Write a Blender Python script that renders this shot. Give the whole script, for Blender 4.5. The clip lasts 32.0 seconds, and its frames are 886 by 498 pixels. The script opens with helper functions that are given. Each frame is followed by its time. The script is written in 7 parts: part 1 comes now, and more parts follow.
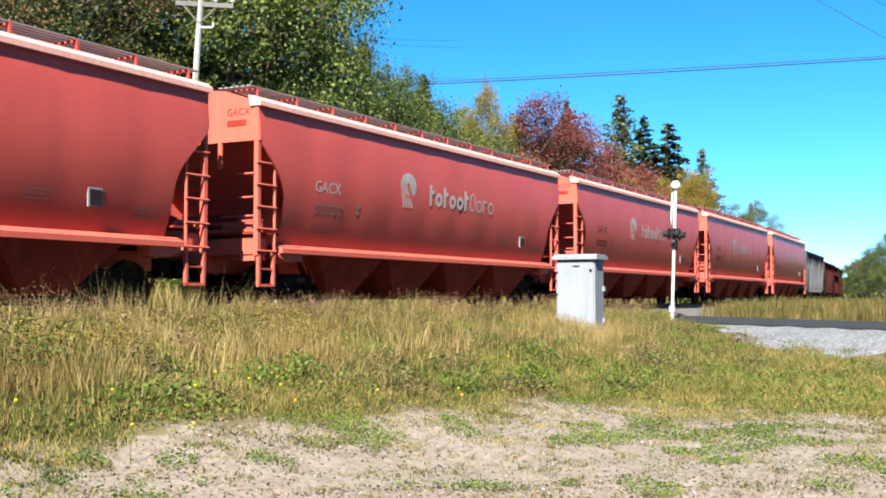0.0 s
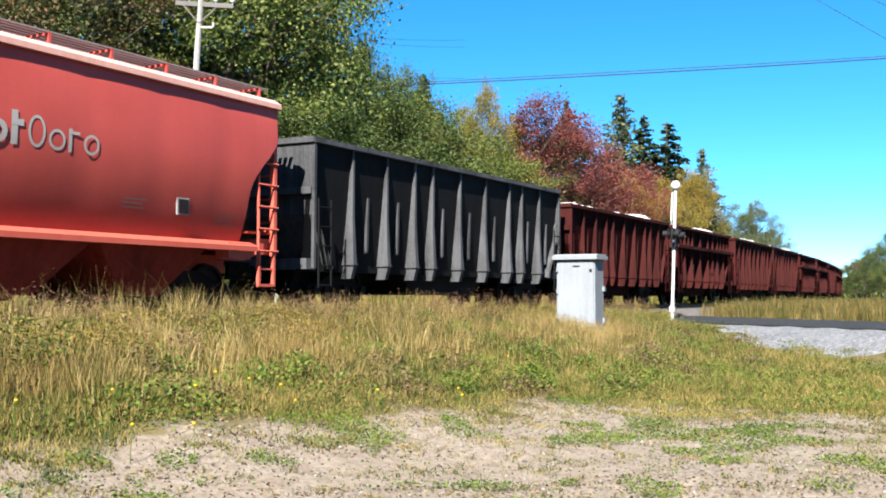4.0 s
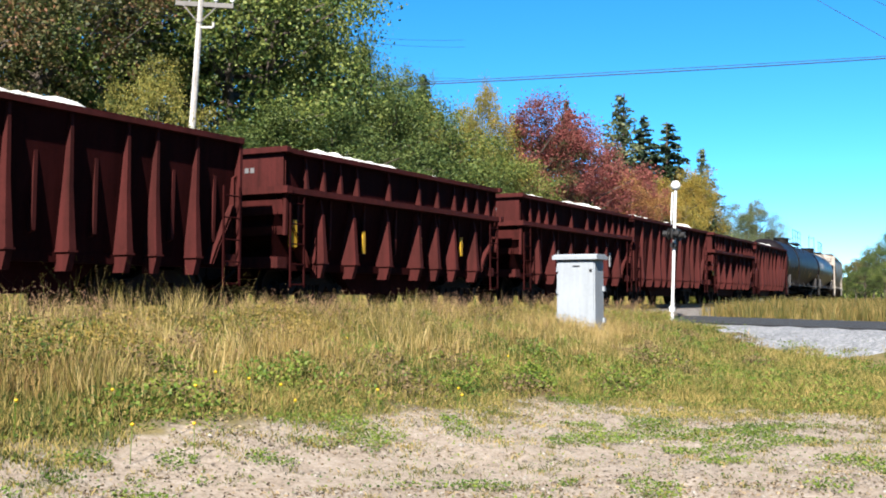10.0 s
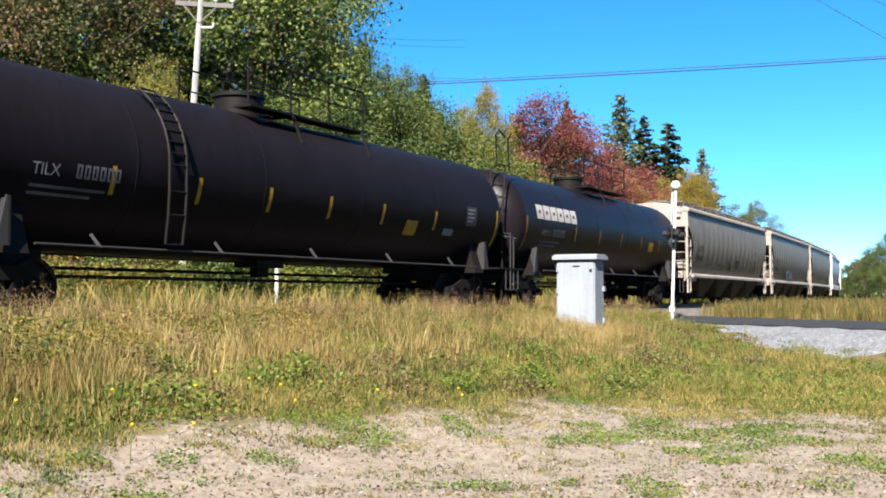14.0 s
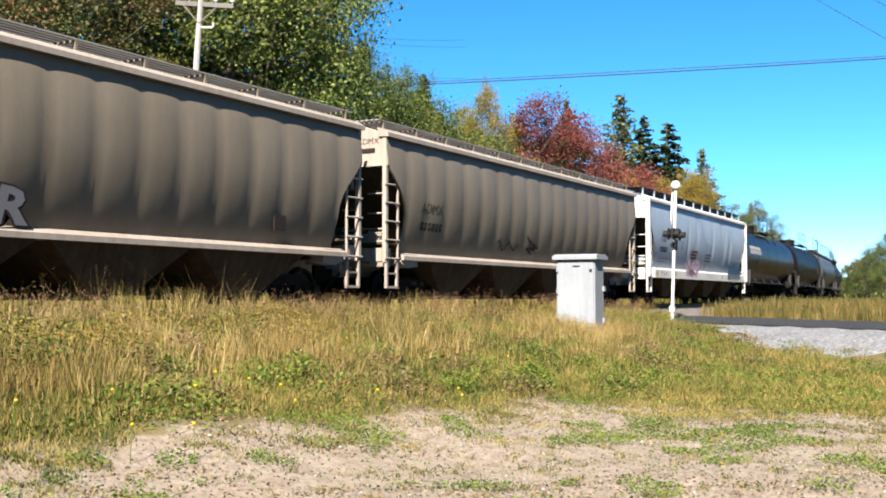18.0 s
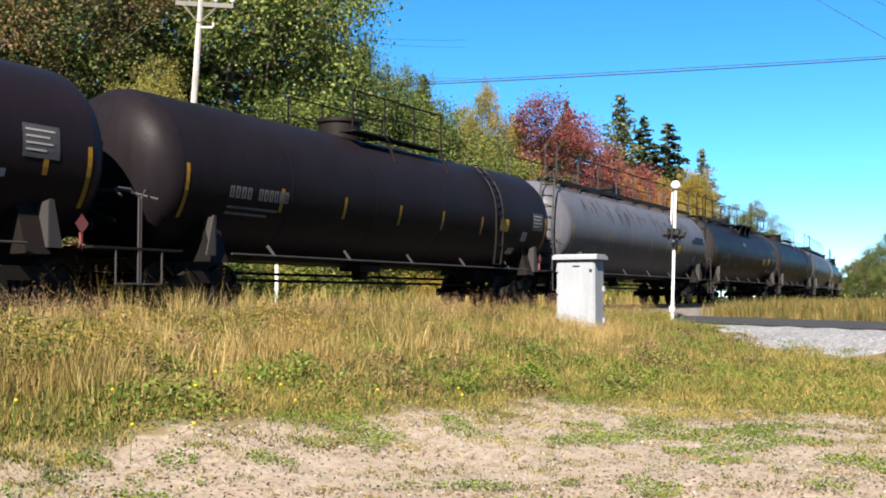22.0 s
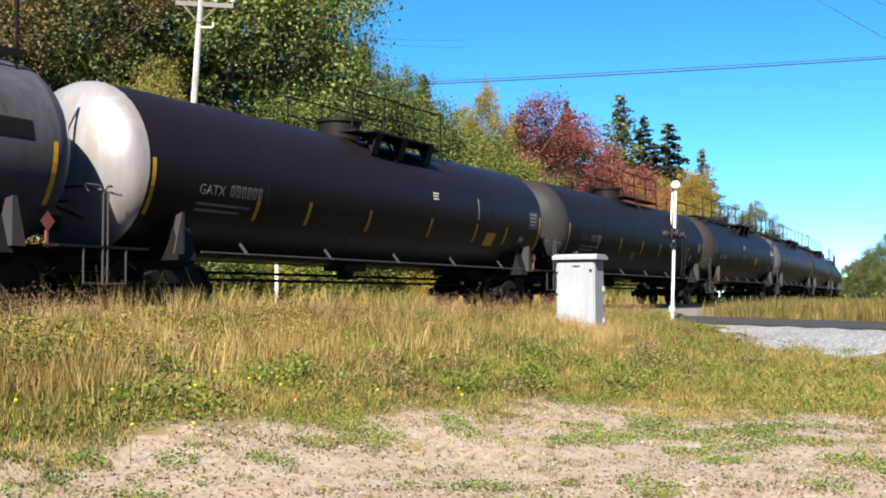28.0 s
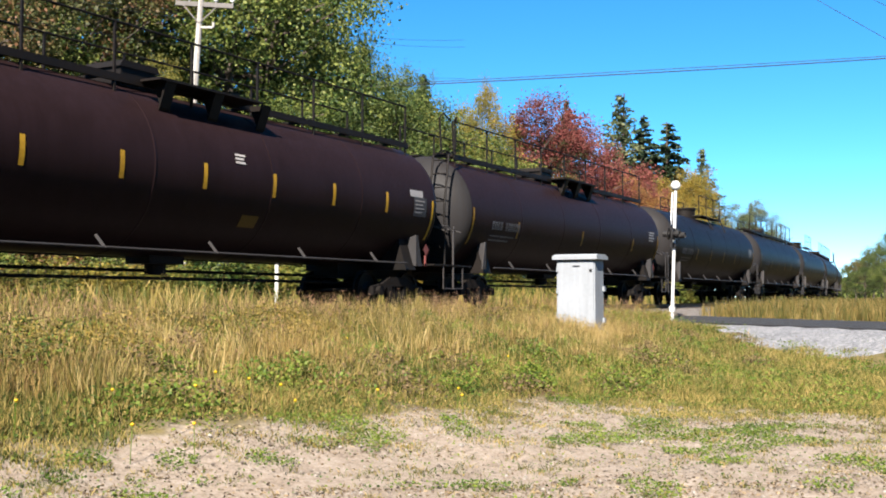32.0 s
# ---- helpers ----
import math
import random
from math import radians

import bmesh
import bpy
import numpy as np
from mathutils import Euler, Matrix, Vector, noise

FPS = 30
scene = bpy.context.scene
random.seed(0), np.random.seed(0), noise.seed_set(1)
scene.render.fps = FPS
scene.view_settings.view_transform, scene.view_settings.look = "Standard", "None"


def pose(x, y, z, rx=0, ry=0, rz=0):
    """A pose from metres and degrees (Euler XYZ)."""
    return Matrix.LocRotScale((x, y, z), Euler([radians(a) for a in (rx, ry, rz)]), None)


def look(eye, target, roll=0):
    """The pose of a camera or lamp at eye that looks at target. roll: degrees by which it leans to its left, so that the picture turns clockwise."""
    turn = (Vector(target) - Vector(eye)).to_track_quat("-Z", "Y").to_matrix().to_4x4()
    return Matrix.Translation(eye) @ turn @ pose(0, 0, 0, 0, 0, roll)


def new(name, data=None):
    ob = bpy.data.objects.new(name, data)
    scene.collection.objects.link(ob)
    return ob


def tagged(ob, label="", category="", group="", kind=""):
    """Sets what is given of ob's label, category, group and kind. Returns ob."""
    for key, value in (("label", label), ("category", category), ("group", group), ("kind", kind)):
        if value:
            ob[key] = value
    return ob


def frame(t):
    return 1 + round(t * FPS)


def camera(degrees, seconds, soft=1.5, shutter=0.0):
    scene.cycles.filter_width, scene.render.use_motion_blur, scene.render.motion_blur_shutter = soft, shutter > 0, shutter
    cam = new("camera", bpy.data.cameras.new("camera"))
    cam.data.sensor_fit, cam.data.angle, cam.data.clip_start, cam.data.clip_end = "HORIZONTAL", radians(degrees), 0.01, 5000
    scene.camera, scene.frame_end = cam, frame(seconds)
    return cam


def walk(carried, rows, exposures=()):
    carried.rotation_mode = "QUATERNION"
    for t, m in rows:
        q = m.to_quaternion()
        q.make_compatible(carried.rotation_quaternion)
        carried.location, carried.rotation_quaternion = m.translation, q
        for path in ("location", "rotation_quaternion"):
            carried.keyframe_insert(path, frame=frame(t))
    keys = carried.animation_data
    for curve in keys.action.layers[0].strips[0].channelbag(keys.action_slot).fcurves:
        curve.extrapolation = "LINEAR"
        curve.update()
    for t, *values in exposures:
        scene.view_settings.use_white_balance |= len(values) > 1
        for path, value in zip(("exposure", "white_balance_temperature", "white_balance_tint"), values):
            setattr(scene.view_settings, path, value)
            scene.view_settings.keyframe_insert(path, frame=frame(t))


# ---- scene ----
cam = camera(43.79, 32.0, soft=1.9)
EYE = Vector((0.0, 0.0, 0.3))
AIM = look(EYE, EYE + Vector((87.63, 47.99, 4.39)))
EXPOSURE = 2.12
walk(cam, [(0.0, AIM), (32.0, AIM)], [(0.0, EXPOSURE, 6500, 8), (8.0, EXPOSURE, 6500, 9), (14.0, EXPOSURE, 6600, 10), (17.0, EXPOSURE, 6950, 11), (24.0, EXPOSURE, 7100, 13), (32.0, EXPOSURE, 6900, 12)])

# ---------------------------------------------------------------- light
SUN_EL, SUN_AZ = 41.0, 195.0     # azimuth in degrees from +x, anticlockwise
world = bpy.data.worlds.new("sky")
scene.world = world
world.use_nodes = True
wn = world.node_tree
bg = wn.nodes["Background"]
sky = wn.nodes.new("ShaderNodeTexSky")
sky.sky_type = "NISHITA"
sky.sun_disc = False
sky.sun_elevation = radians(SUN_EL)
sky.sun_rotation = radians(90.0 - SUN_AZ)
sky.air_density, sky.dust_density, sky.ozone_density = 0.8, 0.0, 7.0
sky.altitude = 2600
sat = wn.nodes.new("ShaderNodeHueSaturation")
sat.inputs["Hue"].default_value = 0.489
sat.inputs["Saturation"].default_value = 1.2
wn.links.new(sky.outputs[0], sat.inputs["Color"])
wn.links.new(sat.outputs[0], bg.inputs[0])
bg.inputs[1].default_value = 0.06
sun = new("sun", bpy.data.lights.new("sun", "SUN"))
sun.data.energy, sun.data.angle, sun.data.color = 5.0, radians(0.53), (1.0, 0.95, 0.87)
se, sa = radians(SUN_EL), radians(SUN_AZ)
sun.matrix_world = look((0, 0, 60), Vector((0, 0, 60)) - Vector((math.cos(se) * math.cos(sa), math.cos(se) * math.sin(sa), math.sin(se))))

# ---------------------------------------------------------------- the line of the track
TRACK_Y, BEND_X, BEND_R = 14.591, 30.99, 685.8


def rail_point(s, off=0.0):
    """Place and heading on the track at s metres along it; off is to the left of the way to +x."""
    a = max(s - BEND_X, 0.0) / BEND_R
    x = min(s, BEND_X) + BEND_R * math.sin(a)
    y = TRACK_Y + BEND_R * (1 - math.cos(a))
    return x - off * math.sin(a), y + off * math.cos(a), a


def track_y(x):
    """Centre line's y at x."""
    a = np.clip((np.asarray(x, float) - BEND_X) / BEND_R, 0, 0.9)
    return TRACK_Y + BEND_R * (1 - np.sqrt(1 - a * a))


def travelled(t):
    return 15.525 * t - 0.0064 * t * t


Q_PTS = (-400, -60, -12, -5, -3.2, -2.0, 2.0, 3.0, 4.2, 6.1, 7.6, 8.6, 9.6, 10.6, 20, 400)
Z_PTS = (2.0, 0.6, 0.05, -0.15, -0.3, -0.2, -0.2, -0.42, -0.36, -0.5, -0.78, -0.98, -1.13, -1.2, -1.2, -1.4)
ROAD_Q = (-60, -8, -2.6, 1.6, 2.1, 4.5, 8, 14, 24, 60)
ROAD_Z = (-0.2, -0.25, -0.03, -0.12, -0.42, -0.46, -0.48, -0.5, -0.7, -1.15)


ROAD_AT, ROAD_WAY, ROAD_WIDE = (33.0, 10.15), (-0.571, -0.821), 6.5    # near edge, its direction, width


def across_road(x, y):
    """Metres beyond the road's near edge."""
    return (np.asarray(x, float) - ROAD_AT[0]) * -ROAD_WAY[1] + (np.asarray(y, float) - ROAD_AT[1]) * ROAD_WAY[0]


def along(x, y):
    """Metres along the road from the corner of its asphalt, towards the camera's side."""
    return (np.asarray(x, float) - ROAD_AT[0]) * ROAD_WAY[0] + (np.asarray(y, float) - ROAD_AT[1]) * ROAD_WAY[1]


def apron_wide(x, y):
    """Width of the crushed stone beside the road."""
    return np.interp(along(x, y), (0, 3, 8, 14, 60), (0.5, 1.6, 4.3, 4.0, 3.4))


def road_z(x, y):
    return np.interp(track_y(x) - y, ROAD_Q, ROAD_Z)


def ground_z(x, y):
    x, y = np.asarray(x, float), np.asarray(y, float)
    q = track_y(x) - y
    z = np.interp(q, Q_PTS, Z_PTS)
    far = np.interp(across_road(x, y), (5, 9), (0, 1))
    low = np.maximum(z, -0.45)
    z = np.where(q > 2.0, z + (low - z) * far, z)
    b = across_road(x, y)
    gap = np.maximum(np.maximum(-b, b - ROAD_WIDE), 0)
    mix = np.clip(1 - gap / 6.0, 0, 1)
    mix = mix * mix * (3 - 2 * mix)
    on = np.where(np.abs(q) < 2.2, 0.0, mix)
    z = z + (road_z(x, y) - 0.06 - z) * on
    return z


# ---------------------------------------------------------------- materials
MATS = {}


def nodes_of(m):
    m.use_nodes = True
    nt = m.node_tree
    return nt, nt.nodes["Principled BSDF"]


def math_node(nt, op, a, b=None, c=None):
    n = nt.nodes.new("ShaderNodeMath")
    n.operation = op
    for i, v in enumerate((a, b, c)):
        if v is None:
            continue
        if isinstance(v, (int, float)):
            n.inputs[i].default_value = v
        else:
            nt.links.new(v, n.inputs[i])
    return n.outputs[0]


def noise_node(nt, vec, scale, detail=4, rough=0.55, stretch=None):
    if stretch:
        mp = nt.nodes.new("ShaderNodeMapping")
        mp.inputs["Scale"].default_value = stretch
        nt.links.new(vec, mp.inputs["Vector"])
        vec = mp.outputs[0]
    n = nt.nodes.new("ShaderNodeTexNoise")
    n.inputs["Scale"].default_value = scale
    n.inputs["Detail"].default_value = detail
    n.inputs["Roughness"].default_value = rough
    nt.links.new(vec, n.inputs["Vector"])
    return n.outputs["Fac"]


def ramp(nt, fac, stops):
    r = nt.nodes.new("ShaderNodeValToRGB")
    els = r.color_ramp.elements
    while len(els) < len(stops):
        els.new(0.5)
    for e, (p, c) in zip(els, stops):
        e.position, e.color = p, (*c, 1) if len(c) == 3 else c
    nt.links.new(fac, r.inputs[0])
    return r.outputs[0]


def mix_col(nt, fac, a, b, mode="MIX"):
    n = nt.nodes.new("ShaderNodeMix")
    n.data_type, n.blend_type = "RGBA", mode
    for sock, v in ((n.inputs[0], fac), (n.inputs[6], a), (n.inputs[7], b)):
        if isinstance(v, (int, float)):
            sock.default_value = v
        elif isinstance(v, (tuple, list)):
            sock.default_value = (*v, 1)
        else:
            nt.links.new(v, sock)
    return n.outputs[2]


def bump(nt, bsdf, height, strength=0.3, dist=0.02):
    b = nt.nodes.new("ShaderNodeBump")
    b.inputs["Strength"].default_value, b.inputs["Distance"].default_value = strength, dist
    nt.links.new(height, b.inputs["Height"])
    nt.links.new(b.outputs[0], bsdf.inputs["Normal"])


def paint(name, col, dirt=(0.06, 0.045, 0.035), amount=0.5, rough=0.45, metal=0.0, streak=True, seams=0.0, spec=0.12, run_by=2.6):
    """Weathered paint or steel: broad stains, run-down streaks and grain."""
    if name in MATS:
        return MATS[name]
    m = bpy.data.materials.new(name)
    nt, b = nodes_of(m)
    tc = nt.nodes.new("ShaderNodeTexCoord").outputs["Object"]
    info = nt.nodes.new("ShaderNodeObjectInfo").outputs["Random"]
    off = nt.nodes.new("ShaderNodeVectorMath")
    off.operation = "ADD"
    cmb = nt.nodes.new("ShaderNodeCombineXYZ")
    nt.links.new(math_node(nt, "MULTIPLY", info, 37.0), cmb.inputs[0])
    nt.links.new(tc, off.inputs[0])
    nt.links.new(cmb.outputs[0], off.inputs[1])
    v = off.outputs[0]
    big = noise_node(nt, v, 0.7, 5)
    fine = noise_node(nt, v, 14.0, 4, 0.7)
    fac = math_node(nt, "MULTIPLY_ADD", big, 2.4, math_node(nt, "MULTIPLY_ADD", fine, 1.1, -1.25))
    if streak:
        run = noise_node(nt, v, 1.0, 4, 0.65, (6.0, 6.0, 0.3))
        fac = math_node(nt, "ADD", fac, math_node(nt, "MULTIPLY_ADD", run, run_by, -0.5 * run_by))
    clamp = nt.nodes.new("ShaderNodeClamp")
    nt.links.new(math_node(nt, "MULTIPLY", fac, amount), clamp.inputs[0])
    c = mix_col(nt, clamp.outputs[0], col, dirt)
    nt.links.new(c, b.inputs["Base Color"])
    nt.links.new(math_node(nt, "MULTIPLY_ADD", fine, 0.25, rough - 0.12), b.inputs["Roughness"])
    b.inputs["Metallic"].default_value = metal
    b.inputs["Specular IOR Level"].default_value = spec
    bump(nt, b, fine, 0.12, 0.004)
    MATS[name] = m
    return m


# ---------------------------------------------------------------- mesh building
class Shape:
    """Collects vertices and faces of one mesh."""

    def __init__(self):
        self.v, self.f = [], []

    def turned_to_end(self, x, y, z):
        """Sets flat letters on an end plate that faces -x."""
        self.v = [(x, y - a, z + c) for a, _, c in self.v]
        return self

    def add(self, verts, faces):
        o = len(self.v)
        self.v.extend(tuple(p) for p in verts)
        self.f.extend(tuple(i + o for i in f) for f in faces)
        return self

    def box(self, x0, x1, y0, y1, z0, z1):
        return self.add([(x, y, z) for x in (x0, x1) for y in (y0, y1) for z in (z0, z1)],
                        [(0, 1, 3, 2), (4, 6, 7, 5), (0, 4, 5, 1), (2, 3, 7, 6), (0, 2, 6, 4), (1, 5, 7, 3)])

    def bar(self, p, q, w, h=None, up=(0, 0, 1)):
        """A square bar from p to q."""
        p, q = Vector(p), Vector(q)
        d = (q - p).normalized()
        u = Vector(up)
        if abs(d.dot(u)) > 0.95:
            u = Vector((1, 0, 0))
        s = d.cross(u).normalized()
        u = s.cross(d)
        h = h or w
        ring = [s * (a * w / 2) + u * (b * h / 2) for a, b in ((-1, -1), (1, -1), (1, 1), (-1, 1))]
        return self.add([p + r for r in ring] + [q + r for r in ring],
                        [(3, 2, 1, 0), (4, 5, 6, 7), (0, 1, 5, 4), (1, 2, 6, 5), (2, 3, 7, 6), (3, 0, 4, 7)])

    def rod(self, p, q, r, n=8, r2=None):
        p, q = Vector(p), Vector(q)
        d = (q - p).normalized()
        u = Vector((0, 0, 1)) if abs(d.z) < 0.9 else Vector((1, 0, 0))
        s = d.cross(u).normalized()
        u = s.cross(d)
        r2 = r if r2 is None else r2
        a = [(math.cos(2 * math.pi * i / n), math.sin(2 * math.pi * i / n)) for i in range(n)]
        vs = [p + (s * c + u * k) * r for c, k in a] + [q + (s * c + u * k) * r2 for c, k in a]
        fs = [(i, (i + 1) % n, n + (i + 1) % n, n + i) for i in range(n)]
        return self.add(vs, fs + [tuple(range(n - 1, -1, -1)), tuple(range(n, 2 * n))])

    def pipe(self, pts, r, n=6):
        pts = [Vector(p) for p in pts]
        rows = []
        for i, p in enumerate(pts):
            d = (pts[min(i + 1, len(pts) - 1)] - pts[max(i - 1, 0)]).normalized()
            u = Vector((0, 0, 1)) if abs(d.z) < 0.8 else Vector((0, 1, 0))
            s = d.cross(u).normalized()
            u = s.cross(d)
            rows.append([p + (s * math.cos(2 * math.pi * k / n) + u * math.sin(2 * math.pi * k / n)) * r for k in range(n + 1)])
        return self.grid(rows)

    def prism(self, poly, y0, y1):
        """poly in x, z, drawn out from y0 to y1."""
        n = len(poly)
        return self.add([(x, y0, z) for x, z in poly] + [(x, y1, z) for x, z in poly],
                        [tuple(range(n)), tuple(range(2 * n - 1, n - 1, -1))] + [((i + 1) % n, i, n + i, n + (i + 1) % n) for i in range(n)])

    def plate(self, poly, x0, x1):
        """poly in y, z, drawn out from x0 to x1."""
        n = len(poly)
        return self.add([(x0, y, z) for y, z in poly] + [(x1, y, z) for y, z in poly],
                        [tuple(range(n)), tuple(range(2 * n - 1, n - 1, -1))] + [((i + 1) % n, i, n + i, n + (i + 1) % n) for i in range(n)])

    def grid(self, rows):
        n = len(rows[0])
        return self.add([p for r in rows for p in r],
                        [(i * n + j, i * n + j + 1, (i + 1) * n + j + 1, (i + 1) * n + j) for i in range(len(rows) - 1) for j in range(n - 1)])

    def spin(self, profile, axis="z", n=16, centre=(0, 0, 0)):
        """Profile of (radius, height) turned about an axis."""
        rows = []
        for r, h in profile:
            row = []
            for i in range(n + 1):
                a = 2 * math.pi * i / n
                c, s = r * math.cos(a), r * math.sin(a)
                p = {"z": (c, s, h), "x": (h, c, s), "y": (c, h, -s)}[axis]
                row.append((p[0] + centre[0], p[1] + centre[1], p[2] + centre[2]))
            rows.append(row)
        return self.grid(rows)

    def mesh(self, name, mat, smooth=False):
        me = bpy.data.meshes.new(name)
        me.from_pydata(self.v, [], self.f)
        me.materials.append(mat)
        me.update()
        if smooth:
            me.shade_smooth()
            me.set_sharp_from_angle(angle=radians(38))
        return me


CACHE = {}


def part(name, shape, mat, parent, label="", key=None, smooth=False, at=None):
    """One mesh object under a thing or a part. shape: a Shape, or a function that makes one; key: share the mesh."""
    k = (key, name, mat.name) if key else None
    me = CACHE.get(k) if k else None
    if me is None:
        sh = shape() if callable(shape) else shape
        me = sh.mesh(name, mat, smooth)
        if k:
            CACHE[k] = me
    ob = new(name, me)
    ob.parent = parent
    if at is not None:
        ob.matrix_basis = at
    if label:
        ob["label"] = label
    return ob


def thing(name, label, category, at=None, group="", kind=""):
    ob = new(name)
    ob.empty_display_size = 0.3
    if at is not None:
        ob.matrix_world = at
    return tagged(ob, label, category, group, kind)


def solo(name, shape, mat, label, category, at=None, group="", kind="", smooth=False):
    ob = new(name, shape.mesh(name, mat, smooth))
    if at is not None:
        ob.matrix_world = at
    return tagged(ob, label, category, group, kind)


def ground_material():
    m = bpy.data.materials.new("meadow_soil_and_gravel")
    nt, b = nodes_of(m)
    geo = nt.nodes.new("ShaderNodeNewGeometry").outputs["Position"]
    sep = nt.nodes.new("ShaderNodeSeparateXYZ")
    nt.links.new(geo, sep.inputs[0])
    x, y = sep.outputs[0], sep.outputs[1]
    big = noise_node(nt, geo, 0.45, 5, 0.6)
    mid = noise_node(nt, geo, 2.2, 5, 0.65)
    fine = noise_node(nt, geo, 30.0, 4, 0.7)
    vor = nt.nodes.new("ShaderNodeTexVoronoi")
    vor.inputs["Scale"].default_value = 34.0
    nt.links.new(geo, vor.inputs["Vector"])
    # dry lot in front of the meadow, up to the same line as lot_line()
    dx = math_node(nt, "ADD", x, -6.0)
    g = math_node(nt, "ADD", y, math_node(nt, "MULTIPLY_ADD", math_node(nt, "MULTIPLY", dx, dx), 0.022, -6.6))
    g = math_node(nt, "MAXIMUM", g, math_node(nt, "MULTIPLY_ADD", x, 0.8, -11.7))
    g = math_node(nt, "ADD", g, math_node(nt, "MULTIPLY_ADD", big, 1.6, -0.8))
    g = math_node(nt, "ADD", g, math_node(nt, "MULTIPLY_ADD", mid, 1.4, -0.7))
    g = math_node(nt, "MAXIMUM", g, math_node(nt, "MULTIPLY_ADD", y, -1.0, -5.0))
    g = math_node(nt, "MAXIMUM", g, math_node(nt, "MULTIPLY_ADD", x, -1.0, -6.0))
    lot = nt.nodes.new("ShaderNodeMapRange")
    lot.interpolation_type = "SMOOTHSTEP"
    nt.links.new(g, lot.inputs[0])
    for i, v in ((1, -0.1), (2, 0.35), (3, 1.0), (4, 0.0)):
        lot.inputs[i].default_value = v
    grit = noise_node(nt, geo, 85.0, 3, 0.7)
    mott = noise_node(nt, geo, 7.0, 4, 0.7)
    gravel = ramp(nt, math_node(nt, "MULTIPLY_ADD", fine, 0.35, math_node(nt, "MULTIPLY_ADD", mott, 0.32, math_node(nt, "MULTIPLY_ADD", mid, 0.13, math_node(nt, "MULTIPLY", grit, 0.2)))),
                  [(0.36, (0.0576, 0.0432, 0.0317)), (0.45, (0.1555, 0.1238, 0.0979)), (0.55, (0.2131, 0.1814, 0.1526)), (0.66, (0.3053, 0.2794, 0.2506))])
    stones = ramp(nt, vor.outputs["Color"], [(0.0, (0.62, 0.6, 0.56)), (0.7, (1.0, 0.97, 0.93)), (1.0, (1.25, 1.2, 1.16))])
    gravel = mix_col(nt, 0.6, gravel, stones, "MULTIPLY")
    soil = ramp(nt, math_node(nt, "MULTIPLY_ADD", mid, 0.6, math_node(nt, "MULTIPLY", fine, 0.4)),
                [(0.3, (0.0346, 0.0317, 0.0115)), (0.5, (0.0806, 0.0662, 0.0259)), (0.7, (0.144, 0.1094, 0.0518))])
    nt.links.new(mix_col(nt, lot.outputs[0], soil, gravel), b.inputs["Base Color"])
    b.inputs["Roughness"].default_value = 0.95
    b.inputs["Specular IOR Level"].default_value = 0.15
    bump(nt, b, math_node(nt, "ADD", fine, mid), 0.6, 0.02)
    return m


def stone_material(name, lo, mid_c, hi, scale=22.0):
    m = bpy.data.materials.new(name)
    nt, b = nodes_of(m)
    geo = nt.nodes.new("ShaderNodeNewGeometry").outputs["Position"]
    vor = nt.nodes.new("ShaderNodeTexVoronoi")
    vor.inputs["Scale"].default_value = scale
    nt.links.new(geo, vor.inputs["Vector"])
    n1 = noise_node(nt, geo, 1.3, 5, 0.6)
    n2 = noise_node(nt, geo, 60.0, 3, 0.6)
    sep = nt.nodes.new("ShaderNodeSeparateColor")
    nt.links.new(vor.outputs["Color"], sep.inputs[0])
    fac = math_node(nt, "MULTIPLY_ADD", sep.outputs[0], 0.5, math_node(nt, "MULTIPLY_ADD", n1, 0.4, math_node(nt, "MULTIPLY_ADD", n2, 0.3, -0.1)))
    nt.links.new(ramp(nt, fac, [(0.2, lo), (0.5, mid_c), (0.8, hi)]), b.inputs["Base Color"])
    b.inputs["Roughness"].default_value = 0.92
    b.inputs["Specular IOR Level"].default_value = 0.2
    bump(nt, b, vor.outputs["Distance"], 0.8, 0.03)
    return m


SOIL = ground_material()
BALLAST = stone_material("ballast_stone", (0.0403, 0.0346, 0.0317), (0.0922, 0.0806, 0.0749), (0.1728, 0.1613, 0.1498))
SHOULDER = stone_material("crushed_limestone", (0.068, 0.0704, 0.0768), (0.12, 0.1232, 0.132), (0.2, 0.2, 0.208), 16)
ASPHALT = stone_material("old_asphalt", (0.0144, 0.0155, 0.0184), (0.0259, 0.0277, 0.0317), (0.0461, 0.0461, 0.049), 70)
EDGE_TAR = stone_material("bare_tar_edge", (0.0064, 0.0064, 0.0072), (0.0104, 0.0104, 0.012), (0.02, 0.0192, 0.02), 60)
DIRT = stone_material("dirt_track", (0.0691, 0.0576, 0.0461), (0.1152, 0.0979, 0.0806), (0.1728, 0.1498, 0.1267), 40)
RAIL_STEEL = paint("rail_steel", (0.0922, 0.0576, 0.0432), (0.0346, 0.0202, 0.0144), 0.6, 0.5, 0.6, False)
TIE_WOOD = paint("creosoted_wood", (0.0346, 0.0259, 0.0202), (0.0691, 0.0576, 0.049), 0.7, 0.9, 0, False)


def spread(lo, fine_lo, fine_hi, hi, step, n):
    a = lo + (fine_lo - lo) * (1 - np.linspace(1, 0, n) ** 3.0)
    b = np.arange(fine_lo, fine_hi, step)
    c = fine_hi + (hi - fine_hi) * np.linspace(0, 1, n) ** 3.0
    return np.unique(np.round(np.concatenate([a, b, c]), 3))


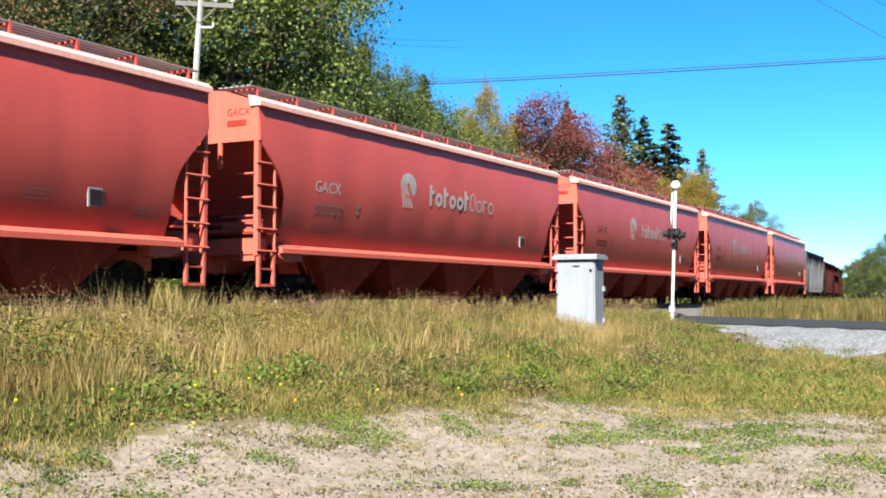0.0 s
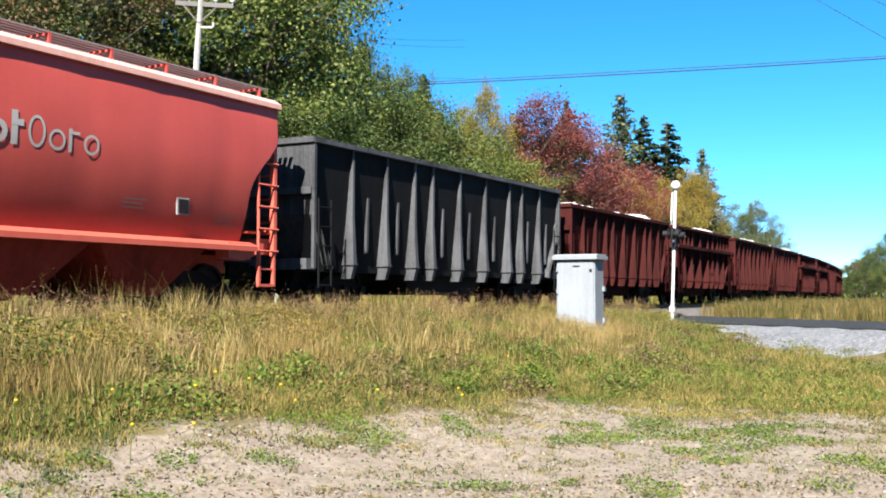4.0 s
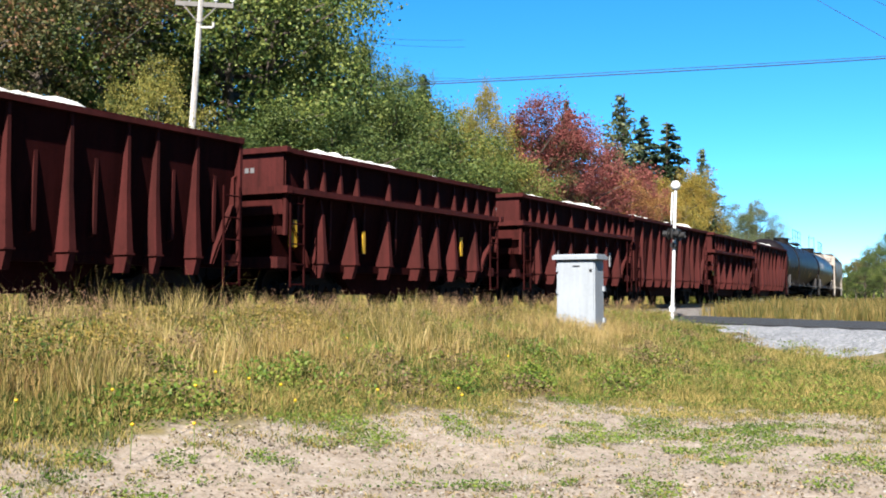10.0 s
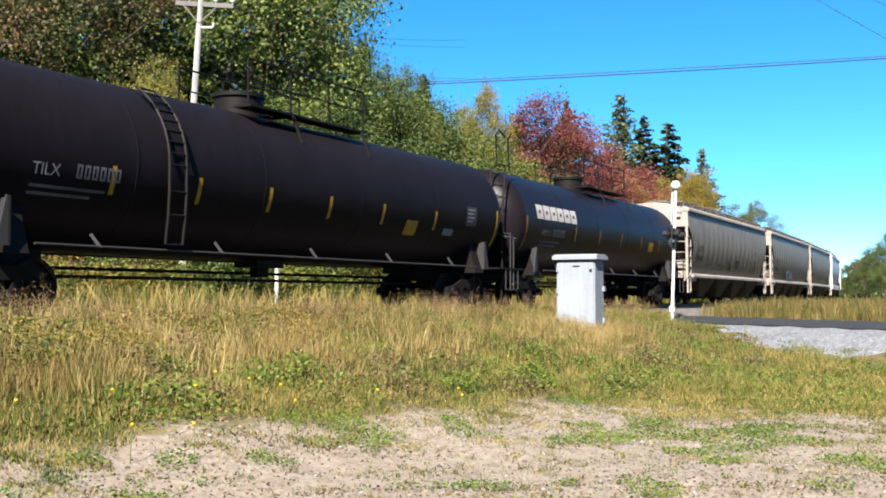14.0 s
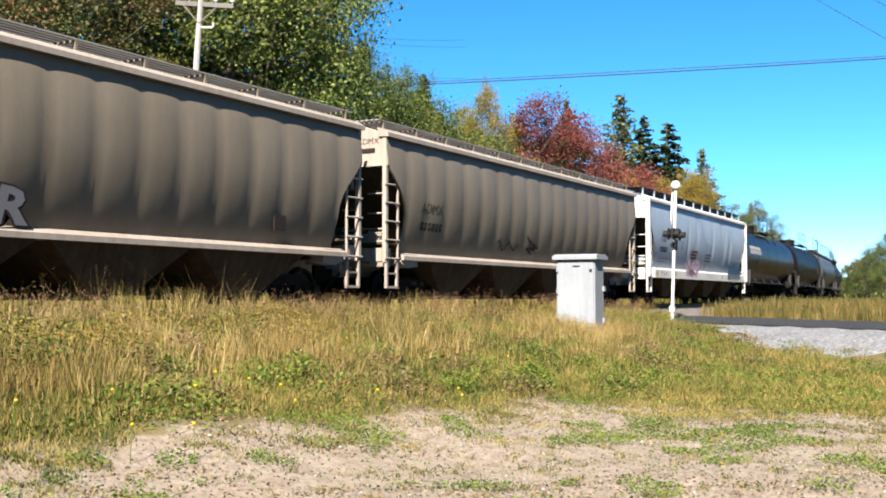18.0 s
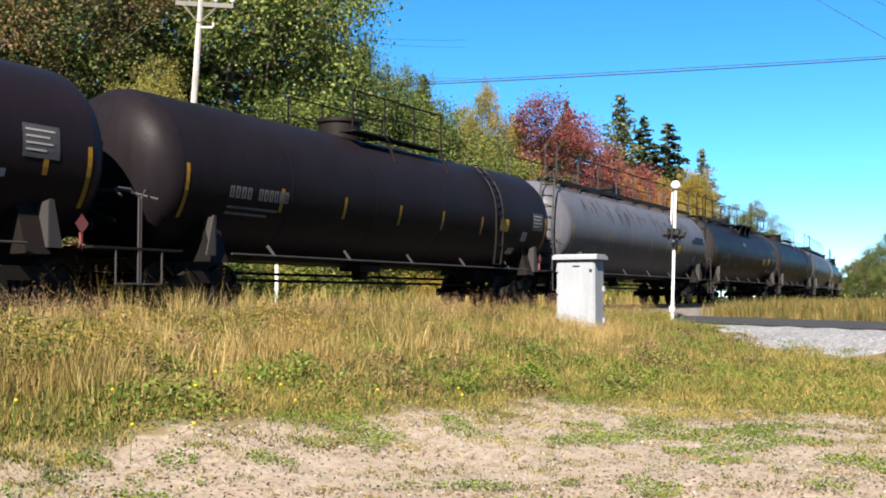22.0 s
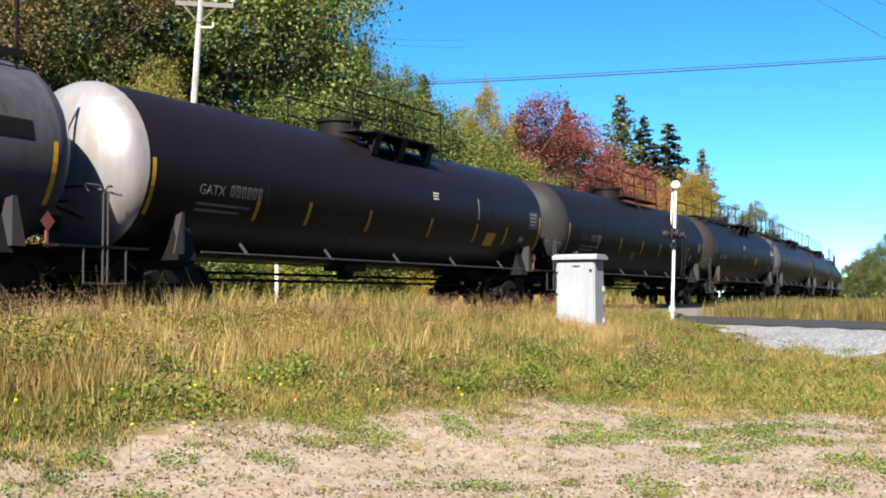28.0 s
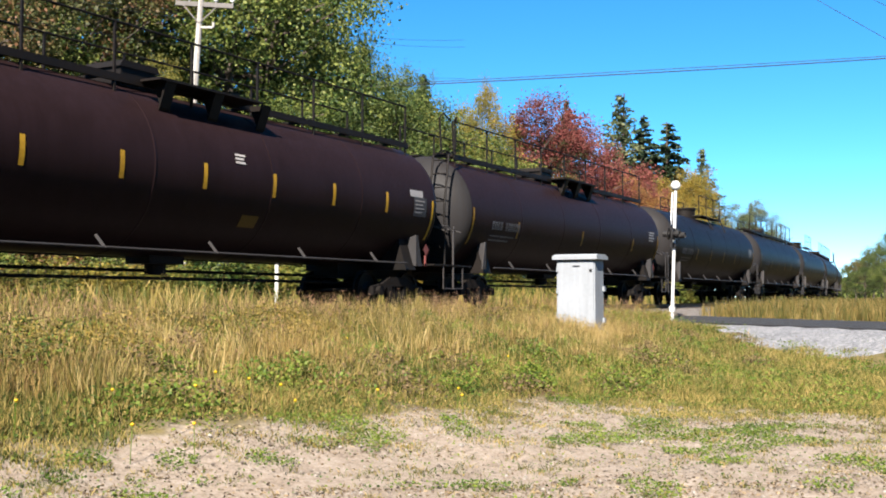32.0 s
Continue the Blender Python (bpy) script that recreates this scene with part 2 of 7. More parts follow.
def sheet(name, xs, ys, zfun, mat, label, category, drop=None):
    X, Y = np.meshgrid(xs, ys)
    Z = zfun(X, Y)
    n, k = X.shape
    co = np.stack([X, Y, Z], -1).reshape(-1, 3)
    i, j = np.meshgrid(np.arange(n - 1), np.arange(k - 1), indexing="ij")
    a = (i * k + j).ravel()
    quads = np.stack([a, a + 1, a + k + 1, a + k], 1)
    if drop is not None:
        keep = ~drop(X, Y)
        quads = quads[(keep.ravel()[quads]).all(1)]
    me = bpy.data.meshes.new(name)
    me.from_pydata(co.tolist(), [], quads.tolist())
    me.materials.append(mat)
    me.shade_smooth()
    return tagged(new(name, me), label, category, kind="structure")


def rough_ground(x, y):
    z = ground_z(x, y)
    near = (np.hypot(x, y) < 70) & (np.abs(track_y(x) - y) > 2.4)
    z = z + np.where(near, 0.035 * np.sin(1.7 * x + 0.6 * y) * np.sin(1.3 * y - 0.5 * x) + 0.02 * np.sin(4.1 * x + 2 * y) * np.sin(3.7 * y), 0)
    return z


gx = spread(-1500, -4, 62, 3200, 0.35, 26)
gy = spread(-1500, -4, 24, 1500, 0.35, 26)
sheet("ground", gx, gy, rough_ground, SOIL, "dry late-summer meadow ground with a worn gravel lot", "ground")


def ribbon(name, s0, s1, step, section, mat, label, category):
    """A section of (offset, z) points drawn along the track."""
    sh = Shape()
    rows = []
    for s in np.arange(s0, s1 + step, step):
        row = []
        for o, z in section:
            x, y, a = rail_point(s, o)
            row.append((x, y, z))
        rows.append(row)
    sh.grid(rows)
    return solo(name, sh, mat, label, category, kind="structure")


ribbon("ballast_bed", -560, 640, 6, [(-3.0, -0.5), (-2.0, -0.16), (2.0, -0.16), (3.0, -0.5)], BALLAST,
       "grey crushed stone ballast under the railway track", "ballast")
for side in (-1, 1):
    c = side * 0.755
    ribbon("rail", -560, 640, 4, [(c - 0.07, -0.165), (c - 0.07, -0.15), (c - 0.012, -0.13), (c - 0.012, -0.05), (c - 0.037, -0.04), (c - 0.037, 0.0),
                                  (c + 0.037, 0.0), (c + 0.037, -0.04), (c + 0.012, -0.05), (c + 0.012, -0.13), (c + 0.07, -0.15), (c + 0.07, -0.165)],
           RAIL_STEEL, "worn steel rail on wooden ties", "rail")
tie = Shape().box(-0.11, 0.11, -1.3, 1.3, -0.28, -0.145)
ties = thing("railway_ties", "dark creosoted wooden railway ties in ballast", "ties", kind="structure")
tie_key = "tie"
for i in range(150):
    x, y, a = rail_point(4 + i * 0.55)
    part("tie", tie, TIE_WOOD, ties, key=tie_key, at=Matrix.Translation((x, y, 0)) @ Matrix.Rotation(a, 4, "Z"))

# the road over the crossing, its gravel shoulder and the dirt track beside the line
def along_road(name, a0, a1, da, bs, zfun, mat, label, category, ragged=0.0, skew=0.0):
    """A sheet laid out along the road: a metres along it, b metres across."""
    rows = []
    for a in np.arange(a0, a1, da):
        row = []
        for k, b in enumerate(bs):
            bb = b + (ragged * (math.sin(0.9 * a) + 0.6 * math.sin(2.3 * a + 1)) if k == 0 else 0)
            c = a - skew * bb
            x, y = ROAD_AT[0] + c * ROAD_WAY[0] - bb * ROAD_WAY[1], ROAD_AT[1] + c * ROAD_WAY[1] + bb * ROAD_WAY[0]
            row.append((x, y, float(zfun(x, y, bb))))
        rows.append(row)
    return solo(name, Shape().grid(rows), mat, label, category, kind="structure")


along_road("road", 0.0, 70, 0.5, np.linspace(0.0, ROAD_WIDE, 9), lambda x, y, b: road_z(x, y) + 0.03, ASPHALT, "narrow dark asphalt road up to the level crossing", "road", 0.0, 1.165)
along_road("road_edge", 0.0, 70, 0.5, (-0.1, -0.06, 0.0), lambda x, y, b: road_z(x, y) + (0.03 if b > -0.03 else -0.0 if b > -0.08 else -0.07), EDGE_TAR, "broken dark edge of the asphalt road", "road edge", 0.03)
along_road("road_shoulder", 0.3, 60, 0.3, (-5.2, -4.4, -3.6, -2.8, -2.0, -1.3, -0.7, -0.08),
           lambda x, y, b: ground_z(x, y) + np.interp(-b / float(apron_wide(x, y)), (0.8, 1.05), (0.05, -0.12)) + 0.03 * math.sin(3 * x + y) * math.sin(2.3 * y), SHOULDER,
           "pale crushed limestone shoulder beside the asphalt road", "road shoulder", 0.1)
sheet("dirt_track", np.arange(20, 46, 0.5), np.arange(8.6, 12.2, 0.3), lambda x, y: ground_z(x, y) + 0.04, DIRT,
      "brownish dirt track running along the railway line", "dirt track",
      lambda x, y: (np.abs(y - track_y(x) + 4.2 + 0.12 * np.sin(x)) > 1.0 + 0.15 * np.sin(1.7 * x)) | (along(x, y) + 1.165 * np.maximum(across_road(x, y), 0) > 0.2))
# ---------------------------------------------------------------- rolling stock: x along the car, near side -y, z = 0 on the rail
TRUCK_IRON = paint("truck_iron", (0.004, 0.0034, 0.0032), (0.0081, 0.0058, 0.0046), 0.6, 0.8, 0.0, False)
WHEEL_STEEL = paint("wheel_steel", (0.0081, 0.0063, 0.0052), (0.004, 0.0034, 0.0029), 0.6, 0.5, 0.2, False)
POTASH_RED = paint("orange_red_paint", (0.395, 0.064, 0.051), (0.265, 0.0365, 0.029), 0.45, 0.4, spec=0.25, run_by=1.0)
POTASH_TRIM = paint("orange_trim_paint", (0.41, 0.086, 0.06), (0.30, 0.05, 0.036), 0.35, 0.5)
DARK_GRATING = paint("dull_grey_grating", (0.216, 0.2, 0.2), (0.12, 0.1, 0.1), 0.5, 0.7, 0.1, False)
GALVANISED = paint("galvanised_grating", (0.2419, 0.2362, 0.2304), (0.1267, 0.1152, 0.1094), 0.5, 0.6, 0.2, False)
WHITE_MARK = paint("white_stencil", (0.3456, 0.3341, 0.3226), (0.2074, 0.1728, 0.1555), 0.5, 0.6, 0, False)
DULL_MARK = paint("faded_stencil", (0.2074, 0.2074, 0.2131), (0.0922, 0.0806, 0.0806), 0.7, 0.7, 0, False)
PINK_MARK = paint("faded_pink_stencil", (0.2534, 0.1325, 0.1152), (0.2304, 0.0749, 0.0576), 0.7, 0.7, 0, False)
# the eave's bright sunlit edge is put into this pale pink
EAVE_PINK = paint("eave_highlight_pink_paint", (0.576, 0.32, 0.272), (0.44, 0.16, 0.12), 0.35, 0.5)
FAINT_MARK = paint("very_faded_stencil", (0.1152, 0.1152, 0.121), (0.0346, 0.0317, 0.0317), 0.8, 0.7, 0, False)
DARK_MARK = paint("dark_stencil", (0.0115, 0.0086, 0.0086), (0.0346, 0.023, 0.0219), 0.5, 0.6, 0, False)
YELLOW_MARK = paint("yellow_reflector", (0.32, 0.184, 0.016), (0.128, 0.068, 0.012), 0.5, 0.4, 0, False)
TAN_PAINT = paint("grey_beige_paint", (0.132, 0.1136, 0.0896), (0.08, 0.064, 0.048), 0.5, 0.45, spec=0.1, run_by=1.0)
TAN_TRIM = paint("beige_trim_paint", (0.2419, 0.2131, 0.1872), (0.1267, 0.0979, 0.0749), 0.45, 0.5)
PALE_PAINT = paint("pale_blue_grey_paint", (0.24, 0.295, 0.37), (0.165, 0.185, 0.215), 0.35, 0.45, run_by=1.2)
PALE_TRIM = paint("white_trim_paint", (0.4493, 0.4493, 0.4378), (0.2592, 0.2189, 0.1728), 0.4, 0.5)
# bay colours include the shade beneath and between cars, besides some rust and dirt
BAY_RED = paint("grimy_shaded_red_bay", (0.2, 0.0272, 0.0168), (0.068, 0.0104, 0.0072), 0.6, 0.6, spec=0.03)
BAY_BROWN = paint("rusty_shaded_brown_bay", (0.06, 0.0424, 0.0264), (0.024, 0.0152, 0.0096), 0.6, 0.7, spec=0.03)
BAY_DARK = paint("shaded_brown_bay", (0.056, 0.0392, 0.0232), (0.0224, 0.0144, 0.0088), 0.6, 0.7, spec=0.03)
# gondola paints: sheets hold their shade in the colour, ribs their sunlight
ORE_RED = paint("shaded_oxide_red_steel", (0.0188, 0.0039, 0.0039), (0.0079, 0.0019, 0.0019), 0.75, 0.7, spec=0.02)
ORE_RIB = paint("worn_sunlit_oxide_red_rib", (0.04, 0.0092, 0.0086), (0.0168, 0.005, 0.0045), 0.7, 0.7, spec=0.04)
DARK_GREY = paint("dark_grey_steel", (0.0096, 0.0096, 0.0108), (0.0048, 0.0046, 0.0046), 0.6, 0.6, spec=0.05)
GREY_RIB = paint("worn_sunlit_grey_rib", (0.068, 0.0696, 0.076), (0.016, 0.0152, 0.0152), 0.75, 0.55)
ROCK_WHITE = stone_material("white_rock", (0.288, 0.2765, 0.2534), (0.4032, 0.3917, 0.3629), (0.4896, 0.4781, 0.4608), 9)
TANK_BLACK = paint("black_tank_paint", (0.0076, 0.0062, 0.008), (0.0041, 0.0032, 0.0032), 0.5, 0.45, spec=0.04)
TANK_GLOSS = paint("glossy_black_tank_paint", (0.0076, 0.0058, 0.0078), (0.0056, 0.0037, 0.0038), 0.5, 0.36, spec=0.07)
TANK_GREY = paint("grey_tank_paint", (0.062, 0.065, 0.078), (0.021, 0.02, 0.0235), 0.42, 0.42, spec=0.06)
TANK_STEEL = paint("dull_steel_grey_tank_paint", (0.042, 0.044, 0.053), (0.0135, 0.0125, 0.0145), 0.5, 0.42, spec=0.06)
TANK_BROWN = paint("rusty_black_tank_paint", (0.0125, 0.0068, 0.0076), (0.0078, 0.004, 0.0036), 0.6, 0.45, spec=0.05)
TANK_HEAD = paint("faded_grey_head", (0.0165, 0.0162, 0.0172), (0.014, 0.0105, 0.0085), 0.4, 0.5, spec=0.05)
HEAD_DULL = paint("dull_bare_steel_head", (0.06, 0.061, 0.066), (0.035, 0.024, 0.017), 0.4, 0.38, 0.3, spec=0.3)
HEAD_SILVER = paint("bare_silver_head", (0.24, 0.24, 0.248), (0.128, 0.088, 0.06), 0.4, 0.34, 0.5, spec=0.4)
WALK_IRON = paint("blackened_walkway_iron", (0.0046, 0.0043, 0.0043), (0.0126, 0.0081, 0.0058), 0.5, 0.6, 0.1, False)
WEATHERED_YELLOW = paint("weathered_yellow_reflector", (0.192, 0.108, 0.0128), (0.072, 0.04, 0.0096), 0.55, 0.45, 0, False)
GREY_RAIL = paint("grey_handrail", (0.0288, 0.0288, 0.0311), (0.0346, 0.0277, 0.023), 0.5, 0.5, 0.2, False)
SILVER_SPRAY = paint("silver_spray_paint", (0.096, 0.1, 0.116), (0.068, 0.068, 0.076), 0.5, 0.5, 0.1, False)
PINK_SPRAY = paint("pink_spray_paint", (0.3168, 0.1958, 0.2534), (0.2592, 0.2189, 0.2534), 0.5, 0.6, 0, False)
NAVY_SPRAY = paint("navy_spray_paint", (0.0096, 0.0112, 0.032), (0.016, 0.016, 0.024), 0.5, 0.6, 0, False)
BLUE_SPRAY = paint("blue_spray_paint", (0.0288, 0.1152, 0.1958), (0.0115, 0.023, 0.0461), 0.4, 0.6, 0, False)
SOOT = paint("dull_soot", (0.0259, 0.0265, 0.0299), (0.0173, 0.0173, 0.019), 0.6, 0.7, 0, False)
OLD_YELLOW = paint("grimy_yellow_reflector", (0.104, 0.06, 0.0096), (0.04, 0.024, 0.008), 0.6, 0.5, 0, False)
PANEL_GREY = paint("dull_grey_data_panel", (0.04, 0.0416, 0.0464), (0.016, 0.0152, 0.016), 0.7, 0.6, 0, False)
RED_FLAG = paint("red_placard", (0.096, 0.0176, 0.016), (0.136, 0.096, 0.092), 0.4, 0.6, 0, False)


def truck(car, x):
    """A two-axle truck: side frames, springs, bolster and wheelsets."""
    tr = part("truck", lambda: Shape().box(-0.2, 0.2, -1.0, 1.0, 0.42, 0.68), TRUCK_IRON, car, key="bolster", at=Matrix.Translation((x, 0, 0)))
    for sgn in (-1, 1):
        def frame_shape(sgn=sgn):
            sh = Shape()
            y0, y1 = sgn * 1.0 - 0.08, sgn * 1.0 + 0.08
            sh.prism([(-1.1, 0.36), (-1.1, 0.56), (-0.7, 0.62), (-0.35, 0.78), (0.35, 0.78), (0.7, 0.62), (1.1, 0.56), (1.1, 0.36), (0.72, 0.36), (0.5, 0.56), (-0.5, 0.56), (-0.72, 0.36)], y0, y1)
            sh.prism([(-0.5, 0.56), (-0.28, 0.56), (-0.2, 0.24), (0.2, 0.24), (0.28, 0.56), (0.5, 0.56), (0.32, 0.16), (-0.32, 0.16)], y0, y1)
            for k in (-0.13, 0.0, 0.13):
                sh.rod((k, sgn * 1.0, 0.24), (k, sgn * 1.0, 0.56), 0.055, 8)
            for k in (-0.89, 0.89):
                sh.rod((k, sgn * 1.06, 0.46), (k, sgn * 1.18, 0.46), 0.11, 10)
            return sh
        part("side_frame", frame_shape, TRUCK_IRON, tr, key="sf%d" % sgn)

    def wheelset():
        sh = Shape().rod((0, -1.0, 0.46), (0, 1.0, 0.46), 0.075, 10)
        for sgn in (-1, 1):
            c = sgn * 0.755
            sh.spin([(0.09, c + sgn * 0.09), (0.14, c + sgn * 0.08), (0.2, c + sgn * 0.02), (0.38, c + sgn * 0.02), (0.4, c + sgn * 0.07), (0.46, c + sgn * 0.07),
                     (0.46, c - sgn * 0.045), (0.49, c - sgn * 0.06), (0.49, c - sgn * 0.07), (0.38, c - sgn * 0.07), (0.36, c), (0.09, c - sgn * 0.06)], "y", 20, (0, 0, 0.46))
        return sh
    for k in (-0.89, 0.89):
        part("wheelset", wheelset, WHEEL_STEEL, tr, key="ws", at=Matrix.Translation((k, 0, 0)))


def coupler(car, x, sgn):
    def make():
        sh = Shape().box(0, 0.5, -0.09, 0.09, 0.72, 0.95)
        sh.prism([(0.45, 0.66), (0.72, 0.66), (0.78, 0.72), (0.78, 0.98), (0.7, 1.02), (0.45, 1.02)], -0.17, 0.13)
        sh.rod((0.2, 0.35, 0.85), (0.75, 0.3, 0.45), 0.03, 6)
        return sh
    part("coupler", make, TRUCK_IRON, car, key="coupler", at=Matrix.Translation((x, 0, 0)) @ Matrix.Rotation(0 if sgn > 0 else math.pi, 4, "Z"))


def word(car, name, mat, x, z, heights, pitch, y, tall, key, label="", lean=0.0, wide=0.7, stroke=0.0):
    """A row of plain upright bars on a side that is y(z) from the centre line."""
    def make():
        sh = Shape()
        cx = x
        for k, hgt in enumerate(heights):
            if hgt > 0:
                w, h = pitch * wide, tall * hgt
                s = stroke or w
                if s >= w / 2:
                    strip(sh, cx, cx + w, z, z + h, y)
                else:
                    strip(sh, cx, cx + s, z, z + h, y)
                    strip(sh, cx + w - s, cx + w, z, z + h, y)
                    strip(sh, cx + s, cx + w - s, z + h - s, z + h, y)
                    strip(sh, cx + s, cx + w - s, z, z + s, y)
            cx += pitch
        return sh
    return part(name, make, mat, car, label, key=key)


def flat_text(text, size, fat=0.0):
    """Letters of the built-in font as flat faces, x across and z up."""
    cu = bpy.data.curves.new("letters", "FONT")
    cu.body, cu.size, cu.resolution_u, cu.offset = text, size, 2, fat
    ob = bpy.data.objects.new("letters", cu)
    me = bpy.data.meshes.new_from_object(ob)
    sh = Shape()
    sh.add([(v.co.x, 0.0, v.co.y) for v in me.vertices], [tuple(p.vertices) for p in me.polygons])
    bpy.data.objects.remove(ob)
    bpy.data.meshes.remove(me)
    bpy.data.curves.remove(cu)
    return sh


def lettering(car, name, text, mat, x, z, size, y, key):
    """Flat stencilled letters that lie on the side sheet."""
    def make():
        sh = flat_text(text, size)
        sh.v = [(x + a, y(z + b) - 0.005, z + b) for a, _, b in sh.v]
        return sh
    return part(name, make, mat, car, key=key)


def bars(car, name, mat, x, z, w, rows, step, y, thick, key, label=""):
    def make():
        sh = Shape()
        for i in range(rows):
            z0 = z - i * step
            z1 = z0 + thick
            ww = w * (1.0, 0.82, 0.93, 0.7)[i % 4]
            strip(sh, x, x + ww, z0, z1, y)
        return sh
    return part(name, make, mat, car, label, key=key)


def strip(sh, x0, x1, z0, z1, y, lean=0.0, out=0.005):
    """A thin mark that follows the curve of a side."""
    n = max(1, math.ceil(abs(z1 - z0) / 0.07))
    sh.grid([[(x0 + lean * k / n, y(z0 + (z1 - z0) * k / n) - out, z0 + (z1 - z0) * k / n), (x1 + lean * k / n, y(z0 + (z1 - z0) * k / n) - out, z0 + (z1 - z0) * k / n)] for k in range(n + 1)])


# ---- covered hoppers
def hopper(kind, length, body, trim, walk_mat, label, bays, panels, pillow, sill_h=0.14, mark=WHITE_MARK, sill_z=1.3, top=3.98, lift=0.42, eave_gap=0.06, dents=()):
    car = thing("hopper_car", label, "hopper car", group="freight cars of the train")
    L = length / 2
    key = kind
    knee = top - 0.7

    def half(z):
        """Half width of the bulging side at z."""
        t = (z - sill_z) / (top - sill_z)
        return 1.625 - (eave_gap / 0.16 if t > 0.6 else 0.84) * (t - 0.6) ** 2

    def inset(z):
        t = min(max((knee - z) / 1.1, 0), 1)
        return 0.12 + 0.8 * math.sin(t * math.pi / 2) ** 1.3

    zs = [sill_z + (top - sill_z) * i / 14 for i in range(15)]

    def side(sgn):
        def make():
            sh = Shape()
            n = panels * (6 if not dents else 14)
            rows = []
            for z in zs:
                row = []
                e = L - inset(z)
                for i in range(n + 1):
                    u = i / n
                    x = min(max(-L + 2 * L * u, -e + 0.001 * i), e - 0.001 * (n - i))
                    ph = ((x + L) / (2 * L) * panels) % 1.0
                    swell = pillow * (math.sin(math.pi * ph) ** 0.5) * math.sin(math.pi * min(max((z - sill_z) / (top - sill_z), 0), 1)) ** 0.4 if 0 < ph < 1 else 0
                    dent = 0.0
                    for cx, cz, dr in dents:
                        g = math.exp(-((x - cx) / 0.16) ** 2 - ((z - cz) / 0.8) ** 2)
                        dent += dr * g
                    row.append((x, sgn * (half(z) + swell - dent), z))
                rows.append(row if sgn < 0 else row[::-1])
            return sh.grid(rows)
        return make
    for sgn in (-1, 1):
        part("side_sheet", side(sgn), body, car, key=key + "s%d" % sgn, smooth=True)

    def roof():
        sh = Shape()
        rows = []
        for i in range(13):
            a = -1 + i / 6
            rows.append([(x, a * 1.5, top + 0.06 + 0.34 * (1 - abs(a) ** 2.2)) for x in (-L + 0.1, L - 0.1)])
        return sh.grid(rows)
    part("roof", roof, body, car, key=key, smooth=True)
    for sgn in (-1, 1):
        part("eave", lambda sgn=sgn: Shape().plate([(sgn * 1.36, top + 0.17), (sgn * 1.5, top + 0.14), (sgn * 1.655, top + 0.04), (sgn * 1.655, top - 0.05), (sgn * 1.4, top - 0.04)], -L + 0.05, L - 0.05), EAVE_PINK if kind == "potash" else trim, car, key=key + "e%d" % sgn)
        part("side_sill", lambda sgn=sgn: Shape().plate([(sgn * 1.3, sill_z + 0.03), (sgn * 1.48, sill_z + 0.03), (sgn * 1.66, sill_z - 0.05), (sgn * 1.66, sill_z - sill_h), (sgn * 1.3, sill_z - sill_h)], -L + 0.75, L - 0.75), trim, car, key=key + "l%d" % sgn)
    # raised walkways beside the hatches, on short brackets
    nb = 12
    for sgn in (-1, 1):
        for row in range(6):
            yy = sgn * (0.64 + 0.135 * row)
            part("walkway_plank", lambda yy=yy: Shape().box(-L + 0.1, L - 0.1, yy - 0.042, yy + 0.042, top + lift + 0.02, top + lift + 0.045), walk_mat, car, key=key + "w%.2f" % yy)
    for i in range(nb):
        x = -L + 0.35 + (2 * L - 0.7) * i / (nb - 1)
        for sgn in (-1, 1):
            part("walkway_post", lambda sgn=sgn: Shape().bar((0, sgn * 1.33, top + 0.1), (0, sgn * 1.33, top + lift + 0.03), 0.06, 0.05), body, car, key=key + "wp%d" % sgn, at=Matrix.Translation((x, 0, 0)))
        part("walkway_crossbar", lambda: Shape().bar((0, -1.31, top + lift), (0, 1.31, top + lift), 0.035), walk_mat if kind == "pale" else body, car, key=key, at=Matrix.Translation((x, 0, 0)))
    part("hatch_trough", lambda: Shape().box(-L + 0.9, L - 0.9, -0.4, 0.4, top + 0.36, top + 0.5), body, car, key=key)
    for sgn in (-1, 1):
        flip = Matrix.Rotation(math.pi, 4, "Z") if sgn > 0 else Matrix.Identity(4)
        # end plate above, sloping floor below it
        def plate():
            poly = [(-half(knee), knee)] + [(-half(z), z) for z in zs if z > knee + 0.02] + [(-1.3, top + 0.12), (-0.75, top + 0.3), (0, top + 0.38), (0.75, top + 0.3), (1.3, top + 0.12)] + [(half(z), z) for z in zs[::-1] if z > knee + 0.02] + [(half(knee), knee)]
            return Shape().plate(poly, -L + 0.1, -L + 0.16)
        part("end_plate", plate, trim, car, key=key, at=flip)

        def slope():
            sh = Shape()
            rows = []
            for z in [knee] + [z for z in zs[::-1] if z < knee]:
                k = (knee - z) / (knee - sill_z)
                e = -L + 0.17 + 2.1 * k
                rows.append([(e, -half(z) + 0.01, z), (e, half(z) - 0.01, z)])
            sh.grid(rows)
            for s2 in (-1, 1):
                rows = []
                for z in [knee] + [z for z in zs[::-1] if z < knee]:
                    k = (knee - z) / (knee - sill_z)
                    rows.append([(-L + inset(z) - 0.01, s2 * (half(z) - 0.012), z), (-L + max(0.17 + 2.1 * k, inset(z)), s2 * (half(z) - 0.012), z)])
                sh.grid(rows)
            return sh
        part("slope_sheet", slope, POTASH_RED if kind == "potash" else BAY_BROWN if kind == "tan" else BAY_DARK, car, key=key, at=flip)

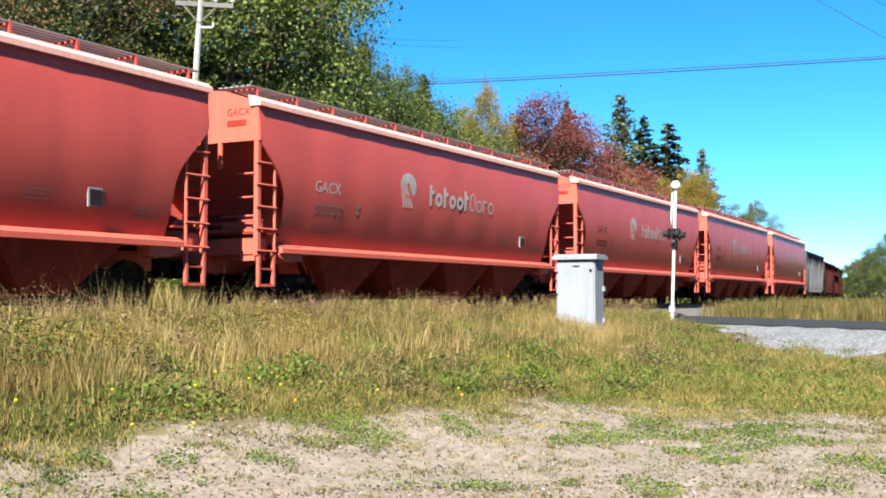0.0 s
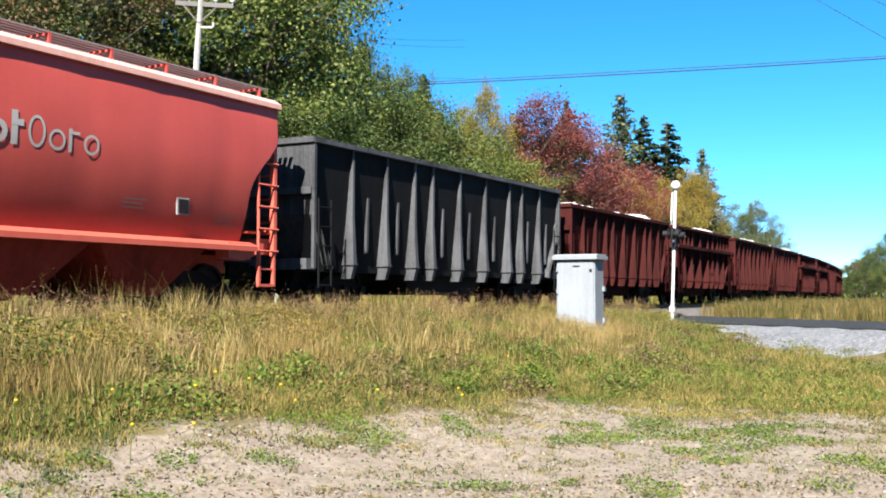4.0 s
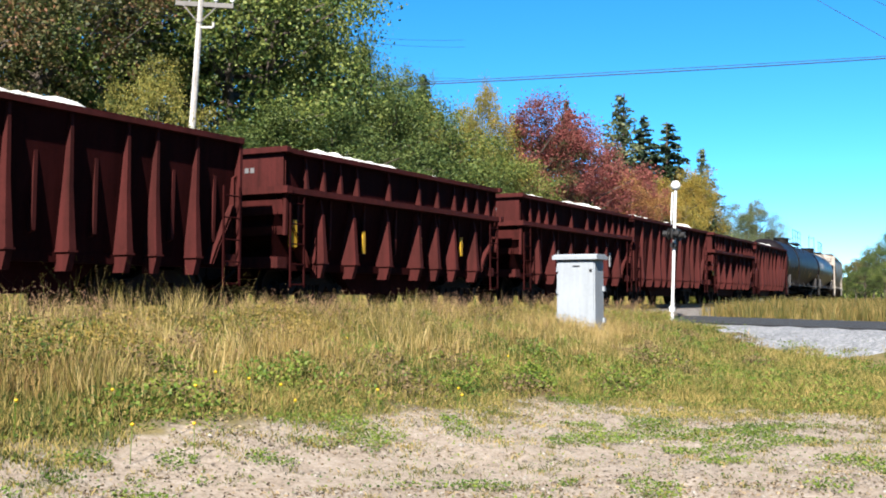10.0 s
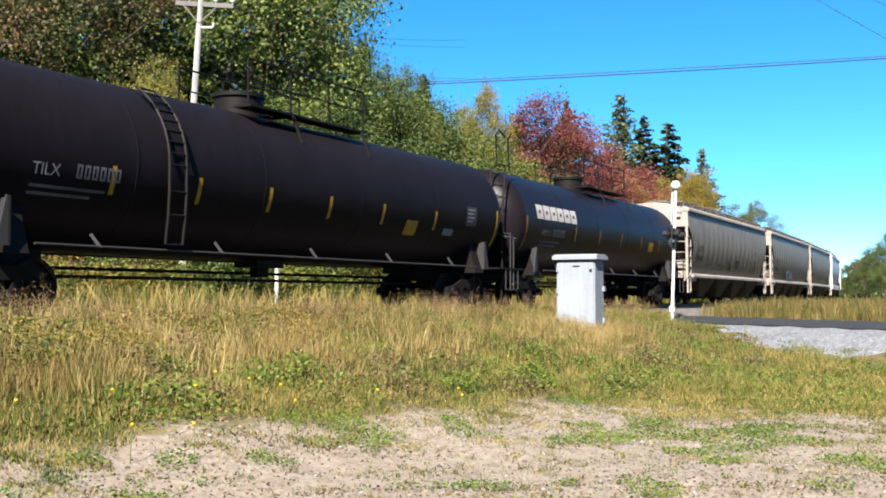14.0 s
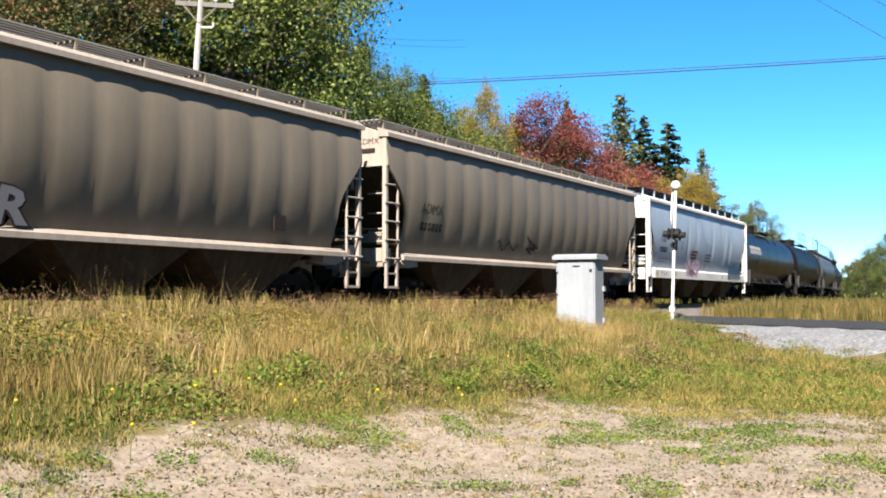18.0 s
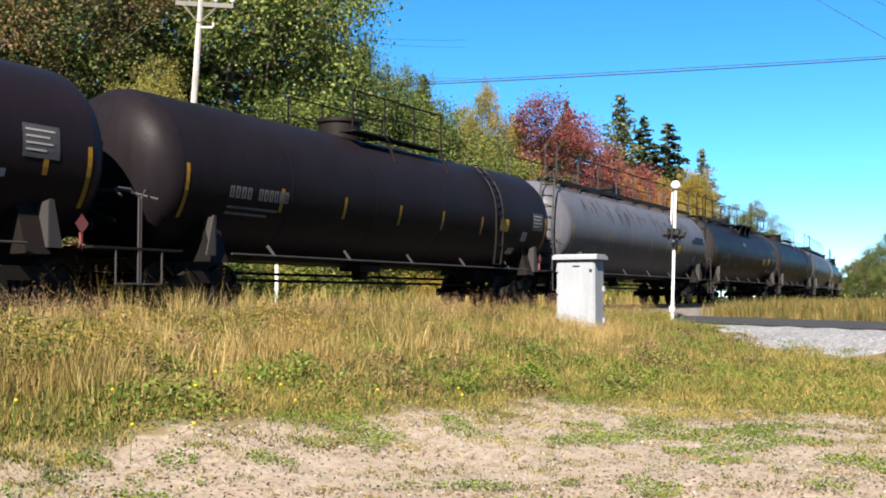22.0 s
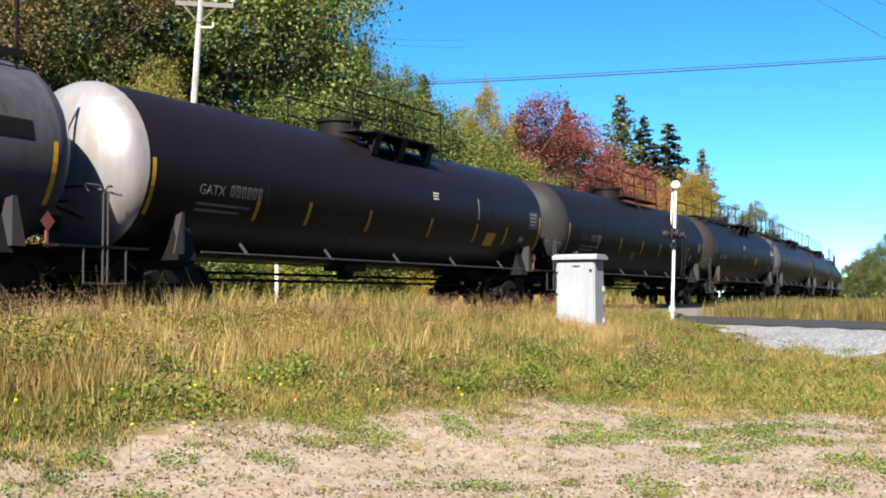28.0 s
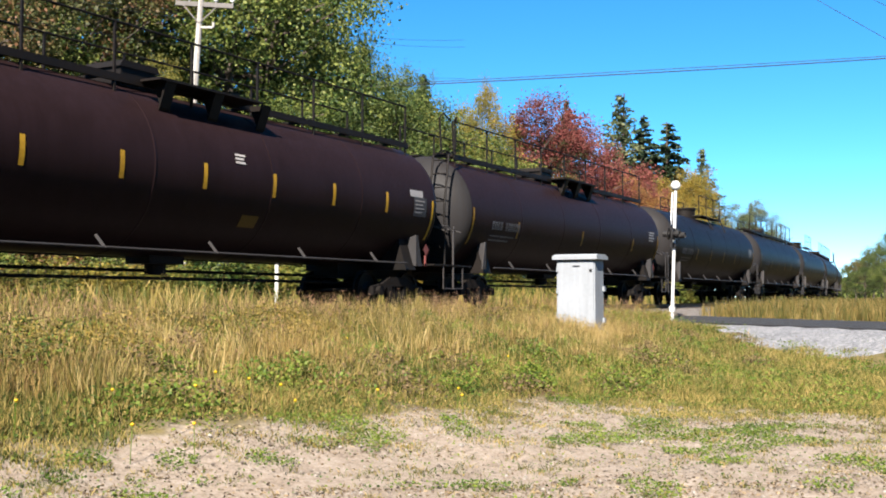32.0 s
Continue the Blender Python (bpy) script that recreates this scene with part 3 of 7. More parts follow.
        def beam():
            sh = Shape().box(-L + 0.12, -L + 0.5, -1.45, 1.45, 1.12, 1.42)
            sh.box(-L + 0.12, -L + 1.9, -0.3, 0.3, 0.78, 1.12)
            sh.prism([(-L + 0.75, sill_z), (-L + 1.5, sill_z), (-L + 1.5, sill_z - 0.28), (-L + 1.05, sill_z - 0.32), (-L + 0.75, sill_z - 0.22)], -1.58, -1.28)
            sh.prism([(-L + 0.75, sill_z), (-L + 1.5, sill_z), (-L + 1.5, sill_z - 0.28), (-L + 1.05, sill_z - 0.32), (-L + 0.75, sill_z - 0.22)], 1.28, 1.58)
            return sh
        part("end_sill", beam, trim, car, key=key, at=flip)

        # the platform takes the bay colour, darkened for the shade between cars
        shaded_bay = BAY_RED if kind == "potash" else BAY_BROWN if kind == "tan" else BAY_DARK

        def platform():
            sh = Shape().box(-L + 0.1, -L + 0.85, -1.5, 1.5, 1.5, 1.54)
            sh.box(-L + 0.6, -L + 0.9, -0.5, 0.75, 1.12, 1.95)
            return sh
        part("brake_platform", platform, shaded_bay, car, key=key, at=flip)

        def gear():
            sh = Shape().rod((-L + 0.45, 0.1, 1.72), (-L + 0.45, 0.75, 1.72), 0.14, 12)
            sh.rod((-L + 0.5, -0.95, 1.66), (-L + 0.5, -0.45, 1.66), 0.11, 12)
            sh.box(-L + 0.25, -L + 0.6, -1.3, -1.0, 1.54, 1.82)
            sh.bar((-L + 0.2, -1.45, 1.58), (-L + 0.2, 1.45, 1.58), 0.05).bar((-L + 0.2, -1.45, 1.86), (-L + 0.2, -0.6, 1.86), 0.03).bar((-L + 0.2, -1.45, 1.72), (-L + 0.2, -0.2, 1.72), 0.03)
            sh.prism([(-L + 0.15, 1.0), (-L + 0.5, 1.0), (-L + 0.45, 1.22), (-L + 0.15, 1.22)], -1.45, -1.1)
            sh.rod((-L + 0.3, -1.1, 1.05), (-L + 0.3, 1.1, 1.05), 0.03, 6)
            return sh
        part("brake_gear", gear, trim, car, key=key, at=flip)
        part("drain_pipe", lambda: Shape().rod((-L + 0.14, -0.62, knee - 0.5), (-L + 0.14, -0.62, knee + 0.05), 0.05, 8), trim, car, key=key, at=flip)
        for s2 in (-1, 1):
            part("corner_post", lambda s2=s2: Shape().bar((-L + 0.13, s2 * (1.6 if kind == "pale" else 1.53), 1.1), (-L + 0.13, s2 * (1.6 if kind == "pale" else 1.53), top), 0.16 if kind == "pale" else 0.1, 0.09), trim, car, key=key + "c%d" % s2, at=flip)
            part("grab_rail", lambda s2=s2: Shape().pipe([(-L + 0.62, s2 * 1.56, 1.1), (-L + 0.62, s2 * 1.56, 2.75), (-L + 0.56, s2 * 1.54, 2.95)], 0.03), trim, car, key=key + "g%d" % s2, at=flip)
            for i in range(5):
                z = 1.18 + i * 0.42
                part("rung", lambda s2=s2: Shape().rod((-L + 0.05, s2 * 1.58, 0), (-L + 0.66, s2 * 1.58, 0), 0.024, 6), trim, car, key=key + "r%d" % s2, at=flip @ Matrix.Translation((0, 0, z)))
            part("step_stirrup", lambda s2=s2: Shape().bar((-L + 0.15, s2 * 1.55, 0.52), (-L + 0.15, s2 * 1.55, 1.2), 0.06).bar((-L + 0.6, s2 * 1.55, 0.52), (-L + 0.6, s2 * 1.55, 1.2), 0.06)
                 .bar((-L + 0.12, s2 * 1.55, 0.53), (-L + 0.63, s2 * 1.55, 0.53), 0.05).bar((-L + 0.12, s2 * 1.55, 0.84), (-L + 0.63, s2 * 1.55, 0.84), 0.03), trim, car, key=key + "t%d" % s2, at=flip)
            for z in (1.75, 2.2, 2.65):
                part("end_rung", lambda s2=s2: Shape().rod((-L + 0.08, s2 * 1.5, 0), (-L + 0.08, s2 * 1.1, 0), 0.02, 6), trim, car, key=key + "n%d" % s2, at=flip @ Matrix.Translation((0, 0, z)))
        if kind != "pale":
            part("plate_letters", lambda: flat_text("GACX" if kind == "potash" else "ADMX", 0.2).turned_to_end(-L + 0.095, -0.8, top - 0.2), mark if kind != "potash" else BAY_RED, car, key=key, at=flip)
        part("plate_stencil", lambda: Shape().box(-L + 0.09, -L + 0.097, -1.28, -0.82, top - 0.4, top - 0.29), mark if kind != "potash" else BAY_RED, car, key=key, at=flip)
        coupler(car, sgn * (L - 0.25), sgn)
    # discharge bays below the sill, their shade kept in the colour
    span = 2 * (L - 2.0)
    w = span / bays
    for i in range(bays):
        def bay(w=w):
            sh = Shape()
            top_z, bot_z, h, k = sill_z - 0.05, 0.33, w / 2, 0.42
            y0, y1 = 1.6, 1.22
            v = [(-h, -y0, top_z), (h, -y0, top_z), (h, y0, top_z), (-h, y0, top_z), (-k, -y1, bot_z), (k, -y1, bot_z), (k, y1, bot_z), (-k, y1, bot_z)]
            sh.add(v, [(0, 1, 5, 4), (1, 2, 6, 5), (2, 3, 7, 6), (3, 0, 4, 7), (4, 5, 6, 7)])
            sh.box(-k - 0.05, k + 0.05, -0.75, 0.75, bot_z - 0.08, bot_z + 0.02)
            return sh
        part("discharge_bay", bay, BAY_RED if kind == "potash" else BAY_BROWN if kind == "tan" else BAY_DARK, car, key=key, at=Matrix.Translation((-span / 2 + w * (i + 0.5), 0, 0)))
    for x in (-L + 2.05, L - 2.05):
        truck(car, x)
    car["half"] = L - 2.05
    return car, (lambda z: -half(z) - pillow + 0.002), key


def potash_hopper(code_mat):
    car, y, key = hopper("potash", 14.75, POTASH_RED, POTASH_TRIM, DARK_GRATING, "orange-red covered hopper car with a pale emblem and lettering", 4, 9, 0.015, mark=code_mat, lift=0.33)
    # emblem: three curved strokes and a leg
    def emblem():
        sh = Shape()
        for k in range(4):
            # nested bows that sweep over and run down as slanting bands
            wide, high = 0.66 - 0.15 * k, 0.3 - 0.065 * k
            cx, cz = -1.86, 2.88
            bow = [(cx + 0.5 * wide * math.cos(math.radians(a)) + 0.06, cz + high * math.sin(math.radians(a)) * 0.9) for a in range(-50, 181, 15)]
            bow.append((bow[-1][0] + 0.17 + 0.05 * k, 2.38))
            rows = []
            for i, (x0, z0) in enumerate(bow):
                (xa, za), (xb, zb) = bow[max(i - 1, 0)], bow[min(i + 1, len(bow) - 1)]
                d = math.hypot(xb - xa, zb - za)
                nx, nz = -(zb - za) / d * 0.027, (xb - xa) / d * 0.027
                rows.append([(x0 - nx, y(z0 - nz) - 0.008, z0 - nz), (x0 + nx, y(z0 + nz) - 0.008, z0 + nz)])
            sh.grid(rows)
        return sh
    part("emblem", emblem, WHITE_MARK, car, "pale silver emblem", key=key)

    def name_shapes():
        """Rings and upright bars in place of the lettered name: six heavy, then four thin."""
        sh = Shape()
        cx = -0.8
        for k, form in enumerate(("bar", "ring", "bar", "ring", "ring", "bar", "big", "ring", "bar", "ring")):
            r, s = (0.17, 0.095) if k < 6 else (0.16, 0.045)
            if form == "bar":
                strip(sh, cx, cx + s + 0.02, 2.5, 3.0 if k < 6 else 2.86, y, out=0.008)
                strip(sh, cx, cx + 0.22, 2.78, 2.78 + s, y, out=0.01)
                cx += 0.3
                continue
            h = r if form == "ring" else 0.24
            outer = [(math.cos(2 * math.pi * i / 18), math.sin(2 * math.pi * i / 18)) for i in range(19)]
            sh.grid([[(cx + r + c * q, y(2.5 + h + k2 * p) - 0.008, 2.5 + h + k2 * p) for q, p in ((r - s, h - s), (r, h))] for c, k2 in outer])
            cx += 2 * r + 0.06
        return sh
    part("side_lettering", name_shapes, WHITE_MARK, car, "pale ring and bar lettering", key=key)
    lettering(car, "stencil_letters", "GACX", code_mat, -5.5, 2.45, 0.33, y, key + "a" + code_mat.name)
    word(car, "stencil_code", PINK_MARK if code_mat is WHITE_MARK else BAY_RED, -5.45, 2.02, (1, 1, 1, 1, 1), 0.21, y, 0.2, key + "b" + code_mat.name, stroke=0.04)
    bars(car, "data_stencil", PINK_MARK, -5.45, 1.72, 0.9, 2, 0.1, y, 0.03, key + "c")
    bars(car, "data_stencil", PINK_MARK, -3.95, 2.2, 0.18, 2, 0.12, y, 0.09, key + "d")
    bars(car, "data_stencil", PINK_MARK, 3.3, 1.9, 0.55, 3, 0.07, y, 0.03, key + "e")
    bars(car, "data_stencil", PINK_MARK, 5.6, 1.75, 0.6, 3, 0.07, y, 0.03, key + "f")
    part("routing_board", lambda: Shape().box(4.55, 4.85, y(1.9) - 0.03, y(1.9), 1.72, 2.02), DULL_MARK, car, key=key)
    part("routing_card", lambda: Shape().box(4.58, 4.82, y(1.9) - 0.04, y(1.9) - 0.03, 1.75, 1.99), DARK_MARK, car, key=key)
    return car


def squiggle(car, name, mat, pts, y, r, key, label, out=0.007):
    def make():
        sh = Shape()
        rows = []
        for i, (x0, z0) in enumerate(pts):
            (xa, za), (xb, zb) = pts[max(i - 1, 0)], pts[min(i + 1, len(pts) - 1)]
            d = math.hypot(xb - xa, zb - za) or 1
            w = r * (0.75 + 0.5 * math.sin(1.7 * i + r * 40) ** 2)
            nx, nz = -(zb - za) / d * w, (xb - xa) / d * w
            rows.append([(x0 - nx, y(z0 - nz) - out, z0 - nz), (x0 + nx, y(z0 + nz) - out, z0 + nz)])
        return sh.grid(rows)
    part(name, make, mat, car, label, key=key)


def tan_hopper(no):
    car, y, key = hopper("tan", 17.35, TAN_PAINT, TAN_TRIM, GALVANISED, "grey-beige covered hopper car with cream ends and spray-painted tags", 4, 18, 0.034, mark=DARK_MARK, lift=0.33, eave_gap=0.09)
    lettering(car, "stencil_letters", "ADMX", DARK_MARK, -7.05, 2.3, 0.36, y, key + "a")
    word(car, "stencil_code", DARK_MARK, -7.0, 1.9, (1, 1, 1, 1, 1, 1), 0.18, y, 0.19, key + "b", stroke=0.045)
    part("routing_board", lambda: Shape().box(5.6, 5.95, y(1.75) - 0.03, y(1.75), 1.6, 1.9), DARK_MARK, car, key=key)
    if no == 1:
        for nm, mt, fat, out, lab in (("spray_outline", DARK_MARK, 0.07, 0.007, "dark outline of the tag"), ("spray_tag", SILVER_SPRAY, 0.03, 0.013, "pale silver spray tag")):
            def letters(fat=fat, out=out):
                sh = flat_text("STAR", 0.92, fat)
                sh.v = [(-3.15 + a * 1.3 + 0.25 * b + 0.05 * math.sin(5 * a), min(y(1.4 + b), -1.6) - out, 1.36 + b * (0.85 + 0.1 * math.sin(2 * a))) for a, _, b in sh.v]
                return sh
            part(nm, letters, mt, car, lab, key="star" + nm)
    else:
        squiggle(car, "spray_tag", DARK_MARK, [(-2.8 + i * 0.12, 1.72 + 0.14 * math.sin(i * 1.15) * (1 if i % 3 else 0.5)) for i in range(13)], y, 0.022, "tag%d" % no, "thin black scribbled spray tag")
        for j in range(3):
            x0 = -0.85 + 0.2 * j
            squiggle(car, "spray_tag", DARK_MARK, [(x0, 2.05 - 0.1 * j), (x0 + 0.32, 1.82), (x0 + 0.05, 1.72), (x0 + 0.5, 1.55 + 0.1 * j)], y, 0.035, "tagb%d%d" % (no, j), "black scribbled spray tag")
        if no == 3:
            squiggle(car, "spray_tag", NAVY_SPRAY, [(1.05, 2.1), (0.8, 1.98), (0.75, 1.86), (0.95, 1.82)], y, 0.06, "tagc", "dark blue spray tag")
            squiggle(car, "spray_tag", NAVY_SPRAY, [(1.12, 2.1), (1.2, 1.8), (1.3, 1.72), (1.42, 1.9), (1.52, 2.14)], y, 0.07, "tagd", "dark blue spray tag")
    return car


def pale_hopper():
    car, y, key = hopper("pale", 17.1, PALE_PAINT, PALE_TRIM, DARK_GREY, "pale blue-grey covered hopper car with white frame and graffiti", 4, 7, 0.004, sill_h=0.36, mark=PALE_TRIM, sill_z=1.42, top=4.0, dents=((-2.6, 2.6, 0.05), (1.6, 2.6, 0.05), (3.4, 3.2, 0.05), (3.9, 2.6, 0.05), (5.0, 2.4, 0.06), (-1.2, 3.2, 0.03), (-5.0, 3.1, 0.03)))
    lettering(car, "stencil_letters", "CCBX", DARK_MARK, -6.75, 2.5, 0.31, y, key + "a")
    word(car, "stencil_code", DARK_MARK, -6.7, 2.08, (1, 1, 1, 1, 1), 0.2, y, 0.2, key + "b", stroke=0.045)
    bars(car, "data_stencil", DULL_MARK, -6.8, 1.8, 1.6, 2, 0.12, y, 0.05, key + "c")
    flat = lambda z: -1.665
    bars(car, "warning_panel", RED_FLAG, -2.0, 2.2, 1.05, 3, 0.13, y, 0.09, key + "w", "faded red warning panel")
    bars(car, "data_stencil", FAINT_MARK, 0.45, 2.15, 1.05, 3, 0.13, y, 0.06, key + "x")
    bars(car, "data_stencil", DULL_MARK, -3.7, 2.55, 0.25, 3, 0.12, y, 0.05, key + "y")
    bars(car, "data_stencil", DULL_MARK, 6.9, 2.2, 0.4, 4, 0.12, y, 0.05, key + "z")
    for j, (x, m) in enumerate(((-7.6, YELLOW_MARK), (-5.0, YELLOW_MARK), (4.4, RED_FLAG), (3.0, TAN_TRIM))):
        part("sill_sticker", lambda x=x: Shape().box(x, x + 0.2, -1.668, -1.662, 1.16, 1.3), m, car, key="stk%d" % j)
    for j in range(6):
        x = -3.1 + j * 0.32
        pts = [(x + 0.28 * math.cos(a * 0.9 + j * 2), 1.5 + (0.24 + 0.07 * (j % 3)) * math.sin(a * 0.75 + j * 1.3)) for a in range(8)]
        squiggle(car, "spray_tag", PINK_SPRAY, pts, lambda z: min(y(z), -1.655), 0.085, "ptag%d" % j, "pink spray tag")
        squiggle(car, "spray_outline", DARK_MARK, [(a - 0.08, b + 0.03) for a, b in pts[:6]], lambda z: min(y(z), -1.655), 0.014, "pout%d" % j, "black outline of the tag", 0.013)
        x = 4.3 + j * 0.42
        pts = [(x, 1.15), (x + 0.05, 1.85), (x + 0.22, 1.45), (x + 0.36, 1.85), (x + 0.36, 1.2)]
        squiggle(car, "spray_tag", BLUE_SPRAY, pts, lambda z: min(y(z), -1.655), 0.1, "btag%d" % j, "blue spray tag")
        squiggle(car, "spray_outline", DARK_MARK, [(a + 0.1, b - 0.06) for a, b in pts], lambda z: min(y(z), -1.655), 0.035, "bout%d" % j, "black outline of the tag", 0.013)
    for j in range(3):
        squiggle(car, "spray_tag", DARK_MARK, [(-6.9 + j * 3.6, 1.2), (-6.75 + j * 3.6, 1.32), (-6.5 + j * 3.6, 1.14), (-6.3 + j * 3.6, 1.28), (-6.1 + j * 3.6, 1.2)], flat, 0.011, "dtag%d" % j, "small black spray tag")
        bars(car, "reflector", YELLOW_MARK, (-7.48, -4.6, -1.55)[j], (1.6, 1.62, 1.5)[j], 0.11, 1, 0.1, y, (0.75, 0.4, 0.5)[j], "rst%d" % j)
    bars(car, "reflector", YELLOW_MARK, 0.62, 1.5, 0.11, 1, 0.1, y, 0.5, "rst3")
    bars(car, "reflector", OLD_YELLOW, 6.2, 1.6, 0.11, 1, 0.1, y, 0.5, "rst4")
    return car


# ---- ore gondolas
def rock_load(car, key, L, w, z0, seed):
    def make():
        sh = Shape()
        rnd = random.Random(seed)
        nx, ny = 44, 10
        rows = []
        for i in range(nx + 1):
            x = -L + 2 * L * i / nx
            row = []
            for j in range(ny + 1):
                y = -w + 2 * w * j / ny
                crown = (1 - (y / w) ** 8) * (0.13 + 0.13 * max(0, math.sin(i * 0.21 + seed)) + 0.06 * math.sin(i * 0.5 + seed * 2)) * min(1, i / 4, (nx - i) / 4)
                row.append((x + rnd.uniform(-0.06, 0.06), y + rnd.uniform(-0.06, 0.06), z0 + crown + rnd.uniform(-0.03, 0.045)))
            rows.append(row)
        return sh.grid(rows)
    part("rock_load", make, ROCK_WHITE, car, "heaped white crushed rock", key=key)


def gondola(kind, length, body, rib, label, load_seed, top=3.17, floor=1.0):
    car = thing("ore_gondola", label, "gondola car", group="freight cars of the train")
    L = length / 2
    belted = kind.startswith("belt")
    key = kind
    ytop, ybot = (1.6, 1.18) if not belted else (1.42, 1.2)
    belt = 2.42

    def side(sgn):
        def make():
            sh = Shape()
            if belted:
                prof = [(1.2, floor - 0.12), (1.22, floor + 0.1), (1.42, belt - 0.05), (1.42, belt + 0.05), (1.46, top)]
            else:
                prof = [(1.28, floor - 0.12), (1.3, floor + 0.1), (1.5, top)]
            rows = [[(-L, sgn * y, z), (L, sgn * y, z)] for y, z in prof] + [[(-L, sgn * (y - 0.06), z), (L, sgn * (y - 0.06), z)] for y, z in prof[::-1]]
            return sh.grid(rows)
        return make
    for sgn in (-1, 1):
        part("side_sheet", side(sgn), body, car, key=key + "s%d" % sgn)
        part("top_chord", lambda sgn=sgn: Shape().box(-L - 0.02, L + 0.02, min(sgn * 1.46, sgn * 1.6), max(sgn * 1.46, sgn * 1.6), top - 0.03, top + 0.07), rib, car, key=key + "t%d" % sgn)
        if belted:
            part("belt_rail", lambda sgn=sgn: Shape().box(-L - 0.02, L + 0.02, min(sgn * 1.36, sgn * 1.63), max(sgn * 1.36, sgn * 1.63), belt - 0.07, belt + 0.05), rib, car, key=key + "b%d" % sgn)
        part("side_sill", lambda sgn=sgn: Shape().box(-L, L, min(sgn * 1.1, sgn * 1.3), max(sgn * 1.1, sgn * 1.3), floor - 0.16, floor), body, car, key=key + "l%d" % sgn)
    ribs = (-3.43, -2.25, -0.85, 0.55, 1.42, 2.33, 3.5) if belted else (-4.0, -2.87, -1.85, -1.15, 0.0, 1.17, 2.37, 3.04, 4.03)
    thin = (-4.15, -3.0, -1.7, -0.35, 0.8, 1.7, 2.75, 4.0) if belted else (-3.4, -2.35, -0.6, 0.57, 1.77, 3.53, 4.6)
    k = length / (9.5 if belted else 10.4)
    hi, out = (belt - 0.06, 1.6) if belted else (top - 0.03, 1.58)
    y_hi = 1.41 if belted else 1.49
    for x in ribs:
        for sgn in (-1, 1):
            def big(sgn=sgn):
                """A tapered hat section that grows deeper and wider towards its foot."""
                sh = Shape()
                rows = []
                for z, w, a, b in ((hi, 0.026, y_hi - 0.04, y_hi + 0.05), (floor + 1.0, 0.042, 1.36, 1.53), (floor + 0.3, 0.062, 1.24, out - 0.02), (floor + 0.02, 0.068, 1.2, out)):
                    rows.append([(-w * 1.35, sgn * a, z), (-w, sgn * b, z), (w, sgn * b, z), (w * 1.35, sgn * a, z)])
                sh.grid(rows)
                sh.box(-0.1, 0.1, min(sgn * 1.2, sgn * (out + 0.01)), max(sgn * 1.2, sgn * (out + 0.01)), floor - 0.01, floor + 0.02)
                sh.plate([(sgn * 1.25, floor - 0.02), (sgn * 1.58, floor - 0.02), (sgn * 1.5, floor - 0.3), (sgn * 1.25, floor - 0.3)], -0.065, 0.065)
                return sh
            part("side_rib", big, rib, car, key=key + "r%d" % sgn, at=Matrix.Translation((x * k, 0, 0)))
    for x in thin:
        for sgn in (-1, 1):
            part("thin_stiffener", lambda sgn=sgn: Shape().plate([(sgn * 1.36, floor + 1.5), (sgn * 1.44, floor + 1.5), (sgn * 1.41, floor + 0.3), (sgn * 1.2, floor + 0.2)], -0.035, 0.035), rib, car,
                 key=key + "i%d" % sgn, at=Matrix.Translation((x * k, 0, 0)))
    if belted:
        for x in (-4.0, -3.38, -2.76, -2.12, -0.8, 0.57, 1.48, 2.36, 2.98, 3.62, 4.25):
            for sgn in (-1, 1):
                part("top_gusset", lambda sgn=sgn: Shape().plate([(sgn * 1.44, top - 0.03), (sgn * 1.5, top - 0.03), (sgn * 1.555, belt + 0.05), (sgn * 1.42, belt + 0.05)], -0.035, 0.035), rib, car,
                     key=key + "u%d" % sgn, at=Matrix.Translation((x, 0, 0)))
    for sgn in (-1, 1):
        flip = Matrix.Rotation(math.pi, 4, "Z") if sgn > 0 else Matrix.Identity(4)

        def end():
            sh = Shape()
            if belted:
                prof = [(0.0, top + 0.06), (0.0, belt), (0.1, belt - 0.1), (0.1, belt - 0.35), (0.25, belt - 0.45), (0.25, belt - 0.7), (0.7, floor + 0.25), (0.9, floor - 0.1)]
            else:
                prof = [(0.0, top + 0.06), (0.0, 2.55), (0.08, 2.5), (0.08, 2.0), (0.55, floor + 0.2), (0.7, floor - 0.1)]
            sh.grid([[(-L + x, 1.5, z), (-L + x, -1.5, z)] for x, z in prof] + [[(-L + x + 0.07, 1.5, z), (-L + x + 0.07, -1.5, z)] for x, z in prof[::-1]])
            return sh
        part("end_sheet", end, rib, car, key=key, at=flip)

        if belted:
            part("end_top_rail", lambda: Shape().box(-L - 0.1, -L + 0.05, -1.66, 1.66, top - 0.02, top + 0.09), rib, car, key=key, at=flip)
            part("end_belt", lambda: Shape().box(-L - 0.12, -L + 0.06, -1.68, 1.68, belt - 0.08, belt + 0.06), rib, car, key=key, at=flip)
            part("end_beam", lambda: Shape().prism([(-L - 0.04, belt - 0.2), (-L + 0.2, belt - 0.2), (-L + 0.2, belt - 0.48), (-L + 0.02, belt - 0.48)], -1.5, 1.5), rib, car, key=key + "x", at=flip)
            part("end_beam", lambda: Shape().prism([(-L + 0.02, belt - 0.72), (-L + 0.3, belt - 0.72), (-L + 0.3, belt - 0.88), (-L + 0.08, belt - 0.88)], -1.45, 1.45), rib, car, key=key + "y", at=flip)
        else:
            part("end_top_rail", lambda: Shape().box(-L - 0.06, -L + 0.05, -1.58, 1.58, top - 0.03, top + 0.09), rib, car, key=key, at=flip)
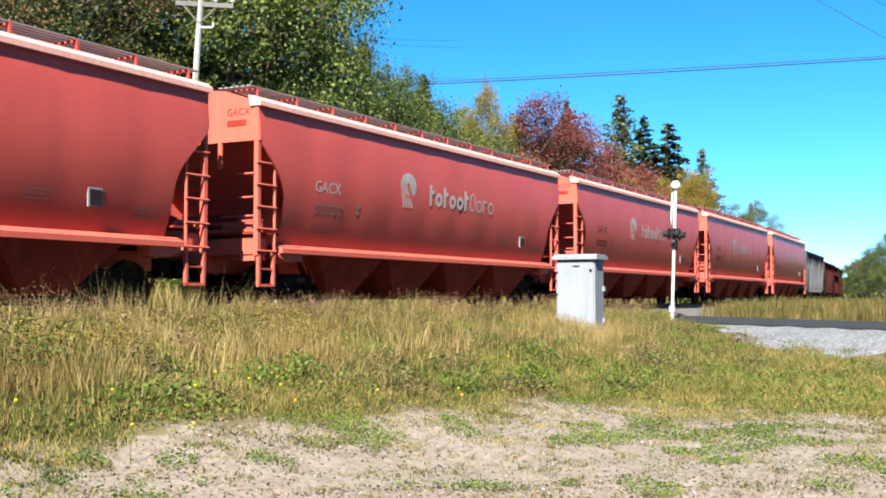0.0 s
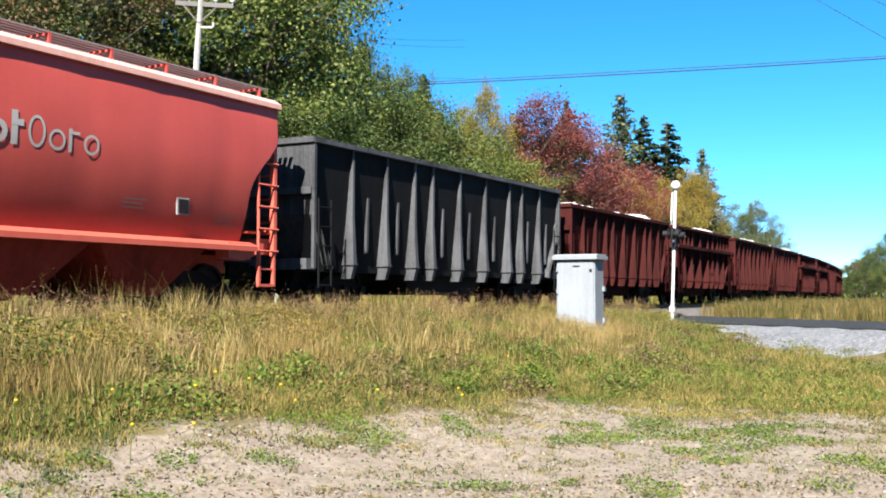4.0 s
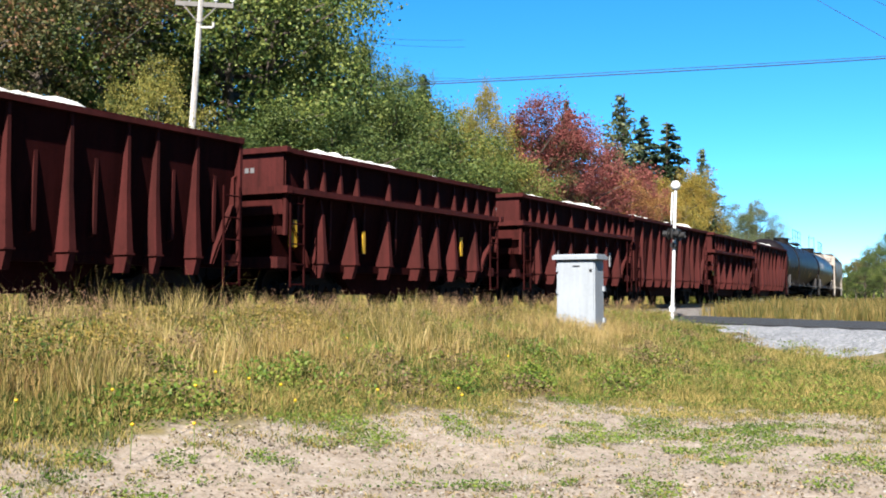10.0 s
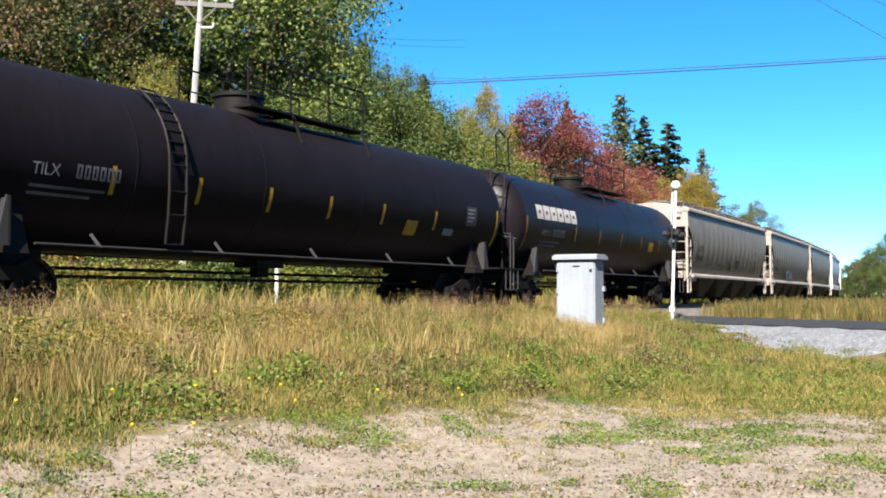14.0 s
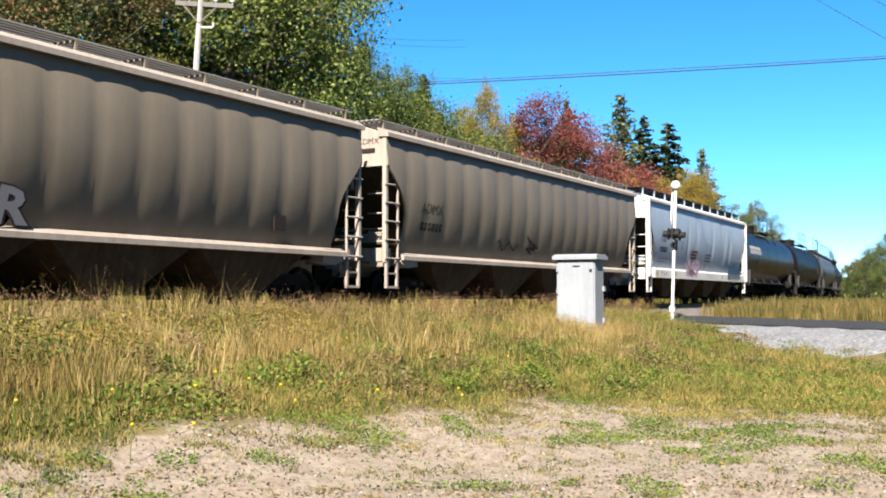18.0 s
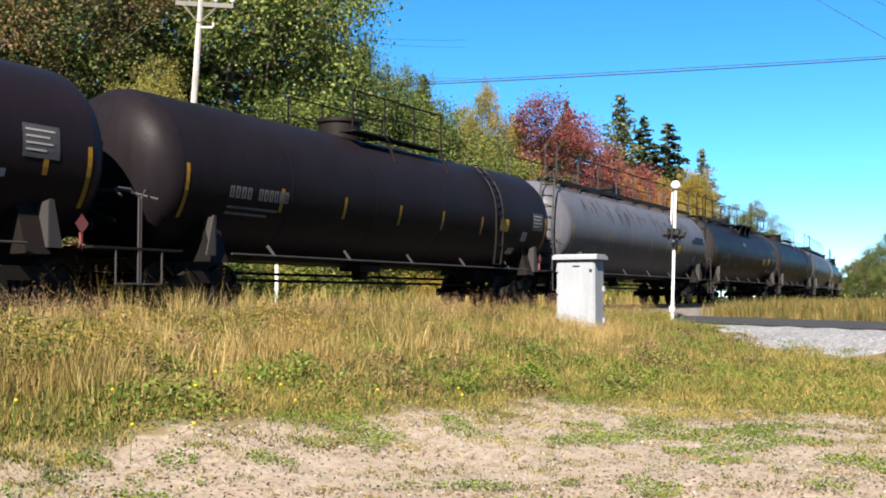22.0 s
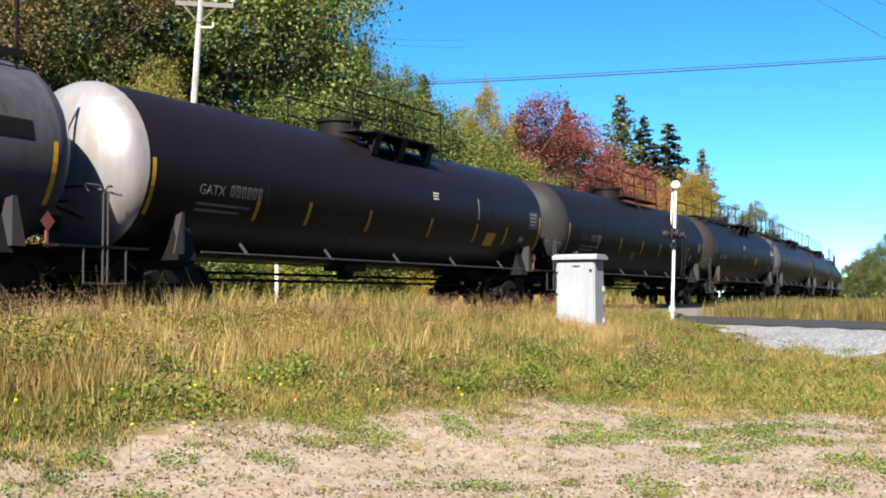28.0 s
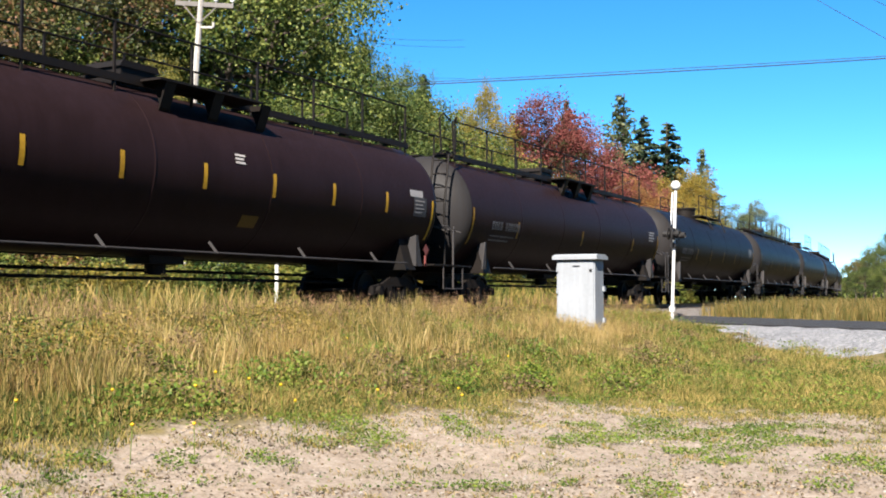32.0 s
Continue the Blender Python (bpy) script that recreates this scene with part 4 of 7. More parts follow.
            part("end_beam", lambda: Shape().box(-L - 0.05, -L + 0.05, -1.5, 1.5, 2.42, 2.56), rib, car, key=key + "x", at=flip)
        part("end_sill", lambda: Shape().box(-L - 0.05, -L + 0.25, -1.4, 1.4, floor - 0.12, floor + 0.1), rib, car, key=key, at=flip)
        for s2 in (-1, 1):
            part("corner_post", lambda s2=s2: Shape().bar((-L + 0.03, s2 * 1.52, floor - 0.1 if not belted else belt - 0.9), (-L + 0.03, s2 * 1.54, top if not belted else belt), 0.07), rib, car, key=key + "c%d" % s2, at=flip)
            for xo in (0.1, 0.55):
                part("ladder_rail", lambda s2=s2: Shape().bar((-L, s2 * 1.6, 0.5), (-L, s2 * 1.6, belt - 0.1), 0.032), body, car, key=key + "k%d" % s2, at=flip @ Matrix.Translation((xo, 0, 0)))
            for i in range(5):
                part("ladder_rung", lambda s2=s2: Shape().rod((-L + 0.1, s2 * 1.6, 0), (-L + 0.55, s2 * 1.6, 0), 0.016, 6), body, car, key=key + "kr%d" % s2, at=flip @ Matrix.Translation((0, 0, 0.55 + 0.4 * i)))
        bars_y = -L - (0.125 if belted else 0.065)
        part("end_stencil", lambda: Shape().box(bars_y - 0.003, bars_y, -0.15, 0.55, top - 0.37, top - 0.26) if not belted else Shape().box(-L - 0.008, -L - 0.004, -0.78, -0.68, 2.78, 2.88).box(-L - 0.008, -L - 0.004, -0.64, -0.54, 2.78, 2.88).box(-L - 0.008, -L - 0.004, -0.42, -0.34, 2.79, 2.88).box(-L - 0.008, -L - 0.004, -0.29, -0.21, 2.79, 2.88).box(-L - 0.008, -L - 0.004, -0.16, -0.08, 2.79, 2.88).box(-L - 0.008, -L - 0.004, -0.03, 0.05, 2.79, 2.88), FAINT_MARK, car, key=key, at=flip)
        coupler(car, sgn * (L - 0.15), sgn)
    part("floor", lambda: Shape().box(-L + 0.4, L - 0.4, -1.2, 1.2, floor - 0.1, floor), body, car, key=key)
    part("centre_sill", lambda: Shape().box(-L + 0.1, L - 0.1, -0.3, 0.3, 0.68, floor - 0.1), body, car, key=key)
    part("hopper_door", lambda: Shape().prism([(-2.2, floor - 0.1), (2.2, floor - 0.1), (1.6, 0.36), (-1.6, 0.36)], -1.05, 1.05), body, car, key=key)
    if load_seed:
        rock_load(car, "load%d%d" % (load_seed, int(length * 10)), L - 0.15, 1.44, top + 0.02, load_seed)
    for x in (-L + 1.55, L - 1.55):
        truck(car, x)
    car["half"] = L - 1.55
    if belted:
        for k, (x, z) in enumerate(((-1.75, 1.5), (0.75, 1.5), (2.85, 1.6))):
            part("reflector", lambda: Shape().box(-0.05, 0.05, -1.45, -1.42, -0.24, 0.24), YELLOW_MARK if load_seed in (4, 5, 0) else DULL_MARK if k == 2 else FAINT_MARK, car, key="gref", at=Matrix.Translation((x, 0, z)))
        if load_seed in (4, 5, 0):
            part("data_panel", lambda: Shape().box(-L + 0.25, -L + 0.5, -1.47, -1.44, 1.3, 1.85), YELLOW_MARK, car, "yellow data panel", key=key)
    return car


# ---- tank cars
TANK_R, TANK_Z = 1.51, 2.55


def tank_car(seam, body, head, walkway, dome, seed, label, end_ladder=False, ladder_at=None, refl=(2.2, (-5, 0, 5)), placards=(), panels=(), gussets=(), note=None, marks="small", bright=False, streaks=False):
    """seam: length of the plain shell. walkway: full or part. refl: height and places of the reflectors; panels: x, z, width, height, material."""
    car = thing("tank_car", label, "tank car", group="freight cars of the train")
    R, C, H = TANK_R, TANK_Z, seam / 2
    rnd = random.Random(seed)
    kk = "tank%.1f" % seam

    def shell():
        sh = Shape()
        xs = [-H, -H + 0.02] + [-H + seam * i / 5 + d for i in range(1, 5) for d in (-0.012, 0.012)] + [H - 0.02, H]
        rows = []
        for k, x in enumerate(xs):
            rows.append([(x, R * math.cos(2 * math.pi * i / 48), C + R * math.sin(2 * math.pi * i / 48)) for i in range(49)])
        return sh.grid(rows)
    part("tank_shell", shell, body, car, key=kk, smooth=True)
    for i in range(1, 5):
        part("weld_seam", lambda: Shape().spin([(R, -0.03), (R + 0.006, -0.02), (R + 0.006, 0.02), (R, 0.03)], "x", 48, (0, 0, C)), body, car, key="weld", smooth=True, at=Matrix.Translation((-H + seam * i / 5, 0, 0)))
    for sgn in (-1, 1):
        def dish(sgn=sgn):
            prof = [(R * math.cos(a), sgn * (H + 0.72 * math.sin(a))) for a in [math.pi / 2 * k / 10 for k in range(11)]]
            return Shape().spin(prof if sgn > 0 else prof, "x", 40, (0, 0, C))
        part("tank_head", dish, head if sgn < 0 else body, car, key=kk + "h%d" % sgn, smooth=True)
        flip = Matrix.Rotation(math.pi, 4, "Z") if sgn > 0 else Matrix.Identity(4)
        E = H + 0.75

        def stub():
            sh = Shape().box(-E - 0.3, -E + 3.2, -0.33, 0.33, 0.75, 1.12)
            sh.box(-E - 0.32, -E - 0.2, -1.45, 1.45, 0.95, 1.12)
            sh.box(-E - 0.3, -E + 0.75, -1.5, 1.5, 1.08, 1.12)
            return sh
        part("stub_sill", stub, WALK_IRON, car, key=kk, at=flip)

        def saddle():
            pts = [(R * 1.0 * math.sin(a), C - R * math.cos(a)) for a in [-0.95 + 1.9 * i / 10 for i in range(11)]]
            return Shape().plate([(-1.45, 0.95)] + pts + [(1.45, 0.95)], -E + 1.55, -E + 2.0)
        part("saddle", saddle, WALK_IRON, car, key=kk, at=flip)
        for s2 in (-1, 1):
            part("saddle_fin", lambda s2=s2: Shape().prism([(-E + 1.36, 1.05), (-E + 1.62, 1.05), (-E + 1.62, 1.78), (-E + 1.54, 1.78)], *sorted((s2 * 1.5, s2 * 1.47))).plate([(s2 * 1.5, 1.05), (s2 * 1.2, 1.05), (s2 * 1.2, 1.7), (s2 * 1.5, 1.78)], -E + 1.58, -E + 1.62), GREY_RAIL, car, key=kk + "f%d" % s2, at=flip)
            part("corner_handrail", lambda s2=s2: Shape().pipe([(-E - 0.25, s2 * 1.48, 0.5), (-E - 0.25, s2 * 1.48, 1.95), (-E - 0.1, s2 * 1.42, 2.08), (-E + 0.1, s2 * 1.3, 2.1)], 0.02).pipe([(-E - 0.25, s2 * 1.48, 0.52), (-E + 0.25, s2 * 1.48, 0.52), (-E + 0.25, s2 * 1.48, 1.1)], 0.018), GREY_RAIL, car, key=kk + "c%d" % s2, at=flip)
        part("end_grab", lambda: Shape().pipe([(-E + 0.15, -1.48, 1.95), (-E - 0.18, -1.0, 2.1), (-E - 0.18, 1.0, 2.1), (-E + 0.15, 1.48, 1.95)], 0.022), GREY_RAIL, car, key=kk, at=flip)
        part("brake_line", lambda: Shape().pipe([(-E - 0.02, -0.4, 1.9), (-E - 0.06, 0.3, 1.85), (-E + 0.1, 1.3, 1.55)], 0.03).rod((-E - 0.05, 0.55, 1.5), (-E + 0.35, 0.55, 1.5), 0.13, 10), WALK_IRON, car, key=kk, at=flip)
        part("head_stencil", lambda: Shape().box(-E + 0.012, -E + 0.02, -0.28, 0.22, 2.95, 3.06).box(-E + 0.012, -E + 0.02, -0.28, 0.16, 2.8, 2.88).box(-E + 0.012, -E + 0.02, -0.28, 0.1, 2.68, 2.75), WHITE_MARK, car, key=kk, at=flip)
        coupler(car, sgn * (E - 0.1), sgn)
    # long pipe rail along the lower flank with small stand-offs
    for s2 in (-1, 1):
        part("side_pipe", lambda s2=s2: Shape().rod((-H + 1.3, s2 * 1.5, 1.1), (H - 1.3, s2 * 1.5, 1.1), 0.022, 6), GREY_RAIL, car, key=kk + "p%d" % s2)
        for i in range(5):
            part("pipe_bracket", lambda s2=s2: Shape().bar((0, s2 * 1.5, 1.08), (-0.1, s2 * 1.38, 1.3), 0.05), GREY_RAIL, car, key="pb%d" % s2, at=Matrix.Translation((-H + 2.6 + i * (seam - 5.2) / 4, 0, 0)))
    for yy, zz0 in ((0.12, 0.8), (-0.2, 0.65)):
        part("brake_rod", lambda yy=yy, zz0=zz0: Shape().rod((-H - 0.4, yy, zz0), (H + 0.4, yy, zz0), 0.035, 6), WALK_IRON, car, key=kk + "br%d" % int(zz0 * 100))
    top = C + R
    # bottom fittings
    part("bottom_outlet", lambda: Shape().rod((0, 0, C - R - 0.32), (0, 0, C - R + 0.05), 0.2, 12).box(-0.45, 0.45, -0.3, 0.3, C - R - 0.12, C - R + 0.03), WALK_IRON, car, key="outlet")
    # fittings housing on the top
    dx = dome
    if walkway == "full":
        part("housing", lambda: Shape().box(-0.45, 0.45, -0.42, 0.42, top - 0.05, top + 0.32).prism([(-0.5, top + 0.3), (0.5, top + 0.3), (0.42, top + 0.42), (-0.42, top + 0.42)], -0.45, 0.45), WALK_IRON, car, key="housebox", at=Matrix.Translation((dx, 0, 0)))
        part("walkway", lambda: Shape().box(-H + 0.2, H - 0.2, -0.62, -0.22, top + 0.06, top + 0.1).box(-H + 0.2, H - 0.2, 0.22, 0.62, top + 0.06, top + 0.1), WALK_IRON, car, key=kk)
        n = 9
        for i in range(n):
            x = -H + 0.3 + (seam - 0.6) * i / (n - 1)
            part("rail_frame", lambda: Shape().bar((0, -0.85, top - 0.28), (0, -0.85, top + 0.92), 0.04).bar((0, 0.85, top - 0.28), (0, 0.85, top + 0.92), 0.04).bar((0, -0.86, top + 0.02), (0, 0.86, top + 0.02), 0.06), GREY_RAIL if body is TANK_GREY else WALK_IRON, car, key="post%s" % body.name, at=Matrix.Translation((x, 0, 0)))
        for s2 in (-1, 1):
            part("top_rail", lambda s2=s2: Shape().rod((-H + 0.3, s2 * 0.85, top + 0.92), (H - 0.3, s2 * 0.85, top + 0.92), 0.022, 6), WALK_IRON, car, key=kk + "t%d" % s2)
            part("toe_board", lambda s2=s2: Shape().box(-H + 0.2, H - 0.2, s2 * 0.86 - 0.02, s2 * 0.86 + 0.02, top - 0.1, top + 0.03), WALK_IRON, car, key=kk + "o%d" % s2)
    else:
        part("manway", lambda: Shape().rod((0, 0, top - 0.1), (0, 0, top + 0.34), 0.5, 20).rod((0, 0, top + 0.34), (0, 0, top + 0.42), 0.55, 20), WALK_IRON, car, key="manway", smooth=True, at=Matrix.Translation((dx, 0, 0)))
        part("platform", lambda: Shape().box(0.5, 3.4, -0.95, -0.55, top + 0.0, top + 0.04).box(0.5, 3.4, 0.55, 0.95, top + 0.0, top + 0.04).box(0.5, 0.8, -0.95, 0.95, top, top + 0.04).box(-0.9, 0.5, -1.05, -0.6, top - 0.02, top + 0.02)
             .bar((0.6, -0.95, top), (0.6, -1.2, top - 0.6), 0.05).bar((3.2, -0.95, top), (3.2, -1.2, top - 0.6), 0.05), WALK_IRON, car, key="platform", at=Matrix.Translation((dx, 0, 0)))
        for k in range(4):
            for s2 in (-1, 1):
                part("rail_post", lambda s2=s2: Shape().bar((0, s2 * 0.9, top), (0, s2 * 0.9, top + 0.95), 0.035), WALK_IRON, car, key="shortpost%d" % s2, at=Matrix.Translation((dx - 0.8 + k * 1.38, 0, 0)))
        for s2 in (-1, 1):
            part("top_rail", lambda s2=s2: Shape().pipe([(-0.8, s2 * 0.9, top + 0.94), (3.34, s2 * 0.9, top + 0.94)], 0.022).pipe([(-0.8, s2 * 0.9, top + 0.5), (3.34, s2 * 0.9, top + 0.5)], 0.018), WALK_IRON, car, key="srail%d" % s2, at=Matrix.Translation((dx, 0, 0)))

    for x in gussets:
        part("platform_gusset", lambda: Shape().plate([(-0.9, top - 0.02), (-1.32, top - 0.02), (-1.28, top - 0.12), (-1.13, top - 0.52)], -0.02, 0.02).plate([(-1.13, top - 0.52), (-1.17, top - 0.47), (-1.33, top - 0.02), (-1.28, top - 0.02)], -0.13, 0.13), WALK_IRON, car, key="gusset", at=Matrix.Translation((x, 0, 0)))
    if gussets:
        part("side_platform", lambda: Shape().box(-0.3, 2.5, -1.36, -0.84, top - 0.02, top + 0.02), WALK_IRON, car, key="sideplat", at=Matrix.Translation((gussets[0], 0, 0)))

    def on_shell(z):
        return -math.sqrt(max(R * R - (z - C) ** 2, 0.01)) - 0.008
    if end_ladder:
        part("end_ladder", lambda: Shape().pipe([(-H - 0.95, -0.75, 0.7), (-H - 0.95, -0.75, 2.6), (-H - 0.72, -0.75, top - 0.1), (-H - 0.1, -0.75, top + 0.1)], 0.028).pipe([(-H - 0.95, -1.2, 0.7), (-H - 0.95, -1.2, 2.6), (-H - 0.72, -1.2, top - 0.1), (-H - 0.1, -1.05, top + 0.1)], 0.028), WALK_IRON if body is not TANK_GREY else GREY_RAIL, car, key=kk)
        part("ladder_cage", lambda: Shape().pipe([(-H + 0.3, -0.72, top + 0.1), (-H - 0.25, -0.72, top + 0.1), (-H - 0.32, -0.72, top + 0.95), (-H - 0.1, -0.72, top + 1.1), (-H + 0.3, -0.72, top + 0.95)], 0.024).pipe([(-H - 0.25, -1.1, top - 0.1), (-H - 0.32, -1.1, top + 0.8), (-H - 0.1, -1.1, top + 0.95), (-H + 0.3, -0.86, top + 0.92)], 0.024), WALK_IRON if body is not TANK_GREY else GREY_RAIL, car, key=kk)
        for i in range(9):
            z = 0.95 + i * 0.36
            x = -H - 0.95 if z < 2.6 else -H - 0.95 + 0.23 * (z - 2.6) / (top - 2.7)
            part("ladder_rung", Shape().rod((x, -0.75, z), (x, -1.2, z), 0.018, 6), WALK_IRON, car, key=kk + "q%d" % i)
    if ladder_at is not None:
        pts = [(-abs((R + 0.12) * math.cos(a)), C + (R + 0.12) * math.sin(a)) for a in [math.pi * (0.68 + 0.32 * i / 8) for i in range(9)]] + [(-R - 0.12, 2.1), (-R - 0.1, 1.7), (-R - 0.04, 1.2)]
        lx = ladder_at
        for x in (0.0, 0.42):
            part("ladder_rail", lambda: Shape().pipe([(0, y0, z0) for y0, z0 in pts], 0.028), WALK_IRON, car, key="curverail", at=Matrix.Translation((lx + x, 0, 0)))
        for y0, z0 in pts:
            part("ladder_rung", lambda: Shape().rod((0, 0, 0), (0.42, 0, 0), 0.018, 6), WALK_IRON, car, key="curverung", at=Matrix.Translation((lx, y0, z0)))
    # yellow reflectors, placards and stencilled data
    strip_mat = YELLOW_MARK if bright else WEATHERED_YELLOW
    for x in refl[1]:
        part("reflector", lambda: Shape().grid([[(-0.05, on_shell(z), z), (0.05, on_shell(z), z)] for z in [refl[0] - 0.23 + 0.46 * k / 4 for k in range(5)]]), strip_mat, car, key="refl%.2f" % refl[0], at=Matrix.Translation((x, 0, 0)))
    for sgn in (-1, 1):
        part("end_reflector", lambda sgn=sgn: Shape().grid([[(sgn * (H - 0.1) - 0.045, on_shell(z) - 0.002, z), (sgn * (H - 0.1) + 0.045, on_shell(z) - 0.002, z)] for z in [C - 0.85 + 0.95 * k / 6 for k in range(7)]]), strip_mat, car, key=kk + "er%d" % sgn)
    for x, z0 in placards:
        part("placard", lambda z0=z0: Shape().grid([[(-0.27, on_shell(z) - 0.003, z), (0.27, on_shell(z) - 0.003, z)] for z in (z0 - 0.17, z0 - 0.06, z0 + 0.06, z0 + 0.17)]), YELLOW_MARK, car, "yellow warning placard", key="placard%.2f" % z0, at=Matrix.Translation((x, 0, 0)))
    for k, (x, z0, w, h, m) in enumerate(panels):
        part("data_panel", Shape().grid([[(x - w / 2, on_shell(z) - 0.002, z), (x + w / 2, on_shell(z) - 0.002, z)] for z in [z0 - h / 2 + h * i / 4 for i in range(5)]]), m, car)
        if h > 0.4:
            bars(car, "data_stencil", DULL_MARK, x - w / 2 + 0.05, z0 + h / 2 - 0.1, w - 0.15, 4, h / 5, lambda z: on_shell(z) - 0.003, 0.03, "pan%d%d" % (seed, k))
    if seed > 2:
        part("hazard_diamond", Shape().add([(H - 0.05, -1.3, 1.3), (H + 0.09, -1.3, 1.46), (H - 0.05, -1.3, 1.62), (H - 0.19, -1.3, 1.46)], [(0, 1, 2, 3)]).bar((H - 0.05, -1.28, 1.05), (H - 0.05, -1.28, 1.32), 0.04), RED_FLAG, car, "red and white diamond placard")
    if marks == "big":
        word(car, "side_lettering", WHITE_MARK, -H + 0.82, 2.62, (1, 1, 1, 1, 1, 1), 0.54, on_shell, 0.42, kk + "big", "large white block lettering", wide=0.88, stroke=0.16)
    if marks == "big" or seed in (1, 6, 9, 10):
        lettering(car, "stencil_letters", "PROX" if marks == "big" else "GATX" if seed == 9 else "TILX", DULL_MARK if seed in (1, 6, 9) else FAINT_MARK, -H + 1.25, 2.14, 0.26, on_shell, kk + "let%d" % seed)
    else:
        word(car, "stencil_code", FAINT_MARK, -H + 1.25, 2.14, (1, 1, 1, 1), 0.17, on_shell, 0.22, kk + "mark", wide=0.74, stroke=0.045)
    word(car, "stencil_code", FAINT_MARK, -H + 2.1, 2.14, (1, 1, 1, 1, 1, 1), 0.16, on_shell, 0.22, kk + "code", wide=0.74, stroke=0.04)
    bars(car, "data_stencil", FAINT_MARK, -H + 1.25, 1.95, 1.5, 2, 0.11, on_shell, 0.045, kk + "data")
    if not panels:
        bars(car, "data_stencil", DULL_MARK, H - 1.2, 2.72, 0.7, 4, 0.1, on_shell, 0.045, kk + "datb")
    if note:
        bars(car, "data_stencil", WHITE_MARK, note[0] - 0.15, note[1] + 0.05, 0.3, 3, 0.07, on_shell, 0.04, kk + "datc%d" % seed)
    if streaks:
        for i in range(44):
            x = -H + 1.4 + rnd.random() * (seam - 4)
            z1 = 3.6 - rnd.random() * 0.35
            z0 = z1 - 0.25 - 0.35 * rnd.random()
            w = 0.04 + 0.09 * rnd.random()
            part("spill_streak", Shape().grid([[(x + 0.02 * k, on_shell(z0 + (z1 - z0) * (1 - k / 3)), z0 + (z1 - z0) * (1 - k / 3)), (x + w - 0.01 * k, on_shell(z0 + (z1 - z0) * (1 - k / 3)), z0 + (z1 - z0) * (1 - k / 3))] for k in range(4)]), SOOT, car)
        if seed == 5:
            # a white bird's outline chalked on the head
            squiggle(car, "chalk_drawing", WHITE_MARK, [(-H - 0.62 + 0.3 * i / 9, 2.15 + 0.5 * math.sin(i * 0.42)) for i in range(10)], lambda z: -0.9 - 0.001 * z, 0.02, "bird", "white chalk drawing on the head")
    for x in (-H - 0.75 + 1.75, H + 0.75 - 1.75):
        truck(car, x)
    car["half"] = H - 1.0
    return car
# ---------------------------------------------------------------- plants
def leaf_material(name, stops, trans=0.35, rough=0.6, patch=0.5, wide=1.1, each=0.5):
    m = bpy.data.materials.new(name)
    m.use_nodes = True
    nt = m.node_tree
    b = nt.nodes["Principled BSDF"]
    out = nt.nodes["Material Output"]
    isl = nt.nodes.new("ShaderNodeNewGeometry")
    obr = nt.nodes.new("ShaderNodeObjectInfo").outputs["Random"]
    n = noise_node(nt, isl.outputs["Position"], 0.35, 3)
    n2 = noise_node(nt, isl.outputs["Position"], 2.1, 4, 0.6)
    fac = math_node(nt, "ADD", math_node(nt, "MULTIPLY_ADD", isl.outputs["Random Per Island"], each, math_node(nt, "MULTIPLY_ADD", n2, patch, -0.5 * patch)),
                    math_node(nt, "MULTIPLY_ADD", n, wide, math_node(nt, "MULTIPLY_ADD", obr, 0.24 if wide > 1 else 0.0, 0.13 - 0.5 * wide if wide > 1 else 0.5 - 0.5 * each - 0.5 * wide)))
    col = ramp(nt, fac, stops)
    nt.links.new(col, b.inputs["Base Color"])
    b.inputs["Roughness"].default_value = rough
    b.inputs["Specular IOR Level"].default_value = 0.25
    tr = nt.nodes.new("ShaderNodeBsdfTranslucent")
    nt.links.new(col, tr.inputs[0])
    mx = nt.nodes.new("ShaderNodeMixShader")
    mx.inputs[0].default_value = trans
    nt.links.new(b.outputs[0], mx.inputs[1])
    nt.links.new(tr.outputs[0], mx.inputs[2])
    nt.links.new(mx.outputs[0], out.inputs[0])
    return m


LEAF_GREEN = leaf_material("green_foliage", [(0.1, (0.0072, 0.0176, 0.004)), (0.45, (0.032, 0.06, 0.0104)), (0.9, (0.144, 0.16, 0.036))], each=0.75)
LEAF_DEEP = leaf_material("deep_green_foliage", [(0.1, (0.0064, 0.0144, 0.004)), (0.5, (0.0256, 0.0496, 0.0112)), (0.9, (0.088, 0.112, 0.0288))], each=0.75)
LEAF_OLIVE = leaf_material("yellowing_foliage", [(0.15, (0.024, 0.036, 0.0072)), (0.5, (0.072, 0.084, 0.0176)), (0.85, (0.2, 0.168, 0.036))], each=0.65)
LEAF_BRONZE = leaf_material("bronze_green_foliage", [(0.15, (0.0208, 0.032, 0.0088)), (0.5, (0.0656, 0.0656, 0.02)), (0.85, (0.176, 0.08, 0.044))])
LEAF_RED = leaf_material("red_maple_foliage", [(0.15, (0.036, 0.0224, 0.0112)), (0.5, (0.12, 0.0288, 0.024)), (0.85, (0.224, 0.068, 0.06))], each=0.7)
LEAF_GOLD = leaf_material("golden_foliage", [(0.15, (0.0749, 0.0749, 0.0173)), (0.5, (0.1843, 0.144, 0.023)), (0.85, (0.2765, 0.1728, 0.0346))])
LEAF_ORANGE = leaf_material("orange_foliage", [(0.15, (0.1267, 0.0576, 0.0173)), (0.5, (0.2074, 0.0979, 0.0346)), (0.85, (0.2419, 0.1728, 0.0461))])
